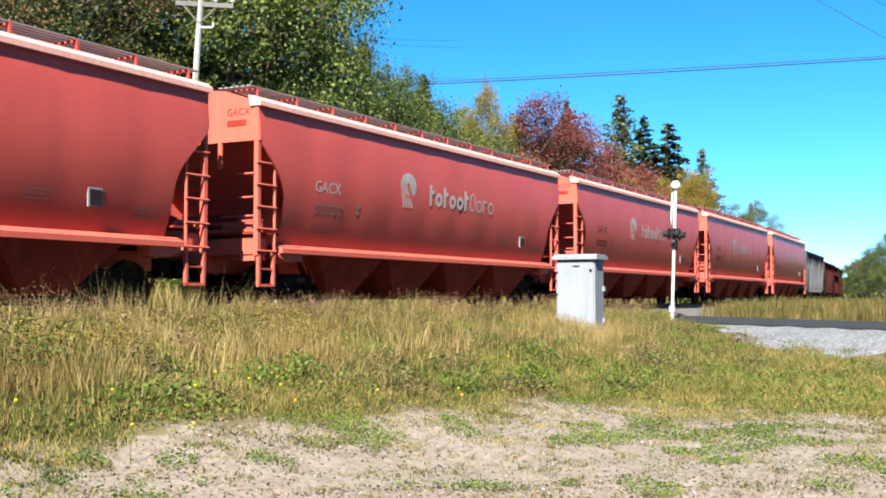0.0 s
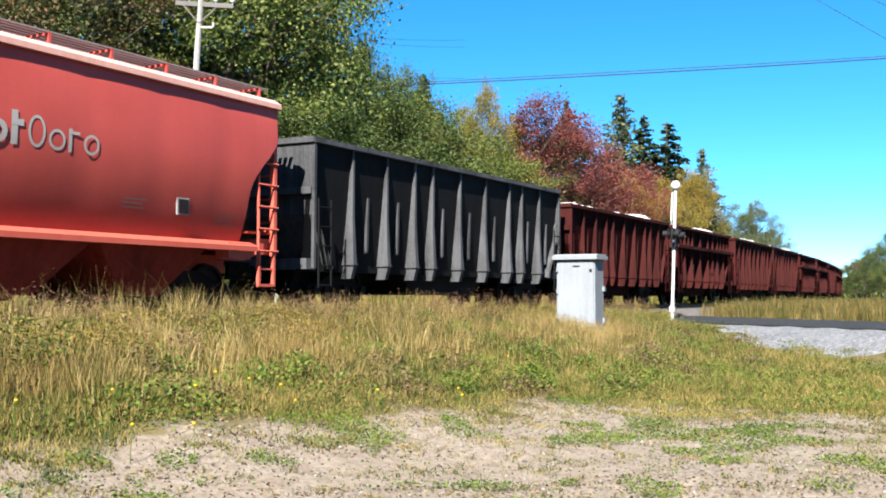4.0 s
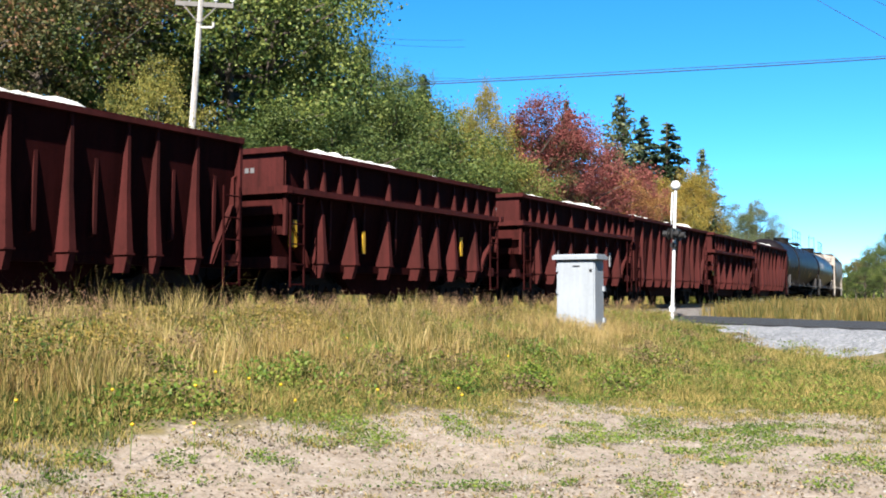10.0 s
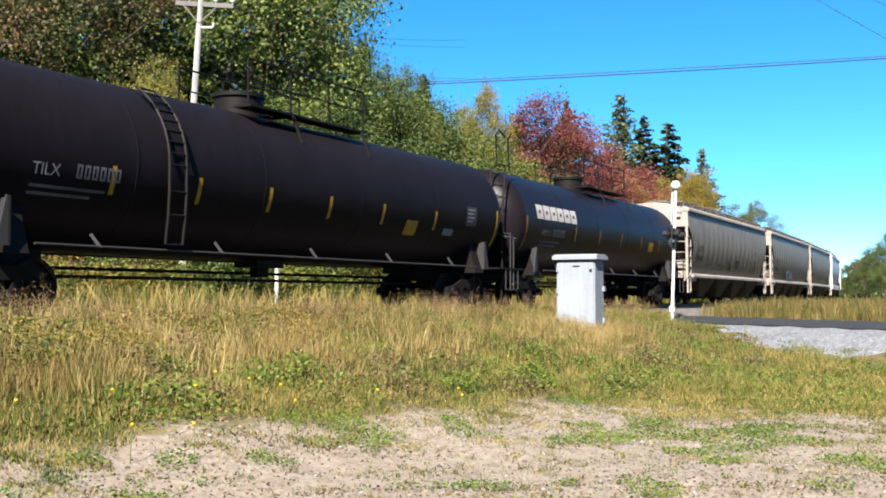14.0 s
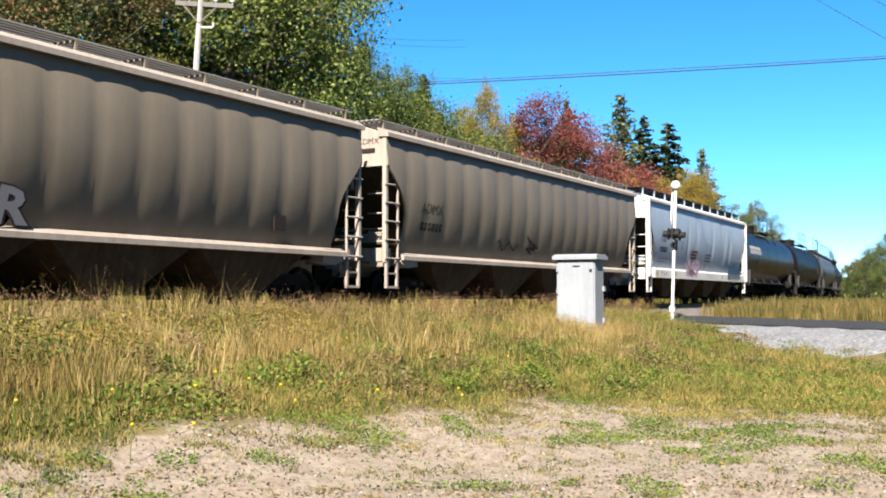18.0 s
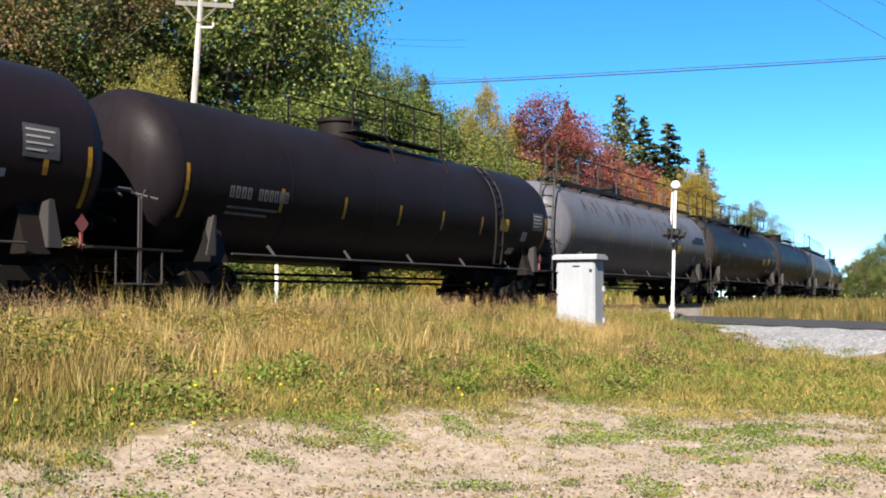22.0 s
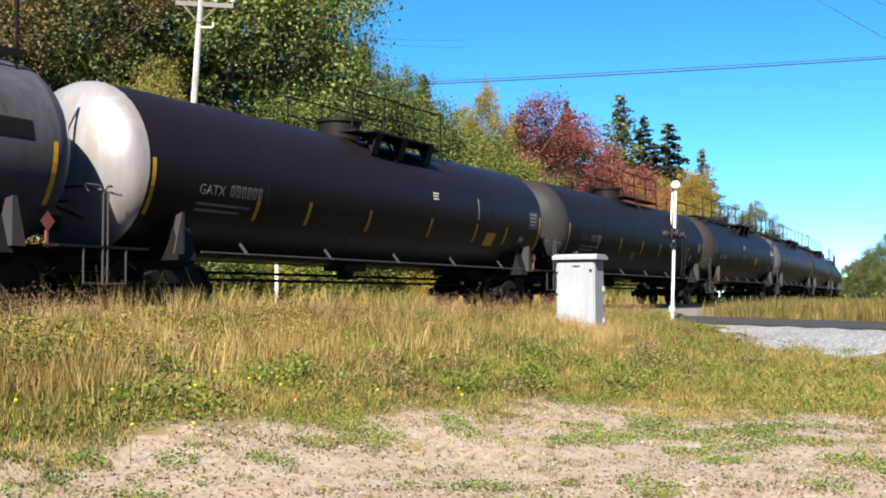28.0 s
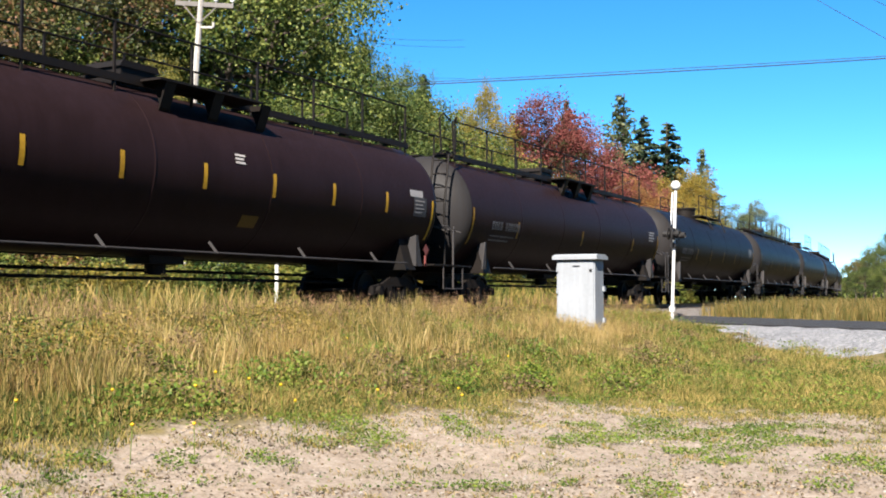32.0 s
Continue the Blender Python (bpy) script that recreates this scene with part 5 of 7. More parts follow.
NEEDLES = leaf_material("spruce_needles", [(0.15, (0.0069, 0.0162, 0.0069)), (0.5, (0.0162, 0.0288, 0.0126)), (0.85, (0.0288, 0.0461, 0.0202))], 0.1)
LARCH = leaf_material("tamarack_needles", [(0.15, (0.0346, 0.049, 0.0202)), (0.5, (0.0634, 0.0806, 0.0346)), (0.85, (0.1152, 0.1152, 0.0518))], 0.25)
BARK = paint("grey_brown_bark", (0.0749, 0.0605, 0.049), (0.0288, 0.023, 0.0202), 0.8, 0.95, 0, False)


def leaf_mesh(name, centres, size, mat, rng, flat=0.0):
    """One small bent leaf (two triangles) at each centre."""
    n = len(centres)
    d = rng.normal(size=(n, 3))
    d[:, 2] *= 1 - flat
    d /= np.linalg.norm(d, axis=1)[:, None]
    e = rng.normal(size=(n, 3))
    e -= (e * d).sum(1)[:, None] * d
    e /= np.linalg.norm(e, axis=1)[:, None]
    s = size * rng.uniform(0.6, 1.35, n)[:, None]
    v = np.stack([centres - d * s * 0.5, centres + e * s * 0.32, centres + d * s * 0.5, centres - e * s * 0.32], 1).reshape(-1, 3)
    i = np.arange(n) * 4
    f = np.stack([i, i + 1, i + 2, i + 3], 1)
    return quick_mesh(name, v, f, mat)


def quick_mesh(name, v, f, mat):
    me = bpy.data.meshes.new(name)
    n, k = f.shape
    me.vertices.add(len(v))
    me.vertices.foreach_set("co", v.astype(np.float32).ravel())
    me.loops.add(n * k)
    me.loops.foreach_set("vertex_index", f.astype(np.int32).ravel())
    me.polygons.add(n)
    me.polygons.foreach_set("loop_start", (np.arange(n) * k).astype(np.int32))
    me.materials.append(mat)
    me.update(calc_edges=True)
    return me


def limb(sh, p, q, r0, r1, bend, rng, n=4):
    pts = [Vector(p).lerp(Vector(q), i / n) for i in range(n + 1)]
    for i in range(1, n):
        pts[i] += Vector(rng.normal(size=3)) * bend
    for i in range(n):
        a, b = r0 + (r1 - r0) * i / n, r0 + (r1 - r0) * (i + 1) / n
        sh.rod(pts[i], pts[i + 1], a, 7, b)
    return pts


TREES = {}


def broadleaf(variant, mat, leaves=30000, size=0.1):
    """A tree 10 m high: trunk with limbs and a crown of many small leaves in uneven clumps."""
    k = ("broad", variant, mat.name)
    if k in TREES:
        return TREES[k]
    rng = np.random.default_rng(40 + variant)
    sh = Shape()
    limb(sh, (0, 0, -0.3), (rng.normal() * 0.3, rng.normal() * 0.3, 8.6), 0.2, 0.03, 0.1, rng, 6)
    tips = []
    for i in range(22):
        z0 = rng.uniform(1.6, 7.6)
        a = i * 2.4 + rng.uniform(-0.5, 0.5)
        reach = (2.9 * math.sin(math.pi * (0.18 + 0.74 * (z0 - 1.0) / 8.5)) + 0.4) * rng.uniform(0.65, 1.15)
        tip = (reach * math.cos(a), reach * math.sin(a), z0 + rng.uniform(0.5, 1.7))
        limb(sh, (0, 0, z0), tip, 0.07, 0.015, 0.12, rng, 3)
        tips.append(tip)
    tips += [(rng.normal() * 0.5, rng.normal() * 0.5, rng.uniform(8.6, 9.7)) for _ in range(4)]
    cs, w = [], []
    for t in tips:
        for j in range(6):
            c = np.array(t) * np.array([1, 1, 1]) + rng.normal(size=3) * np.array([0.6, 0.6, 0.5])
            if j > 3:
                c[:2] *= 0.55
            cs.append(c)
            w.append(rng.uniform(0.15, 0.42))
    cs, w = np.array(cs), np.array(w)
    pick = rng.choice(len(cs), leaves, p=w / w.sum())
    pos = cs[pick] + rng.normal(size=(leaves, 3)) * w[pick][:, None] * np.array([1.0, 1.0, 0.75])
    pos[:, 2] = np.maximum(pos[:, 2], 0.5)
    TREES[k] = (sh.mesh("trunk", BARK), leaf_mesh("crown", pos, size, mat, rng, 0.3))
    return TREES[k]


def shrub(variant, mat):
    """A bush 10 units high that is leafy from the ground up."""
    k = ("shrub", variant, mat.name)
    if k in TREES:
        return TREES[k]
    rng = np.random.default_rng(55 + variant)
    sh = Shape()
    cs = []
    for i in range(16):
        a, r = i * 2.4, rng.uniform(0.4, 3.2)
        tip = (r * math.cos(a), r * math.sin(a), rng.uniform(3.5, 9.3) * (1 - 0.1 * r))
        limb(sh, (0.1 * tip[0], 0.1 * tip[1], -0.3), tip, 0.06, 0.015, 0.15, rng, 3)
        for j in range(6):
            f = rng.uniform(0.12, 1.0)
            cs.append(np.array(tip) * np.array([1.1 - 0.2 * f, 1.1 - 0.2 * f, f]) + rng.normal(size=3) * 0.3)
    cs = np.array(cs)
    pick = rng.integers(0, len(cs), 7000)
    pos = cs[pick] + rng.normal(size=(7000, 3)) * np.array([0.6, 0.6, 0.8])
    pos[:, 2] = np.maximum(pos[:, 2], 0.1)
    TREES[k] = (sh.mesh("trunk", BARK), leaf_mesh("crown", pos, 0.3, mat, rng, 0.3))
    return TREES[k]


def conifer(variant, mat, leaves=7000, thin=0.0):
    k = ("con", variant, mat.name)
    if k in TREES:
        return TREES[k]
    rng = np.random.default_rng(70 + variant)
    sh = Shape()
    limb(sh, (0, 0, -0.3), (0.1, 0.1, 9.9), 0.16, 0.02, 0.03, rng, 5)
    segs = []
    for i in range(95):
        z = 0.9 + 9.0 * (i / 95) ** 0.9
        reach = (10.0 - z) * 0.3 * rng.uniform(0.5, 1.25) + 0.03
        a = i * 2.399 + rng.uniform(-0.4, 0.4)
        drop = reach * rng.uniform(0.05, 0.4) * (1 if thin == 0 else -0.4)
        tip = (reach * math.cos(a), reach * math.sin(a), z - drop)
        limb(sh, (0, 0, z), tip, 0.025, 0.008, 0.03, rng, 2)
        segs.append(((0, 0, z), tip, reach))
    p0, p1, rr = np.array([s[0] for s in segs]), np.array([s[1] for s in segs]), np.array([s[2] for s in segs])
    pick = rng.choice(len(segs), leaves, p=rr / rr.sum())
    t = rng.beta(1.6, 1.0, leaves)[:, None]
    pos = p0[pick] + (p1 - p0)[pick] * t + rng.normal(size=(leaves, 3)) * np.array([0.13, 0.13, 0.09]) * (1 + thin) * np.minimum(0.25 + 0.7 * rr[pick], 1)[:, None]
    TREES[k] = (sh.mesh("trunk", BARK), leaf_mesh("crown", pos, 0.22 if thin == 0 else 0.17, mat, rng, 0.4))
    return TREES[k]


def plant(name, meshes, x, y, high, wide, turn, label, category, group="", z=None):
    t = thing(name, label, category, group=group)
    z = float(ground_z(x, y)) if z is None else z
    t.matrix_world = Matrix.Translation((x, y, z)) @ Matrix.Rotation(turn, 4, "Z") @ Matrix.Diagonal((wide, wide, high / 10.0, 1))
    for nm, me in zip(("trunk", "crown"), meshes):
        o = new(nm, me)
        o.parent = t
    return t


def at_px(u, depth):
    """Plan place at a sideways slope u (tangent, to the right) and a depth before the eye."""
    c, s = 0.8771, 0.4803
    return depth * (c + u * s), depth * (s - u * c)


TREE_ROWS = [
    # slope, depth, height, width, kind, material
    (-0.50, 37, 13.0, 1.25, 0, LEAF_GREEN), (-0.43, 35, 12.5, 1.2, 1, LEAF_BRONZE), (-0.36, 37, 14.0, 1.3, 2, LEAF_BRONZE), (-0.29, 38, 14.0, 1.2, 3, LEAF_GREEN),
    (-0.20, 40, 15.0, 1.4, 0, LEAF_GREEN), (-0.165, 42, 15.0, 1.2, 1, LEAF_GREEN), (-0.115, 45, 11.4, 0.95, 2, LEAF_GREEN), (-0.33, 45, 16.0, 1.5, 1, LEAF_GREEN),
    (-0.24, 47, 17.0, 1.5, 2, LEAF_GREEN), (-0.42, 44, 16.0, 1.5, 3, LEAF_GREEN), (-0.17, 50, 16.5, 1.4, 3, LEAF_GREEN), (-0.55, 44, 16, 1.5, 2, LEAF_GREEN),
    (-0.262, 33.5, 7.4, 0.5, 1, LEAF_OLIVE), (-0.232, 35.5, 5.6, 0.45, 2, LEAF_OLIVE), (-0.20, 34.5, 5.6, 0.7, 2, LEAF_DEEP), (-0.145, 37, 6.6, 0.95, 0, LEAF_DEEP), (-0.10, 39, 7.4, 1.0, 3, LEAF_DEEP), (-0.31, 35.5, 6.8, 0.8, 0, LEAF_DEEP),
    (-0.08, 50, 12.0, 0.68, 2, LEAF_GREEN), (-0.026, 55, 11.6, 0.5, 3, LEAF_DEEP), (-0.042, 53, 11.4, 0.55, 0, LEAF_GREEN), (-0.055, 43, 8.4, 1.0, 1, LEAF_DEEP), (-0.02, 46, 8.8, 0.95, 0, LEAF_GREEN), (-0.045, 50, 9.4, 0.9, 2, LEAF_OLIVE), (0.005, 49, 8.6, 0.9, 3, LEAF_OLIVE),
    (0.036, 52, 10.5, 0.5, 2, LEAF_GOLD), (0.02, 56, 9.8, 0.9, 1, LEAF_OLIVE), (0.045, 49, 7.2, 0.8, 1, LEAF_GREEN), (0.065, 57, 9.6, 0.95, 0, LEAF_BRONZE),
    (0.08, 56, 10.4, 1.05, 3, LEAF_RED), (0.115, 58, 9.6, 1.0, 1, LEAF_RED), (0.10, 61, 9.4, 1.0, 0, LEAF_RED), (0.135, 64, 7.8, 0.8, 2, LEAF_RED),
    (0.15, 65, 7.2, 0.85, 3, LEAF_ORANGE), (0.165, 68, 7.9, 0.75, 1, LEAF_ORANGE), (0.182, 69, 8.3, 0.5, 2, LEAF_RED), (0.203, 71, 8.0, 0.62, 0, LEAF_GOLD),
    (0.222, 73, 8.6, 0.72, 3, LEAF_GOLD), (0.235, 82, 9.0, 0.7, 1, LEAF_OLIVE), (0.06, 53, 6.4, 0.8, 3, LEAF_BRONZE), (0.11, 62, 6.0, 0.8, 2, LEAF_OLIVE),
    (0.272, 98, 7.6, 0.75, 0, LARCH), (0.285, 104, 9.2, 0.8, 1, LARCH), (0.297, 108, 7.0, 0.65, 2, LARCH), (0.252, 95, 6.6, 0.6, 3, LARCH),
    (0.355, 240, 5.0, 0.9, 0, LEAF_GREEN), (0.366, 215, 6.6, 0.75, 1, LEAF_DEEP), (0.374, 225, 8.2, 0.8, 2, LEAF_OLIVE), (0.383, 200, 8.6, 0.8, 3, LEAF_BRONZE), (0.39, 215, 9.4, 0.8, 0, LEAF_DEEP),
    (0.397, 190, 10.0, 0.8, 1, LEAF_GREEN), (0.406, 185, 12.0, 1.0, 3, LEAF_DEEP), (0.382, 170, 5.4, 0.7, 2, LEAF_DEEP), (0.4, 165, 6.0, 0.7, 0, LEAF_GREEN),
]
NAMES = {"deep_green_foliage": ("broadleaf tree with deep green foliage", "tree"), "green_foliage": ("tall broadleaf tree with dense green foliage", "tree"), "yellowing_foliage": ("broadleaf tree with yellowing green foliage", "tree"),
         "bronze_green_foliage": ("broadleaf tree turning bronze behind the railway", "tree"), "red_maple_foliage": ("maple tree in deep red autumn foliage", "tree"),
         "golden_foliage": ("slender tree in golden autumn foliage", "tree"), "tamarack_needles": ("airy pale grey-green tree far along the line", "tree"), "orange_foliage": ("bushy tree in orange autumn foliage", "tree")}
for i, (u, dep, hi, wd, var, mt) in enumerate(TREE_ROWS):
    x, y = at_px(u, dep)
    lab, cat = NAMES[mt.name]
    plant("tree", broadleaf(var, mt), x, y, hi, wd, i * 1.7, lab, cat, "trees behind the railway")
for i, (u, dep, hi, wd, var, mt, lab) in enumerate([
        (-0.018, 60, 13.0, 1.5, 0, NEEDLES, "dark spruce tree rising behind the broadleaf trees"), (0.113, 72, 13.4, 1.5, 1, NEEDLES, "dark pointed spruce tree"),
        (0.162, 76, 14.6, 1.8, 0, LARCH, "thin tamarack tree with feathery grey-green needles"), (0.183, 78, 13.4, 2.0, 1, NEEDLES, "dark pointed spruce tree"),
        (0.206, 79, 13.1, 2.0, 2, NEEDLES, "dark pointed spruce tree"), (0.158, 74, 10.5, 0.8, 2, NEEDLES, "dark pointed spruce tree"), (0.236, 83, 11.8, 1.3, 2, LARCH, "thin tamarack tree with feathery grey-green needles"),
        (-0.05, 52, 11.4, 0.7, 1, NEEDLES, "dark spruce tree rising behind the broadleaf trees"), (0.15, 78, 11.0, 0.8, 0, NEEDLES, "dark pointed spruce tree"), (0.28, 112, 10.2, 0.8, 2, LARCH, "thin tamarack tree with feathery grey-green needles")]):
    x, y = at_px(u, dep)
    plant("conifer", conifer(var, mt, 9000, 0.6 if mt is LARCH else 0.0), x, y, hi, wd, i * 2.1, lab, "conifer", "conifers behind the railway")

# low bushes along the far side of the line
rng = np.random.default_rng(5)
for i in range(66):
    x = 9 + i * 1.05 + rng.uniform(-0.5, 0.5)
    y = float(track_y(x)) + 5.6 + (i % 2) * 1.5 + rng.uniform(-0.5, 0.5)
    mt = (LEAF_GREEN, LEAF_OLIVE, LEAF_OLIVE, LEAF_GOLD, LEAF_GREEN, LEAF_OLIVE, LEAF_BRONZE)[i % 7]
    plant("bush", shrub(i % 3, mt), x, y, rng.uniform(1.4, 2.9), rng.uniform(0.32, 0.5), i * 1.3, "leafy green and yellow roadside bush behind the track", "bush", "bushes behind the railway")

# taller brush behind them, under the trees
for i in range(30):
    x = 9 + i * 1.3 + rng.uniform(-0.5, 0.5)
    y = float(track_y(x)) + 9.2 + (i % 3) * 0.9
    mt = (LEAF_DEEP, LEAF_GREEN, LEAF_OLIVE, LEAF_GREEN, LEAF_BRONZE)[i % 5]
    plant("bush", shrub(i % 3, mt), x, y, rng.uniform(2.8, 4.4), rng.uniform(0.4, 0.6), i * 1.9, "tall leafy brush under the trees behind the track", "bush", "bushes behind the railway")

# far woods: one uneven band of foliage beyond the fields
pos = []
for i in range(170):
    a = radians(-22 + 34 * i / 170 + rng.uniform(-0.1, 0.1))
    r = rng.uniform(300, 420)
    h = rng.uniform(5, 9)
    c = np.array([r * math.cos(a), r * math.sin(a), 0.0])
    n = 420
    u = rng.normal(size=(n, 3)) * np.array([3.4, 3.4, 0])
    zz = rng.beta(1.5, 1.3, n) * h
    u[:, :2] *= (1.15 - (zz / h)[:, None] ** 1.6)
    u[:, 2] = zz
    pos.append(c + u)
far_woods = new("far_woods", leaf_mesh("far_woods", np.concatenate(pos), 1.5, LEAF_GREEN, rng))
tagged(far_woods, "distant green tree line beyond the fields", "woods", kind="stuff")

# woods that close the place behind the camera and along its right-hand side
pos = []
for i in range(130):
    a = radians(-4 - 220 * i / 130 + rng.uniform(-0.6, 0.6))
    r = rng.uniform(62, 92) + 60 * max(0, 1 - i / 16)
    h = rng.uniform(11, 17)
    n = 420
    u = rng.normal(size=(n, 3)) * np.array([2.6, 2.6, 0])
    zz = rng.beta(1.4, 1.2, n) * h
    u[:, :2] *= (1.15 - (zz / h)[:, None] ** 1.6)
    u[:, 2] = zz - 1.2
    pos.append(np.array([r * math.cos(a), r * math.sin(a), 0.0]) + u)
tagged(new("woods_across_the_lot", leaf_mesh("woods_across_the_lot", np.concatenate(pos), 1.6, LEAF_DEEP, rng)), "dark green woods across the gravel lot", "woods", kind="stuff")

# ---------------------------------------------------------------- grass
GRASS = leaf_material("dry_meadow_grass", [(0.0, (0.014, 0.021, 0.0029)), (0.3, (0.0655, 0.0647, 0.011)), (0.55, (0.1485, 0.1136, 0.0263)), (0.78, (0.2533, 0.1835, 0.0657)), (1.0, (0.3494, 0.2709, 0.124))], 0.3, 0.7, 1.7, 0.6, 1.05)
STRAW = leaf_material("straw_coloured_grass", [(0.0, (0.0655, 0.0454, 0.0131)), (0.4, (0.1834, 0.1267, 0.0379)), (0.8, (0.3319, 0.2447, 0.1021))], 0.3, 0.7, 0.8, 0.6, 0.9)
RUSTY = leaf_material("rusty_brown_grass", [(0.0, (0.044, 0.0283, 0.0105)), (0.45, (0.1509, 0.0912, 0.0263)), (0.9, (0.2641, 0.1762, 0.063))], 0.3, 0.7, 0.8, 0.6, 0.9)
TURF = leaf_material("short_green_grass", [(0.0, (0.0175, 0.035, 0.0044)), (0.38, (0.0743, 0.0874, 0.0146)), (0.6, (0.1572, 0.1267, 0.0306)), (0.95, (0.2708, 0.1966, 0.0693))], 0.3, 0.7, 1.5, 0.6, 0.95)
WEED = leaf_material("broad_green_weeds", [(0.1, (0.0178, 0.044, 0.0057)), (0.5, (0.0604, 0.1058, 0.0127)), (0.9, (0.137, 0.1693, 0.0247))], 0.35, 0.6, each=0.7)
SEED_HEAD = leaf_material("reddish_brown_seed_heads", [(0.1, (0.076, 0.0389, 0.0274)), (0.5, (0.1394, 0.0752, 0.0492)), (0.9, (0.2154, 0.1244, 0.0821))], 0.2, 0.8)
YELLOW_PETAL = leaf_material("yellow_petals", [(0.1, (0.4032, 0.2592, 0.0058)), (0.9, (0.4608, 0.3168, 0.0115))], 0.2)


def soft_noise(x, y, s, seed=0.0):
    return 0.5 + 0.25 * (np.sin(x / s + 1.3 * seed + 1.7 * np.sin(y / s * 0.7 + seed)) + np.sin(y / s * 1.1 + 2.1 + seed + 1.3 * np.sin(x / s * 0.8 - seed)))


def blades(name, x, y, h, w, mat, label, lean=0.35, seed=1, category="grass", lift=None):
    rng = np.random.default_rng(seed)
    n = len(x)
    z = rough_ground(x, y) - 0.02 if lift is None else lift
    a = rng.uniform(0, 2 * np.pi, n)
    t = rng.uniform(0, 2 * np.pi, n)
    k = rng.uniform(0.1, 1.0, n) * lean * h
    side = np.stack([np.cos(a), np.sin(a), np.zeros(n)], 1) * (w / 2)[:, None]
    base = np.stack([x, y, z], 1)
    mid = base + np.stack([np.cos(t) * k * 0.35, np.sin(t) * k * 0.35, h * 0.58], 1)
    tip = base + np.stack([np.cos(t) * k, np.sin(t) * k, h], 1)
    v = np.stack([base - side, base + side, mid + side * 0.8, mid - side * 0.8, tip + side * 0.15, tip - side * 0.15], 1).reshape(-1, 3)
    i = np.arange(n) * 6
    f = np.concatenate([np.stack([i, i + 1, i + 2, i + 3], 1), np.stack([i + 3, i + 2, i + 4, i + 5], 1)])
    ob = new(name, quick_mesh(name, v, f, mat))
    return tagged(ob, label, category, kind="stuff"), tip


def lot_line(x, y):
    """Above zero on the meadow, below it on the worn lot."""
    return np.maximum(y + 0.022 * (x - 6) ** 2 - 6.6, 0.8 * x - 11.7)


def scatter(n, x0, x1, y0, y1, keep, seed):
    rng = np.random.default_rng(seed)
    x, y = rng.uniform(x0, x1, n), rng.uniform(y0, y1, n)
    p = keep(x, y)
    ok = rng.uniform(0, 1, n) < p
    return x[ok], y[ok]


def open_ground(x, y):
    q = track_y(x) - y
    b = across_road(x, y)
    w = apron_wide(x, y) * (0.62 + 0.55 * soft_noise(x, y, 0.6, 77) * soft_noise(x, y, 0.23, 79) * 2)
    left = along(x, y) + 1.165 * b < -0.2
    return (q > 2.35) & ((b < -w) | left | (b > ROAD_WIDE + 0.4))


def tall_zone(x, y):
    """One where the meadow stands tall, near nothing where it is short."""
    over = y + 0.02 * (x - 2) ** 2 - 7.5 - 0.4 * (x - 6.4) + 1.6 * (soft_noise(x, y, 1.1, 81) - 0.5) + 0.9 * (soft_noise(x, y, 0.35, 83) - 0.5)
    return np.interp(over, (-1.0, 0.5), (0.05, 1.0))


def tall_keep(x, y):
    q = track_y(x) - y
    clump = soft_noise(x, y, 0.55, 1) * 0.6 + soft_noise(x, y, 0.21, 2) * 0.4
    on_track = (np.abs(q - 4.2) < 1.0) & (x > 24)
    right = np.clip((x - 19.5 - 0.75 * (y - 4)) / 5, 0, 1) * (y < 9.6)
    return np.where(open_ground(x, y) & (lot_line(x, y) > 0.4) & ~on_track, np.clip(1.9 * clump - 0.35, 0.12, 1) * tall_zone(x, y) * (1 - 0.93 * right), 0)


gx1, gy1 = scatter(310000, 3.5, 36, 3.5, 12.2, tall_keep, 11)
r1 = np.random.default_rng(12)
hh = (0.1 + 0.26 * soft_noise(gx1, gy1, 0.8, 3) + 0.2 * soft_noise(gx1, gy1, 0.23, 5)) * r1.uniform(0.35, 1.35, len(gx1))
q1 = track_y(gx1) - gy1
hh *= np.interp(gx1 - 0.75 * (gy1 - 4), (13, 19), (1, 0.6)) * (0.45 + 0.55 * tall_zone(gx1, gy1))
hh *= np.interp(lot_line(gx1, gy1), (0.5, 2.4), (0.5, 1.0)) * np.interp(q1, (2.4, 4.5), (1.5, 1.0))
blades("tall_grass", gx1, gy1, hh, r1.uniform(0.005, 0.013, len(gx1)), GRASS, "tall dry yellow and olive meadow grass before the railway", 0.5, 13)
# straw and rusty clumps among it
for k, (mat, lab, s, lim) in enumerate(((STRAW, "pale straw-coloured grass clumps in the meadow", 0.8, 0.56), (RUSTY, "rusty brown dead grass clumps in the meadow", 0.6, 0.57))):
    gxa, gya = scatter(125000, 4.5, 34, 3.5, 12.2, lambda x, y: tall_keep(x, y) * np.interp(x - 0.75 * (y - 4), (11, 17), (1, 0.15)) * (0.08 + 0.75 * (0.55 * soft_noise(x, y, s, 51 + k) + 0.45 * soft_noise(x, y, 0.28, 55 + k) > lim)), 14 + k)
    ra = np.random.default_rng(16 + k)
    ha = (0.2 + 0.28 * soft_noise(gxa, gya, 0.5, 57 + k)) * ra.uniform(0.5, 1.3, len(gxa)) * np.interp(lot_line(gxa, gya), (0.5, 2.4), (0.5, 1.0)) * np.interp(track_y(gxa) - gya, (2.4, 4.5), (1.4, 1.0))
    blades(("straw_grass", "rusty_grass")[k], gxa, gya, ha, ra.uniform(0.005, 0.011, len(gxa)), mat, lab, 0.45, 18 + k)
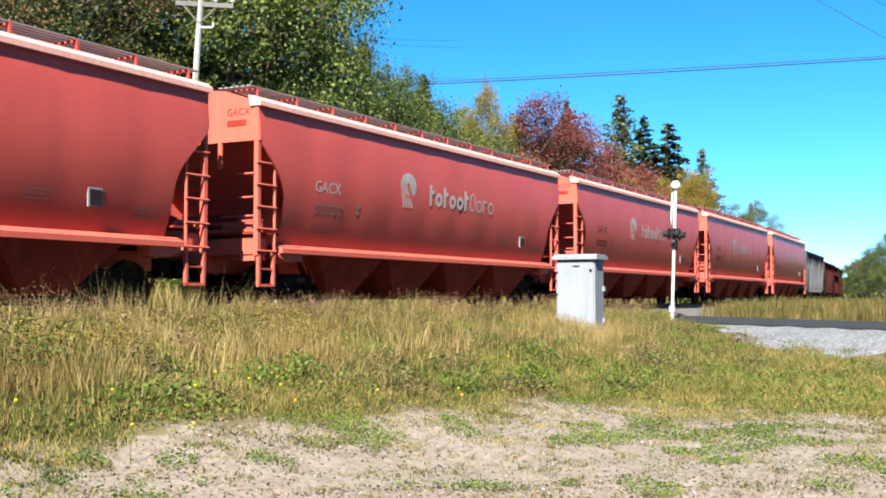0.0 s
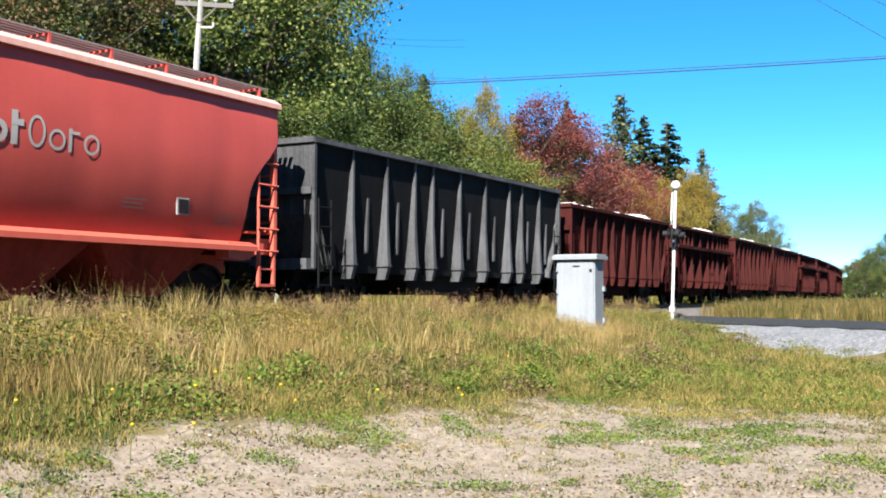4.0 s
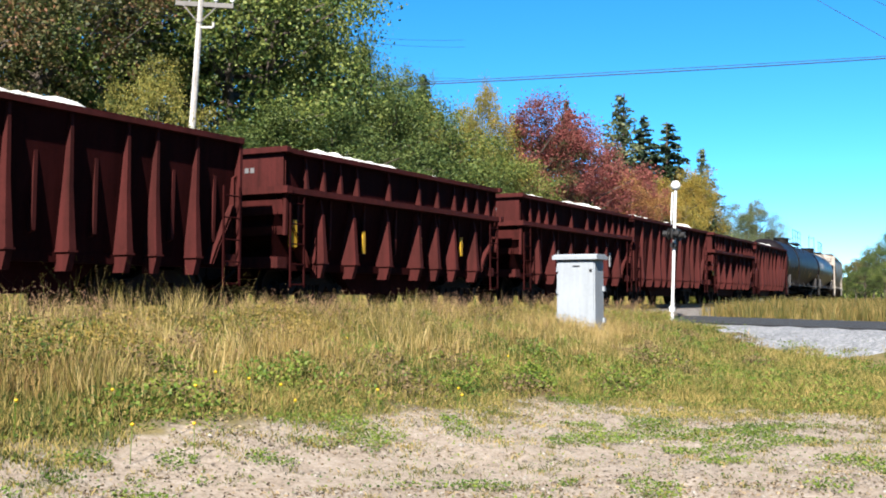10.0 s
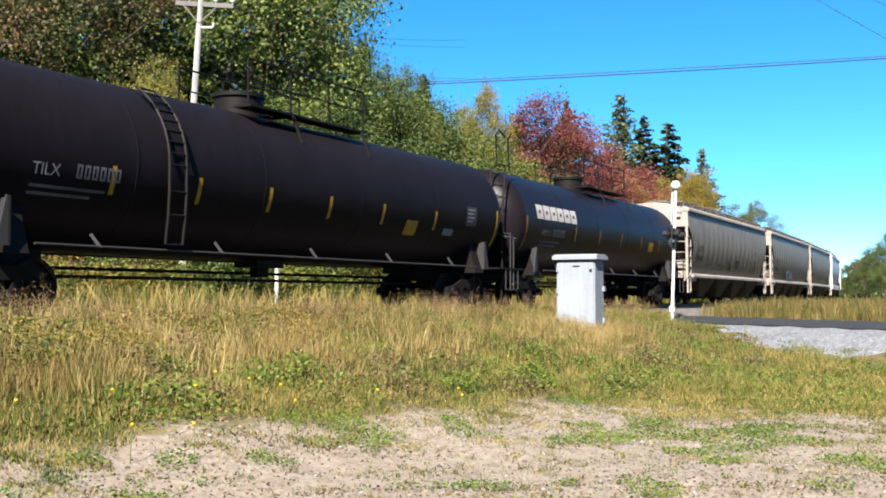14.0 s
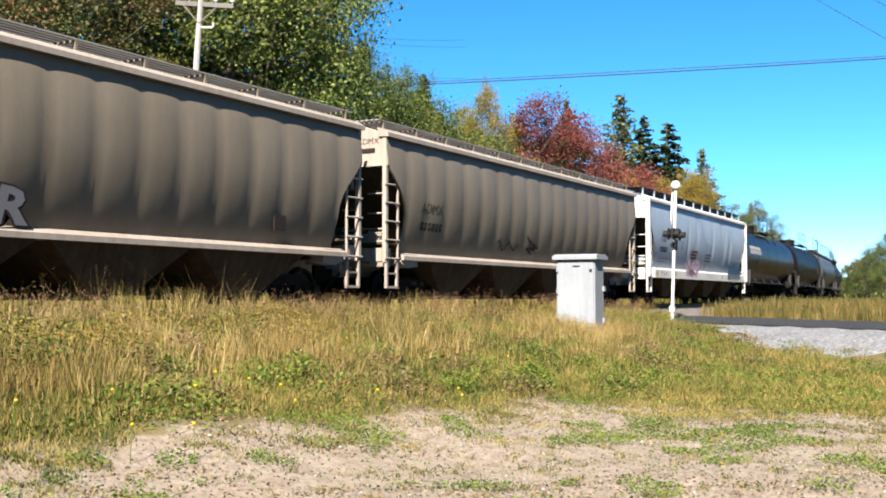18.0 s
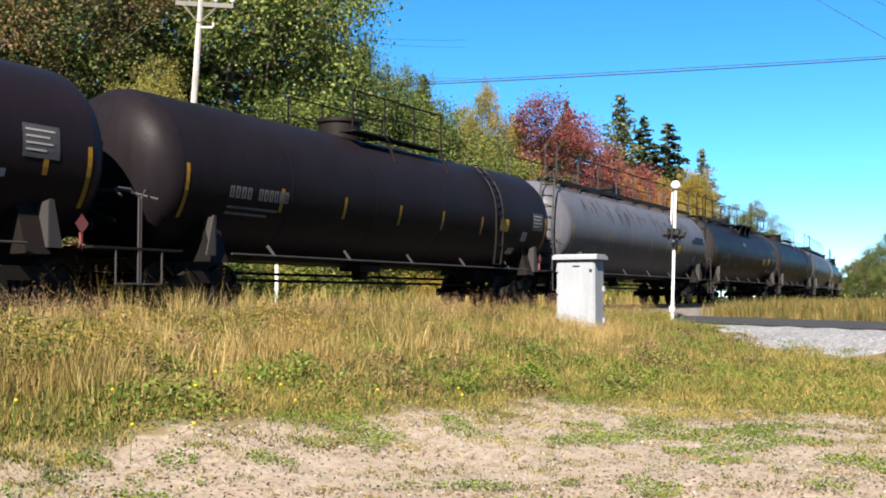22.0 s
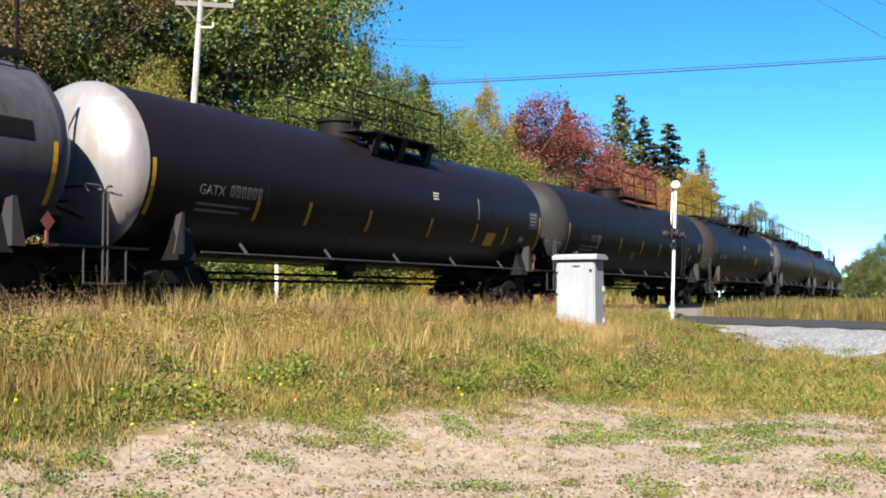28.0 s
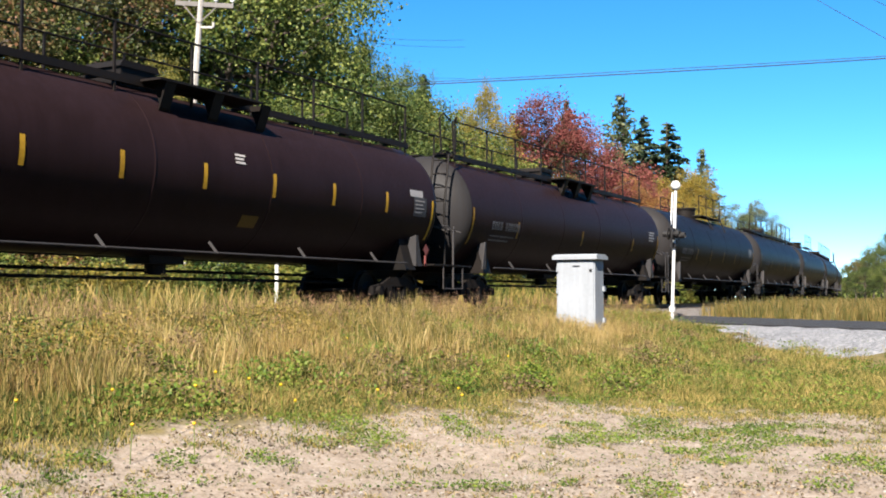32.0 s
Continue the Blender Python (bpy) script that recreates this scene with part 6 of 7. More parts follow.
# seeded stems standing above the rest, thick along the ballast
gx2, gy2 = scatter(60000, 3.5, 36, 6.0, 12.3, lambda x, y: tall_keep(x, y) * np.interp(track_y(x) - y, (2.4, 4.0, 5.5), (1.0, 0.5, 0.12)) * (0.3 + 0.7 * (soft_noise(x, y, 0.9, 7) > 0.42)), 21)
r2 = np.random.default_rng(22)
h2 = r2.uniform(0.35, 0.75, len(gx2)) * np.interp(track_y(gx2) - gy2, (2.4, 5.0), (1.1, 0.85))
stems, tip2 = blades("seed_stems", gx2, gy2, h2, np.full(len(gx2), 0.006), GRASS, "thin dry seed stems in the meadow", 0.5, 23)
r2b = np.random.default_rng(24)
heads = np.repeat(tip2, 5, axis=0) + r2b.normal(size=(len(tip2) * 5, 3)) * np.array([0.016, 0.016, 0.06]) - np.array([0, 0, 0.07])
tagged(new("seed_heads", leaf_mesh("seed_heads", heads, 0.021, SEED_HEAD, r2b)), "pinkish brown seed heads of the meadow grass", "seed heads", kind="stuff")
# a few long bent stalks against the train
gx7, gy7 = scatter(220, 5, 14, 10.4, 12.0, lambda x, y: np.where(open_ground(x, y), 1.0, 0), 71)
r7 = np.random.default_rng(72)
blades("long_stalks", gx7, gy7, r7.uniform(0.7, 1.25, len(gx7)), np.full(len(gx7), 0.0045), GRASS, "long bent dry stalks beside the track", 0.8, 73)
# short turf on the right, along the lot's edge and in tufts on it


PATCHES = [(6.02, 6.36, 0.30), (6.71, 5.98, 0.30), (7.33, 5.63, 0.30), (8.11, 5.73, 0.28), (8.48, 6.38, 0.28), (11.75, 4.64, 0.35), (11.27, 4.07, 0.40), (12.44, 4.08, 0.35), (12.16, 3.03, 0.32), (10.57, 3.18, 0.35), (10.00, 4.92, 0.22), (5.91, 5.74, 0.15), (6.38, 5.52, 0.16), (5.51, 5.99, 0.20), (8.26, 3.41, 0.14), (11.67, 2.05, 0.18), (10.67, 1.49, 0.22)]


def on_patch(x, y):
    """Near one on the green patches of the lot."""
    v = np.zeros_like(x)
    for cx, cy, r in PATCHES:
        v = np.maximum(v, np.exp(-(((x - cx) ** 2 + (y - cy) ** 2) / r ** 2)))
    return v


def turf_keep(x, y):
    on_track = (np.abs(track_y(x) - y - 4.2) < 1.0) & (x > 24)
    grown = on_patch(x, y) * (0.45 + 0.9 * soft_noise(x, y, 0.13, 18)) > 0.5
    l = lot_line(x, y) + 1.1 * (soft_noise(x, y, 1.4, 4) - 0.5) + 0.8 * (soft_noise(x, y, 0.4, 9) - 0.5)
    return np.where(open_ground(x, y) & ~on_track, np.maximum(np.interp(l, (-5.0, -1.6, -0.5), (0.25, 0.7, 1.0)), 0.9 * grown) * np.where(l < -0.2, ((0.55 * soft_noise(x, y, 0.26, 6) + 0.45 * soft_noise(x, y, 0.8, 16)) > np.interp(l, (-4.0, -1.2, -0.2), (0.7, 0.6, 0.47))) | grown, 1), 0)


gx3, gy3 = scatter(400000, 3, 34, -3, 10.5, turf_keep, 31)
r3 = np.random.default_rng(32)
h3 = (0.05 + 0.1 * soft_noise(gx3, gy3, 0.5, 8)) * r3.uniform(0.6, 1.4, len(gx3)) * np.interp(lot_line(gx3, gy3), (-1.5, 0.2, 0.9, 2.0), (0.3, 0.5, 1.1, 1.5))
blades("short_grass", gx3, gy3, h3, r3.uniform(0.005, 0.014, len(gx3)), TURF, "short green and yellow turf beside the gravel lot", 0.9, 33)
# low mixed growth along the ragged edge of the lot
gx15, gy15 = scatter(320000, 3.5, 22, 0, 8.2, lambda x, y: np.where((lot_line(x, y) > -0.9) & (lot_line(x, y) < 1.3), np.interp(lot_line(x, y) + 1.2 * (soft_noise(x, y, 0.5, 71) - 0.5) + 0.8 * (soft_noise(x, y, 0.17, 73) - 0.5), (-0.2, 0.1), (0.0, 1.0)), 0), 151)
r15 = np.random.default_rng(152)
blades("edge_grass", gx15, gy15, r15.uniform(0.03, 0.13, len(gx15)) * np.interp(lot_line(gx15, gy15), (-0.4, 1.0), (0.5, 1.3)), r15.uniform(0.006, 0.013, len(gx15)), TURF, "low green and straw grass along the edge of the lot", 0.9, 153)
VERGE = leaf_material("olive_gold_verge_grass", [(0.0, (0.016, 0.022, 0.005)), (0.4, (0.062, 0.062, 0.014)), (0.75, (0.14, 0.1, 0.028)), (1.0, (0.22, 0.155, 0.06))], 0.3, 0.7, 1.5, 0.8, 0.7)
# meadow beyond the road
gx4, gy4 = scatter(70000, 36, 95, -2, 15, lambda x, y: np.where((track_y(x) - y > 2.6) & (across_road(x, y) > ROAD_WIDE + 0.5), 0.6 + 0.4 * soft_noise(x, y, 1.1, 3), 0), 41)
r4 = np.random.default_rng(42)
blades("roadside_grass", gx4, gy4, (0.26 + 0.5 * soft_noise(gx4, gy4, 1.2, 2)) * r4.uniform(0.6, 1.2, len(gx4)), r4.uniform(0.018, 0.036, len(gx4)), VERGE, "dry golden grass beyond the road", 0.5, 43)
gx11, gy11 = scatter(30000, 36, 90, -2, 15, lambda x, y: np.where((track_y(x) - y > 2.6) & (across_road(x, y) > ROAD_WIDE + 0.8), 0.9 * (soft_noise(x, y, 1.6, 61) > 0.5), 0), 111)
r11 = np.random.default_rng(112)
blades("rusty_verge_grass", gx11, gy11, r11.uniform(0.2, 0.62, len(gx11)), r11.uniform(0.02, 0.035, len(gx11)), RUSTY, "rusty golden grass beyond the road", 0.5, 113)
# green verge between the crossing and the road
gx12, gy12 = scatter(60000, 30, 50, 6, 13.5, lambda x, y: np.where((track_y(x) - y > 2.3) & (across_road(x, y) > 0.2) & (across_road(x, y) < ROAD_WIDE + 1.5) & (along(x, y) + 1.165 * across_road(x, y) < -0.4), 0.9, 0), 121)
r12 = np.random.default_rng(122)
blades("verge_grass", gx12, gy12, r12.uniform(0.12, 0.4, len(gx12)), r12.uniform(0.012, 0.025, len(gx12)), TURF, "green verge grass beside the level crossing", 0.6, 123)
# grass on the far side of the line
gx5, gy5 = scatter(32000, 8, 60, 16.6, 24, lambda x, y: np.where(y - track_y(x) > 2.6, 0.8, 0), 51)
r5 = np.random.default_rng(52)
blades("far_side_grass", gx5, gy5, r5.uniform(0.3, 0.95, len(gx5)), r5.uniform(0.03, 0.055, len(gx5)), TURF, "green and yellow grass behind the track", 0.5, 53)
# broad-leaved weeds in patches
gx6, gy6 = scatter(110000, 4, 34, 2, 11.6, lambda x, y: np.where(open_ground(x, y) & (lot_line(x, y) > 0.1), np.where(0.5 * soft_noise(x, y, 0.42, 12) + 0.5 * soft_noise(x, y, 1.1, 15) > 0.56, 0.9, 0.05), 0), 61)
r6 = np.random.default_rng(62)
z6 = rough_ground(gx6, gy6) + r6.uniform(0.02, 1.0, len(gx6)) * (0.12 + 0.3 * soft_noise(gx6, gy6, 0.6, 19)) * np.interp(lot_line(gx6, gy6), (0, 2.5), (0.4, 1.0))
tagged(new("weeds", leaf_mesh("weeds", np.stack([gx6, gy6, z6], 1), 0.04, WEED, r6, 0.6)), "low broad-leaved green weeds in the meadow", "weeds", kind="stuff")

# low leafy rosettes on the worn lot
gx8, gy8 = scatter(300000, 3.5, 20, -2.5, 6.5, lambda x, y: np.where((lot_line(x, y) < 0.4) & ((0.5 * soft_noise(x, y, 0.24, 31) + 0.5 * soft_noise(x, y, 0.7, 33) > 0.66) | (on_patch(x, y) * (0.5 + soft_noise(x, y, 0.17, 35)) > 0.62)), 0.9, 0.03), 81)
r8 = np.random.default_rng(82)
tagged(new("lot_weeds", leaf_mesh("lot_weeds", np.stack([gx8, gy8, rough_ground(gx8, gy8) + r8.uniform(0.0, 0.06, len(gx8))], 1), 0.026, WEED, r8, 0.75)), "small green rosettes on the gravel lot", "weeds", kind="stuff")
# small tufts of grass dotted over the lot
r16 = np.random.default_rng(161)
tx, ty = scatter(2400, 4.5, 20, -2.5, 6.5, lambda x, y: np.where(lot_line(x, y) < -0.2, np.interp(lot_line(x, y), (-4, -0.3), (0.25, 0.7)), 0), 162)
tn = r16.integers(12, 60, len(tx))
gx16, gy16 = np.repeat(tx, tn) + r16.normal(size=tn.sum()) * np.repeat(r16.uniform(0.02, 0.1, len(tx)), tn), np.repeat(ty, tn) + r16.normal(size=tn.sum()) * np.repeat(r16.uniform(0.02, 0.1, len(tx)), tn)
blades("lot_tufts", gx16, gy16, r16.uniform(0.02, 0.075, len(gx16)), r16.uniform(0.005, 0.01, len(gx16)), TURF, "small grass tufts dotted over the gravel lot", 1.3, 163)
# dry leaf litter and dead stems on the lot
LITTER = leaf_material("dry_brown_litter", [(0.1, (0.0403, 0.0288, 0.0173)), (0.5, (0.1094, 0.0749, 0.0461)), (0.9, (0.2189, 0.167, 0.1037))], 0.1, 0.9, 0.5, 0.6, 0.9)
gx17, gy17 = scatter(70000, 4, 20, -2.5, 6.8, lambda x, y: np.where(lot_line(x, y) < 0.2, np.where(0.5 * soft_noise(x, y, 0.4, 91) + 0.5 * soft_noise(x, y, 1.3, 93) > 0.5, 0.7, 0.12), 0), 171)
r17 = np.random.default_rng(172)
tagged(new("leaf_litter", leaf_mesh("leaf_litter", np.stack([gx17, gy17, rough_ground(gx17, gy17) + r17.uniform(0.004, 0.014, len(gx17))], 1), 0.03, LITTER, r17, 0.93)), "dry brown leaf litter scattered over the lot", "litter", kind="stuff")
# loose stones on the lot
PEBBLE = leaf_material("pale_pebbles", [(0.1, (0.0518, 0.0403, 0.0317)), (0.5, (0.1498, 0.1296, 0.1094)), (0.9, (0.265, 0.2477, 0.2304))], 0.0, 0.9, 1.0)
gx9, gy9 = scatter(70000, 3.5, 19, -2.5, 6.5, lambda x, y: np.where(lot_line(x, y) < 0.3, 0.9, 0.0), 91)
r9 = np.random.default_rng(92)
n9 = len(gx9)
oct_v = np.array([(1, 0, 0), (0, 1, 0), (-1, 0, 0), (0, -1, 0), (0, 0, 0.7), (0, 0, -0.7)], float)
sz = (r9.pareto(2.6, n9) * 0.004 + 0.004).clip(0.004, 0.03)
v9 = oct_v[None] * r9.uniform(0.6, 1.3, (n9, 6, 1)) * sz[:, None, None] + np.stack([gx9, gy9, rough_ground(gx9, gy9) + sz * 0.25], 1)[:, None]
f9 = np.array([(0, 1, 4), (1, 2, 4), (2, 3, 4), (3, 0, 4), (1, 0, 5), (2, 1, 5), (3, 2, 5), (0, 3, 5)])
tagged(new("pebbles", quick_mesh("pebbles", v9.reshape(-1, 3), (f9[None] + (np.arange(n9) * 6)[:, None, None]).reshape(-1, 3), PEBBLE)), "loose pale stones on the gravel lot", "stones", kind="stuff")

# goldenrod and yellowing weeds close to the ballast
GOLDROD = leaf_material("yellowing_weeds", [(0.1, (0.0218, 0.0279, 0.0051)), (0.5, (0.1004, 0.0804, 0.0146)), (0.9, (0.2359, 0.1617, 0.0365))], 0.3, 0.6, 0.9, each=0.8)
gx10, gy10 = scatter(110000, 5, 30, 8.4, 11.9, lambda x, y: np.where(open_ground(x, y), np.where(0.5 * soft_noise(x, y, 0.5, 42) + 0.5 * soft_noise(x, y, 1.2, 45) > np.interp(x, (9, 15, 22), (0.4, 0.5, 0.62)), 0.9, 0.06), 0), 101)
r10 = np.random.default_rng(102)
z10 = rough_ground(gx10, gy10) + r10.beta(2.0, 1.4, len(gx10)) * (0.3 + 0.35 * soft_noise(gx10, gy10, 0.4, 29))
tagged(new("yellow_weeds", leaf_mesh("yellow_weeds", np.stack([gx10, gy10, z10], 1), 0.034, GOLDROD, r10, 0.3)), "yellowing leafy weeds along the ballast", "weeds", kind="stuff")
# grass standing round the foot of the cabinet
gx14, gy14 = scatter(9000, 19.6, 22.3, 7.4, 9.4, lambda x, y: np.where((np.abs(x - 21.45) < 0.28) & (np.abs(y - 8.5) < 0.46), 0.0, 0.9), 141)
r14 = np.random.default_rng(142)
blades("cabinet_grass", gx14, gy14, r14.uniform(0.15, 0.5, len(gx14)), r14.uniform(0.004, 0.01, len(gx14)), STRAW, "dry grass standing round the signal cabinet", 0.5, 143)
# leafy weed clumps that break up the grass: green ones and dead brown ones
DEAD = leaf_material("dead_brown_weeds", [(0.1, (0.0288, 0.023, 0.0104)), (0.5, (0.0691, 0.049, 0.023)), (0.9, (0.144, 0.0979, 0.0518))], 0.2, 0.8)
r13 = np.random.default_rng(131)
for mat, name, lab, num in ((WEED, "green_weed_clumps", "dense green weed clumps in the dry meadow", 110), (DEAD, "dead_weed_clumps", "dark brown dead weed clumps in the meadow", 70)):
    pts = []
    while len(pts) < num:
        cx, cy = r13.uniform(5.5, 26), r13.uniform(5, 11.6)
        if open_ground(np.array(cx), np.array(cy)) and lot_line(cx, cy) > 0.5:
            high = r13.uniform(0.15, 0.42) * np.interp(cy, (8, 11.4), (1.0, 1.5))
            n = int(260 + 500 * high)
            o = r13.normal(size=(n, 2)) * r13.uniform(0.14, 0.32)
            px, py = cx + o[:, 0] * 1.4, cy + o[:, 1]
            pts.append(np.stack([px, py, rough_ground(px, py) + r13.beta(1.6, 1.3, n) * high * np.exp(-(o ** 2).sum(1) * 5)], 1))
    tagged(new(name, leaf_mesh(name, np.concatenate(pts), 0.042, mat, r13, 0.4)), lab, "weeds", kind="stuff")
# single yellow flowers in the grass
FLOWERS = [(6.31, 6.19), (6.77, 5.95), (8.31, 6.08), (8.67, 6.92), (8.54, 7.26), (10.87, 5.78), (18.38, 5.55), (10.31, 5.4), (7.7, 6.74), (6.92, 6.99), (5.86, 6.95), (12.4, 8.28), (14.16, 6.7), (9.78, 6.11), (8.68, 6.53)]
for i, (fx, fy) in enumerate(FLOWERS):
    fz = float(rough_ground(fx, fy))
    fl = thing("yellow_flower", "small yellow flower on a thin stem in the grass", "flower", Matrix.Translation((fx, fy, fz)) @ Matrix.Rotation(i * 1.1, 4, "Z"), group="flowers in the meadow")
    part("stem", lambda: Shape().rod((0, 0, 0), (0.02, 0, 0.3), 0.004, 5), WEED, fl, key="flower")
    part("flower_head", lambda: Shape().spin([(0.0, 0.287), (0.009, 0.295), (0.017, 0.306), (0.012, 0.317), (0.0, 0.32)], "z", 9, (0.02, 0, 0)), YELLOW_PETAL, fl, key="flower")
# ---------------------------------------------------------------- lineside things
CABINET_PAINT = paint("white_cabinet_paint", (0.192, 0.2096, 0.232), (0.112, 0.1184, 0.1264), 0.5, 0.5)
SIGNAL_WHITE = paint("white_mast_paint", (0.432, 0.4378, 0.4378), (0.288, 0.2765, 0.2592), 0.4, 0.4, 0, False)
SIGNAL_BLACK = paint("black_signal_paint", (0.0115, 0.0115, 0.0126), (0.0288, 0.0259, 0.023), 0.4, 0.5, 0, False)
POLE_WOOD = paint("bleached_pole_wood", (0.3571, 0.3456, 0.3283), (0.0922, 0.0806, 0.072), 0.8, 0.85, 0)
ARM_WOOD = paint("grey_crossarm_wood", (0.1382, 0.1296, 0.1238), (0.0576, 0.0518, 0.049), 0.6, 0.9, 0, False)
WIRE = paint("dark_wire", (0.0288, 0.0317, 0.0346), (0.0576, 0.0576, 0.0576), 0.4, 0.5, 0.4, False)
GLASS_BALL = paint("white_glass_insulator", (0.4032, 0.4147, 0.4147), (0.288, 0.288, 0.288), 0.3, 0.2, 0, False)


def cabinet():
    t = thing("signal_cabinet", "white steel railway signal cabinet standing in the grass", "cabinet", Matrix.Translation((21.45, 8.5, -0.42)))
    w, d, h = 0.42, 0.24, 1.5      # half width in y, half depth in x, height
    part("body", Shape().box(-d, d, -w, w, -0.1, h), CABINET_PAINT, t)
    part("lid", Shape().box(-d - 0.09, d + 0.09, -w - 0.07, w + 0.07, h + 0.0, h + 0.07).prism([(-d - 0.09, h + 0.07), (d + 0.09, h + 0.07), (d, h + 0.11), (-d, h + 0.11)], -w - 0.05, w + 0.05), CABINET_PAINT, t)
    part("door", Shape().box(-d - 0.02, -d, -w + 0.03, w - 0.03, 0.08, h - 0.05), CABINET_PAINT, t)
    for z in (0.35, 0.85, 1.3):
        part("hinge", Shape().rod((-d - 0.03, w - 0.02, z - 0.05), (-d - 0.03, w - 0.02, z + 0.05), 0.02, 8), CABINET_PAINT, t)
    part("latch", Shape().box(-d - 0.05, -d - 0.02, -w + 0.06, -w + 0.11, 1.26, 1.3), SIGNAL_BLACK, t)
    part("name_plate", Shape().box(-d - 0.04, -d - 0.02, -0.1, 0.06, 1.36, 1.375), SIGNAL_BLACK, t)
    for z in (0.25, 0.9):
        part("side_hasp", Shape().box(d - 0.06, d + 0.03, -w - 0.04, -w, z - 0.05, z + 0.05), CABINET_PAINT, t)


def crossing_signal():
    t = thing("crossing_signal", "white crossing signal mast with black lamp shields seen edge-on", "signal mast", Matrix.Translation((35.9, 10.95, -0.02)) @ Matrix.Rotation(radians(2.0), 4, (0.88, 0.48, 0)) @ Matrix.Rotation(radians(90), 4, "Z"))
    part("mast", Shape().rod((0, 0, -0.6), (0, 0, 3.9), 0.052, 14), SIGNAL_WHITE, t, smooth=True)
    part("base", Shape().box(-0.08, 0.08, -0.08, 0.08, -0.15, 0.02).rod((0, 0, 0.02), (0, 0, 0.16), 0.064, 12), SIGNAL_WHITE, t)
    part("ball_finial", Shape().spin([(0.0, -0.17), (0.08, -0.15), (0.14, -0.09), (0.17, 0.0), (0.14, 0.09), (0.08, 0.15), (0.0, 0.17)], "z", 16, (0, 0, 4.06)), SIGNAL_WHITE, t, "white round cap", smooth=True)
    part("crossbuck", Shape().add([(0.09, -0.03, 2.75), (0.13, -0.03, 2.75), (0.13, 0.06, 2.9), (0.09, 0.06, 2.9), (0.09, -0.1, 3.75), (0.13, -0.1, 3.75), (0.13, 0.0, 3.85), (0.09, 0.0, 3.85)],
                              [(0, 1, 2, 3), (4, 7, 6, 5), (0, 4, 5, 1), (1, 5, 6, 2), (2, 6, 7, 3), (3, 7, 4, 0)]), SIGNAL_WHITE, t, "white crossbuck boards seen edge-on")
    part("lamp_arm", Shape().rod((-0.1, -0.5, 2.42), (-0.1, 0.5, 2.42), 0.035, 8).box(-0.14, 0.1, -0.1, 0.1, 2.3, 2.62), SIGNAL_BLACK, t)
    for sgn in (-1, 1):
        for k in (-1, 1):
            lamp = part("lamp", Shape().rod((0.05, 0, 0), (0.24, 0, 0), 0.085, 12), SIGNAL_BLACK, t, at=Matrix.Translation((0, sgn * 0.33, 2.42)) @ Matrix.Rotation(0 if k > 0 else math.pi, 4, "Z"))
            part("lamp_shield", Shape().rod((0.08, 0, 0), (0.095, 0, 0), 0.2, 20), SIGNAL_BLACK, lamp)
            part("visor", Shape().spin([(0.1, 0.1), (0.11, 0.27), (0.097, 0.27), (0.092, 0.1)], "x", 14), SIGNAL_BLACK, lamp)
    part("bell", Shape().rod((0, -0.05, 2.05), (0, 0.12, 2.05), 0.1, 12).box(-0.08, 0.08, -0.14, -0.05, 1.9, 2.25), SIGNAL_BLACK, t)


def utility_pole():
    x, y = at_px(-0.2385, 33.0)
    t = thing("utility_pole", "bleached wooden utility pole with a crossarm among the trees", "utility pole", Matrix.Translation((x, y, 0.08)) @ Matrix.Rotation(radians(3.4), 4, (0.88, 0.48, 0)))
    part("shaft", Shape().rod((0, 0, -0.5), (0, 0, 9.3), 0.13, 14, 0.085), POLE_WOOD, t, smooth=True)
    arm = part("crossarm", Shape().box(-0.06, 0.06, -1.0, 0.75, 9.02, 9.16), ARM_WOOD, t, at=Matrix.Rotation(radians(28.7), 4, "Z"))
    for yy in (-0.95, -0.45, 0.35, 0.75):
        part("insulator", Shape().rod((0, yy, 9.16), (0, yy, 9.28), 0.02, 6).spin([(0.0, 9.22), (0.06, 9.22), (0.07, 9.3), (0.04, 9.36), (0.0, 9.37)], "z", 10, (0, yy, 0)), GLASS_BALL, arm, smooth=True)
    part("brace", Shape().bar((-0.08, -0.5, 9.02), (-0.08, 0, 8.5), 0.03).bar((-0.08, 0.5, 9.02), (-0.08, 0, 8.5), 0.03), ARM_WOOD, arm)
    part("bracket_arm", Shape().bar((0, -0.55, 8.35), (0, 0.05, 8.4), 0.06).rod((0, -0.55, 8.35), (0, -0.55, 8.5), 0.04, 8), POLE_WOOD, t)


def span(name, p, q, sag, r, label):
    """A hanging wire."""
    p, q = Vector(p), Vector(q)
    pts = []
    for i in range(25):
        k = i / 24
        c = p.lerp(q, k)
        c.z -= 4 * sag * k * (1 - k)
        pts.append(c)
    solo(name, Shape().pipe(pts, r, 5), WIRE, label, "wire")


def lift(u, v, depth):
    """A place at a sideways and an upward slope (tangents from the level line of sight) and a depth before the eye."""
    x, y = at_px(u, depth)
    return x, y, 0.3 + v * depth


def guy(p, q):
    """A taut wire through p and q, carried on down to the ground."""
    p, q = Vector(p), Vector(q)
    k = (p.z + 1.4) / (p.z - q.z)
    span("guy_wire", p, p + (q - p) * k, 0.12, 0.008, "thin dark guy wire anchored in the ground")


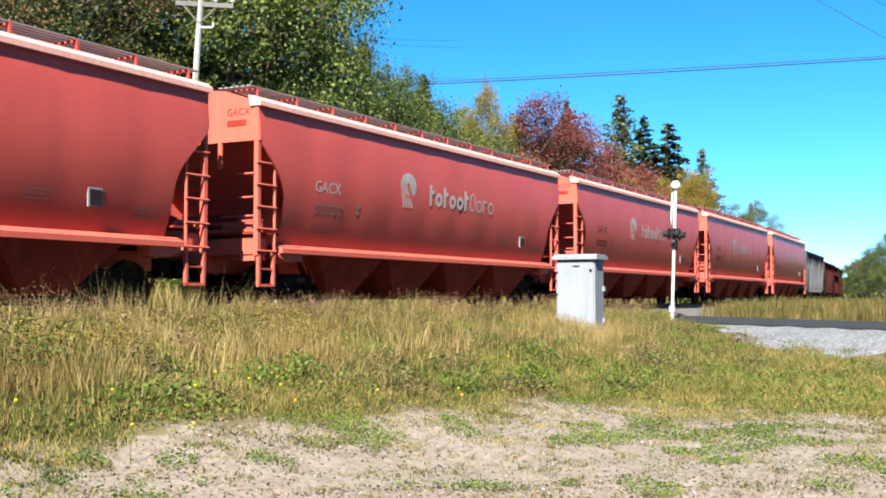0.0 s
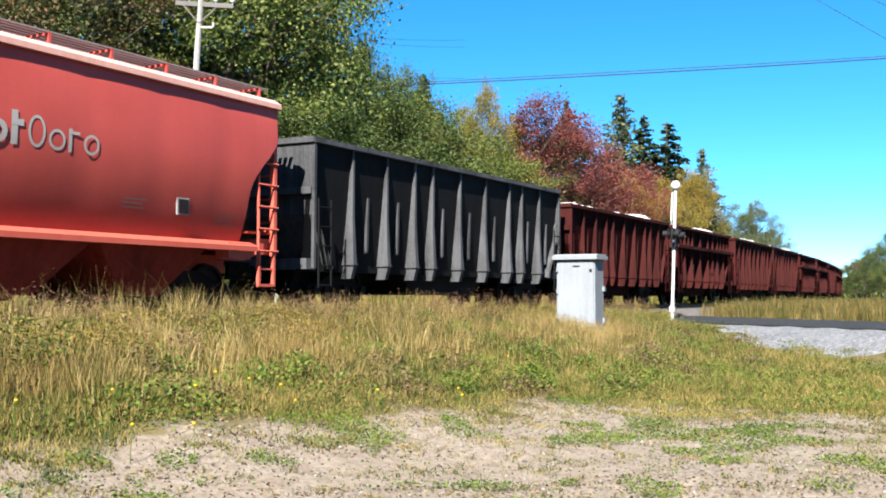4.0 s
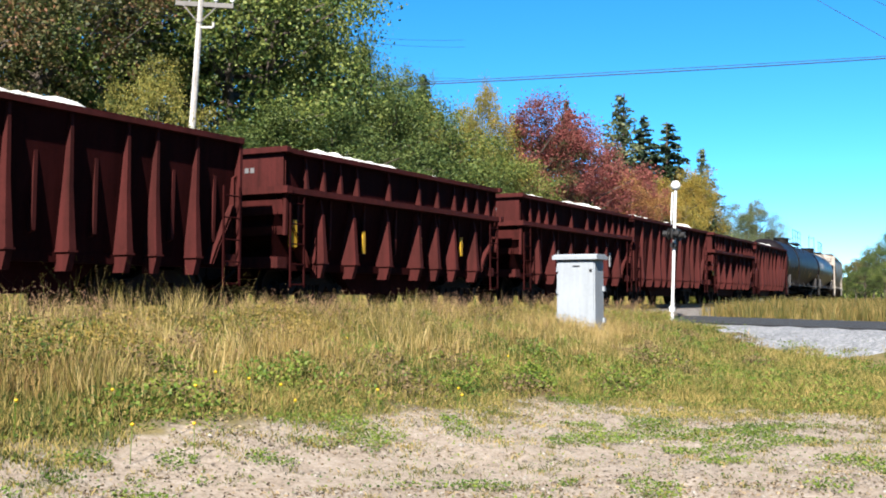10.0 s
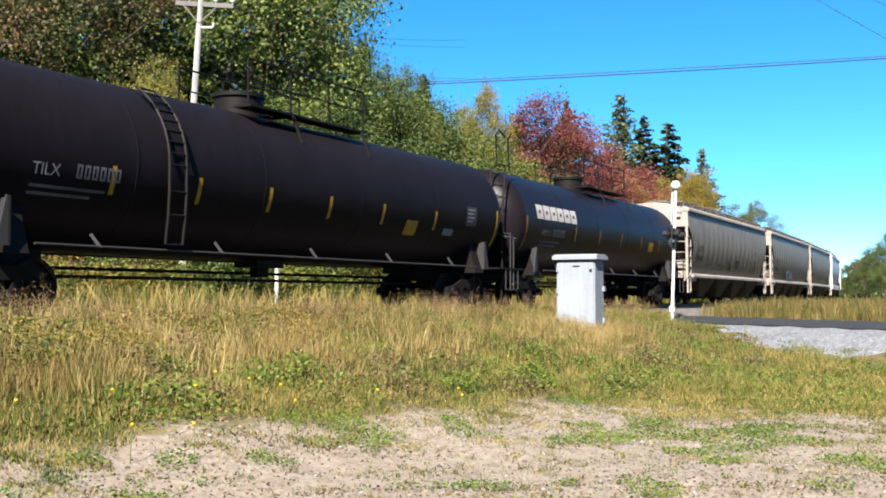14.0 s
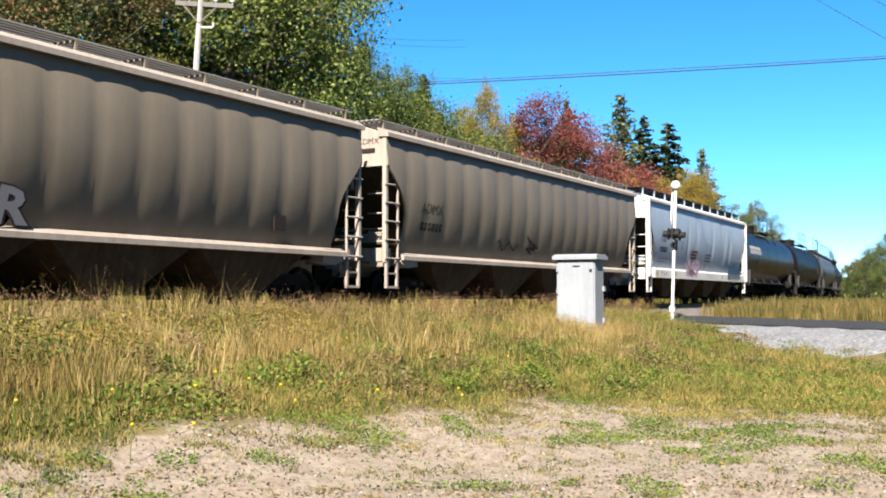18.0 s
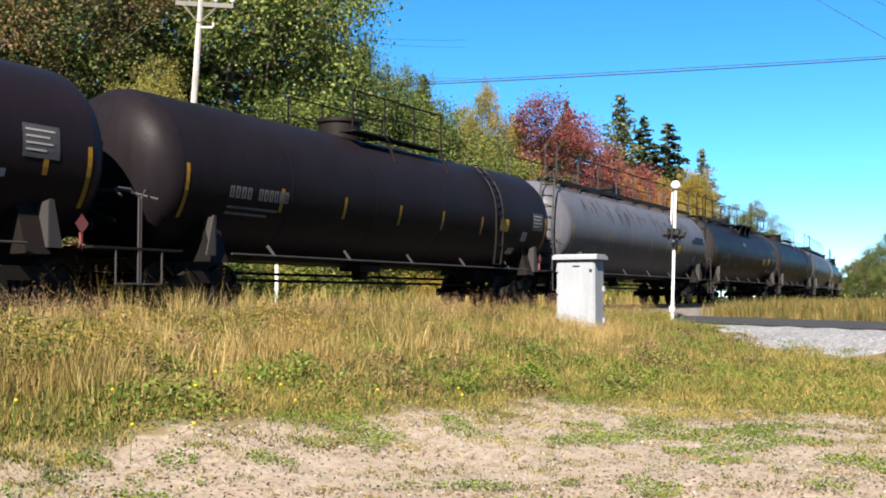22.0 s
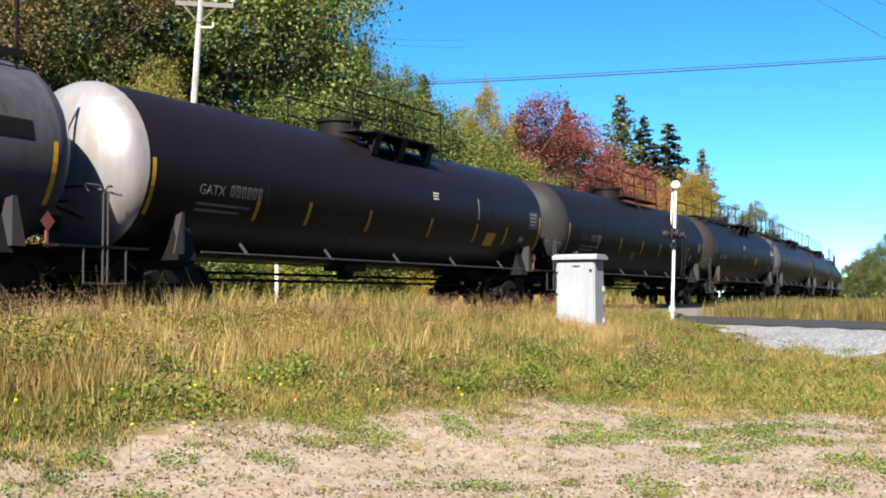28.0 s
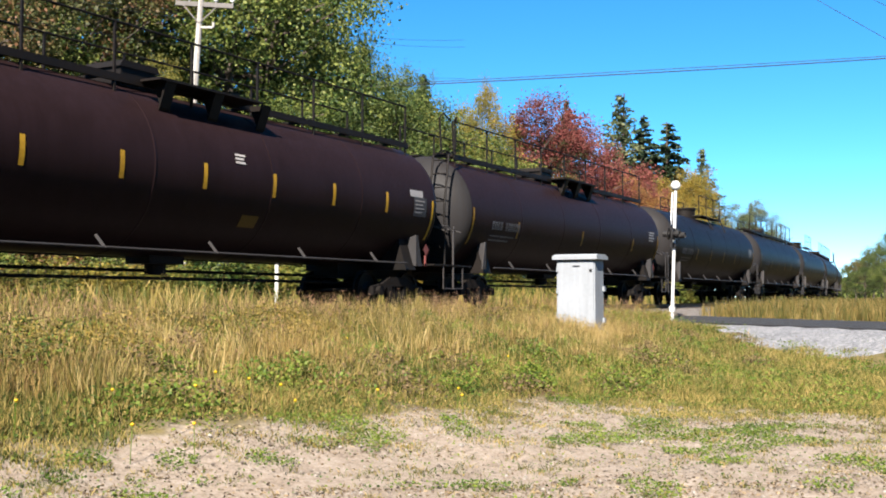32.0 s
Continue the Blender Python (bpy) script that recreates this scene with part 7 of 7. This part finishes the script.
cabinet()
crossing_signal()
utility_pole()
span("overhead_wire", lift(-0.24, 0.1852, 44), lift(0.62, 0.2335, 40), 0.17, 0.022, "dark overhead line sagging across the sky")
span("overhead_wire", lift(-0.24, 0.1858, 44.5), lift(0.62, 0.2345, 40), 0.1, 0.014, "dark overhead line sagging across the sky")
guy(lift(0.28, 0.31, 34), lift(0.56, 0.155, 22))
guy(lift(0.32, 0.31, 34), lift(0.58, 0.19, 22))
for k, v in ((0, 0.2555), (1, 0.249), (2, 0.22)):
    span("line_wire", lift(-0.215, v + 0.004 * k, 36), lift(0.02, v - 0.02, 60), 0.25, 0.008, "thin wire running from pole to pole")
    span("line_wire", lift(-0.215, v + 0.004 * k, 36), lift(-0.62, v + 0.09, 24), 0.25, 0.008, "thin wire running from pole to pole")

span("overhead_wire", lift(-0.24, 0.188, 44), lift(-0.62, 0.15, 46), 0.3, 0.015, "dark overhead line among the trees")
post = thing("marker_post", "short white marker post behind the track", "marker post", Matrix.Translation((*at_px(-0.1508, 30.2), -0.1)))
part("shaft", Shape().rod((0, 0, -0.2), (0, 0, 1.45), 0.055, 12), SIGNAL_WHITE, post, smooth=True)
part("footing", Shape().rod((0, 0, 0.0), (0, 0, 0.28), 0.1, 12), SIGNAL_WHITE, post)

# ---------------------------------------------------------------- the train
TRAIN = []


def couple(car, left, right):
    TRAIN.append((car, (left + right) / 2, car["half"]))


for k in range(5):
    left = 0.46 + 16.0 * k
    couple(potash_hopper(WHITE_MARK if k in (1, 4) else DARK_MARK), left, left + 14.65)
couple(gondola("plain_long", 12.9, DARK_GREY, GREY_RIB, "dark grey open gondola car with worn ribs in a sunlit pale tone", 0, 3.5, 1.0), 80.2, 93.4)
PLAIN = "oxide-red ribbed ore gondola heaped with white rock"
BELT = "oxide-red belted ore gondola with flared rim and white rock load"
for kind, left, right, seed in (("plain", 94.1, 104.6, 1), ("belt", 105.3, 115.1, 2), ("plain", 116.4, 126.8, 3), ("plain", 127.4, 137.4, 1), ("belt", 138.4, 148.3, 2),
                                ("belt", 149.7, 159.6, 4), ("plain", 160.3, 170.6, 3), ("belt", 171.6, 181.3, 5), ("belt", 182.7, 192.2, 2), ("plain", 192.8, 203.2, 1),
                                ("belt", 204.0, 213.6, 0), ("plain", 214.4, 224.7, 3)):
    ahead = 0.0 if kind == "plain" else 0.3
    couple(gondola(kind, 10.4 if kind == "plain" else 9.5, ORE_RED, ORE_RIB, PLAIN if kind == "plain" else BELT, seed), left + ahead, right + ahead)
PG, WM, DM = PANEL_GREY, WHITE_MARK, DULL_MARK
couple(tank_car(17.0, TANK_BLACK, TANK_BLACK, "part", -0.72, 1, "long black tank car with yellow reflectors and top platform", ladder_at=-4.5, refl=(2.18, (-5.62, -3.57, -1.54, 0.5, 2.61, 5.02)), placards=((3.94, 1.95),),
                panels=((6.9, 2.4, 0.55, 0.5, PG), (5.78, 1.94, 0.5, 0.16, DM)), bright=True), 226.1, 243.2)
couple(tank_car(15.1, TANK_GLOSS, TANK_GLOSS, "part", -0.5, 2, "black tank car with large white block lettering", end_ladder=True, marks="big", refl=(2.3, (-3.6, -1.4, 0.8, 3.0, 5.2)), placards=((4.2, 2.2),)), 244.9, 260.0)
couple(tan_hopper(3), 261.1, 278.8)
couple(tan_hopper(1), 280.3, 297.4)
couple(tan_hopper(2), 298.5, 315.6)
couple(pale_hopper(), 317.0, 334.0)
couple(tank_car(15.9, TANK_GLOSS, TANK_GLOSS, "part", -0.27, 3, "black tank car with large white block lettering", marks="big", refl=(2.36, (-4.11, -1.93, 0.27, 2.51, 4.69, 7.0)), panels=((6.9, 2.62, 0.7, 0.5, PG), (6.0, 2.1, 0.6, 0.12, DM))), 335.1, 350.9)
couple(tank_car(15.8, TANK_BLACK, TANK_BLACK, "part", -0.9, 4, "black tank car with a manway platform", ladder_at=4.2, refl=(2.2, (-5.06, -2.84, -0.56, 1.5, 3.65)), placards=((5.0, 2.29),),
                panels=((7.25, 2.5, 0.75, 0.5, PG), (6.41, 2.04, 0.34, 0.26, DM), (5.91, 1.62, 0.4, 0.16, DM))), 353.0, 368.8)
couple(tank_car(16.2, TANK_GREY, TANK_GREY, "full", -0.8, 5, "light grey tank car with full walkway and dark spill streaks", end_ladder=True, refl=(2.28, (-4.63, -2.18, 0.21, 2.3, 4.78)), placards=((3.9, 2.26),), streaks=True,
                panels=((7.1, 2.75, 1.3, 0.3, TANK_BLACK), (6.2, 2.68, 0.5, 0.18, TANK_BLACK), (6.6, 1.95, 0.4, 0.26, DM), (6.1, 1.67, 0.4, 0.15, DM), (6.9, 2.0, 0.3, 0.26, PG))), 370.8, 387.0)
couple(tank_car(16.0, TANK_BLACK, TANK_HEAD, "full", -0.3, 6, "sooty black tank car with full-length walkway", end_ladder=True, refl=(2.23, (-4.98, -1.82, 1.65, 4.78)), placards=((4.05, 2.27), (5.5, 2.3)), gussets=(-0.92, 0.14, 1.36), note=(-1.08, 3.0),
                panels=((7.0, 2.86, 0.7, 0.3, PG), (7.02, 2.3, 0.75, 0.5, PG), (5.62, 1.8, 0.5, 0.14, DM), (6.71, 1.72, 0.35, 0.26, DM), (-4.9, 1.9, 0.6, 0.22, PG), (-3.1, 1.9, 0.9, 0.22, PG))), 389.0, 405.0)
couple(tank_car(16.0, TANK_BLACK, TANK_HEAD, "part", -0.9, 7, "black tank car with a manway platform", ladder_at=4.2, refl=(2.1, (-4.93, -2.72, -1.15, 1.4, 3.7)), placards=((4.9, 2.25),), panels=((7.2, 2.5, 0.7, 0.5, PG),)), 406.9, 422.9)
couple(tank_car(16.1, TANK_STEEL, TANK_STEEL, "full", -0.5, 8, "dull steel-grey tank car with full-length walkway", end_ladder=True, refl=(2.53, (-4.6, -2.2, 0.2, 2.62, 5.25)), placards=((4.02, 2.26),), bright=True, streaks=True,
                panels=((7.16, 2.78, 0.75, 0.28, TANK_BLACK), (6.21, 2.71, 0.5, 0.17, TANK_BLACK), (6.35, 2.31, 0.6, 0.2, TANK_BLACK), (6.67, 1.95, 0.35, 0.26, DM), (6.14, 1.67, 0.4, 0.15, DM))), 425.4, 441.5)
couple(tank_car(16.2, TANK_GLOSS, HEAD_SILVER, "part", -0.29, 9, "purplish black tank car with a bare silver head", refl=(2.0, (-5.13, -3.46, -1.17, 1.59, 4.02, 5.84)), placards=((4.95, 1.87),), gussets=(-0.57, 0.57, 1.84), note=(1.74, 2.78), bright=True,
                panels=((7.56, 2.53, 0.6, 0.5, PG), (4.04, 2.62, 0.06, 0.55, DM), (6.9, 1.95, 0.3, 0.14, DM))), 443.4, 459.6)
couple(tank_car(16.2, TANK_BLACK, TANK_HEAD, "part", -0.28, 10, "black tank car with yellow reflectors and top platform", ladder_at=4.3, refl=(2.16, (-5.24, -2.97, -0.5, 1.72, 3.71, 5.65)), bright=True,
                panels=((-1.35, 1.82, 0.5, 0.3, OLD_YELLOW), (7.38, 2.43, 0.6, 0.42, PG), (6.18, 1.99, 0.32, 0.24, DM), (6.23, 1.6, 0.4, 0.14, DM))), 461.7, 477.9)
couple(tank_car(15.3, TANK_BLACK, TANK_HEAD, "full", -0.5, 11, "black tank car with a dull grey head", refl=(2.24, (-3.42, -1.08, 1.03, 3.16, 5.4)), placards=((2.07, 2.22),), gussets=(-0.76, 0.25, 1.34), note=(-1.0, 2.84),
                panels=((6.85, 2.76, 0.9, 0.09, WM), (6.8, 2.9, 0.5, 0.12, DM), (6.9, 2.35, 0.75, 0.5, PG), (2.07, 1.85, 0.6, 0.1, OLD_YELLOW), (6.3, 1.95, 0.4, 0.26, DM), (-6.4, 2.22, 0.5, 0.2, DM), (-5.6, 2.22, 0.7, 0.2, DM))), 480.2, 495.5)
couple(tank_car(16.0, TANK_BROWN, HEAD_DULL, "full", -0.9, 12, "rusty black tank car with a silver head and ladder", end_ladder=True, refl=(2.46, (-6.35, -4.36, -2.37, -0.35, 1.65, 3.69, 5.8)), bright=True, gussets=(-1.04, 0.23, 1.63), note=(0.64, 2.87),
                panels=((7.14, 2.76, 0.6, 0.16, DM), (7.3, 2.45, 0.6, 0.45, PG), (1.12, 1.74, 0.5, 0.22, OLD_YELLOW))), 497.7, 513.7)
couple(tank_car(15.9, TANK_BROWN, TANK_HEAD, "full", -0.5, 13, "rusty purplish tank car with full-length walkway", end_ladder=True, gussets=(-0.9, 0.2, 1.4)), 515.7, 531.6)
for k in range(5):
    couple(tank_car(15.6, TANK_BLACK, TANK_HEAD, "full" if k % 2 else "part", -0.6, 14 + k, "black tank car with a top walkway", refl=(2.2, (-4, -1.5, 1, 3.5))), 533.9 + 17.9 * k, 549.5 + 17.9 * k)


def motions():
    """The train rolls along the track towards -x."""
    for car, centre, half in TRAIN:
        rows = []
        for k in range(33):
            s = centre - travelled(k)
            x0, y0, _ = rail_point(s - half)
            x1, y1, _ = rail_point(s + half)
            rows.append((float(k), Matrix.Translation(((x0 + x1) / 2, (y0 + y1) / 2, 0)) @ Matrix.Rotation(math.atan2(y1 - y0, x1 - x0), 4, "Z")))
        walk(car, rows)


motions()
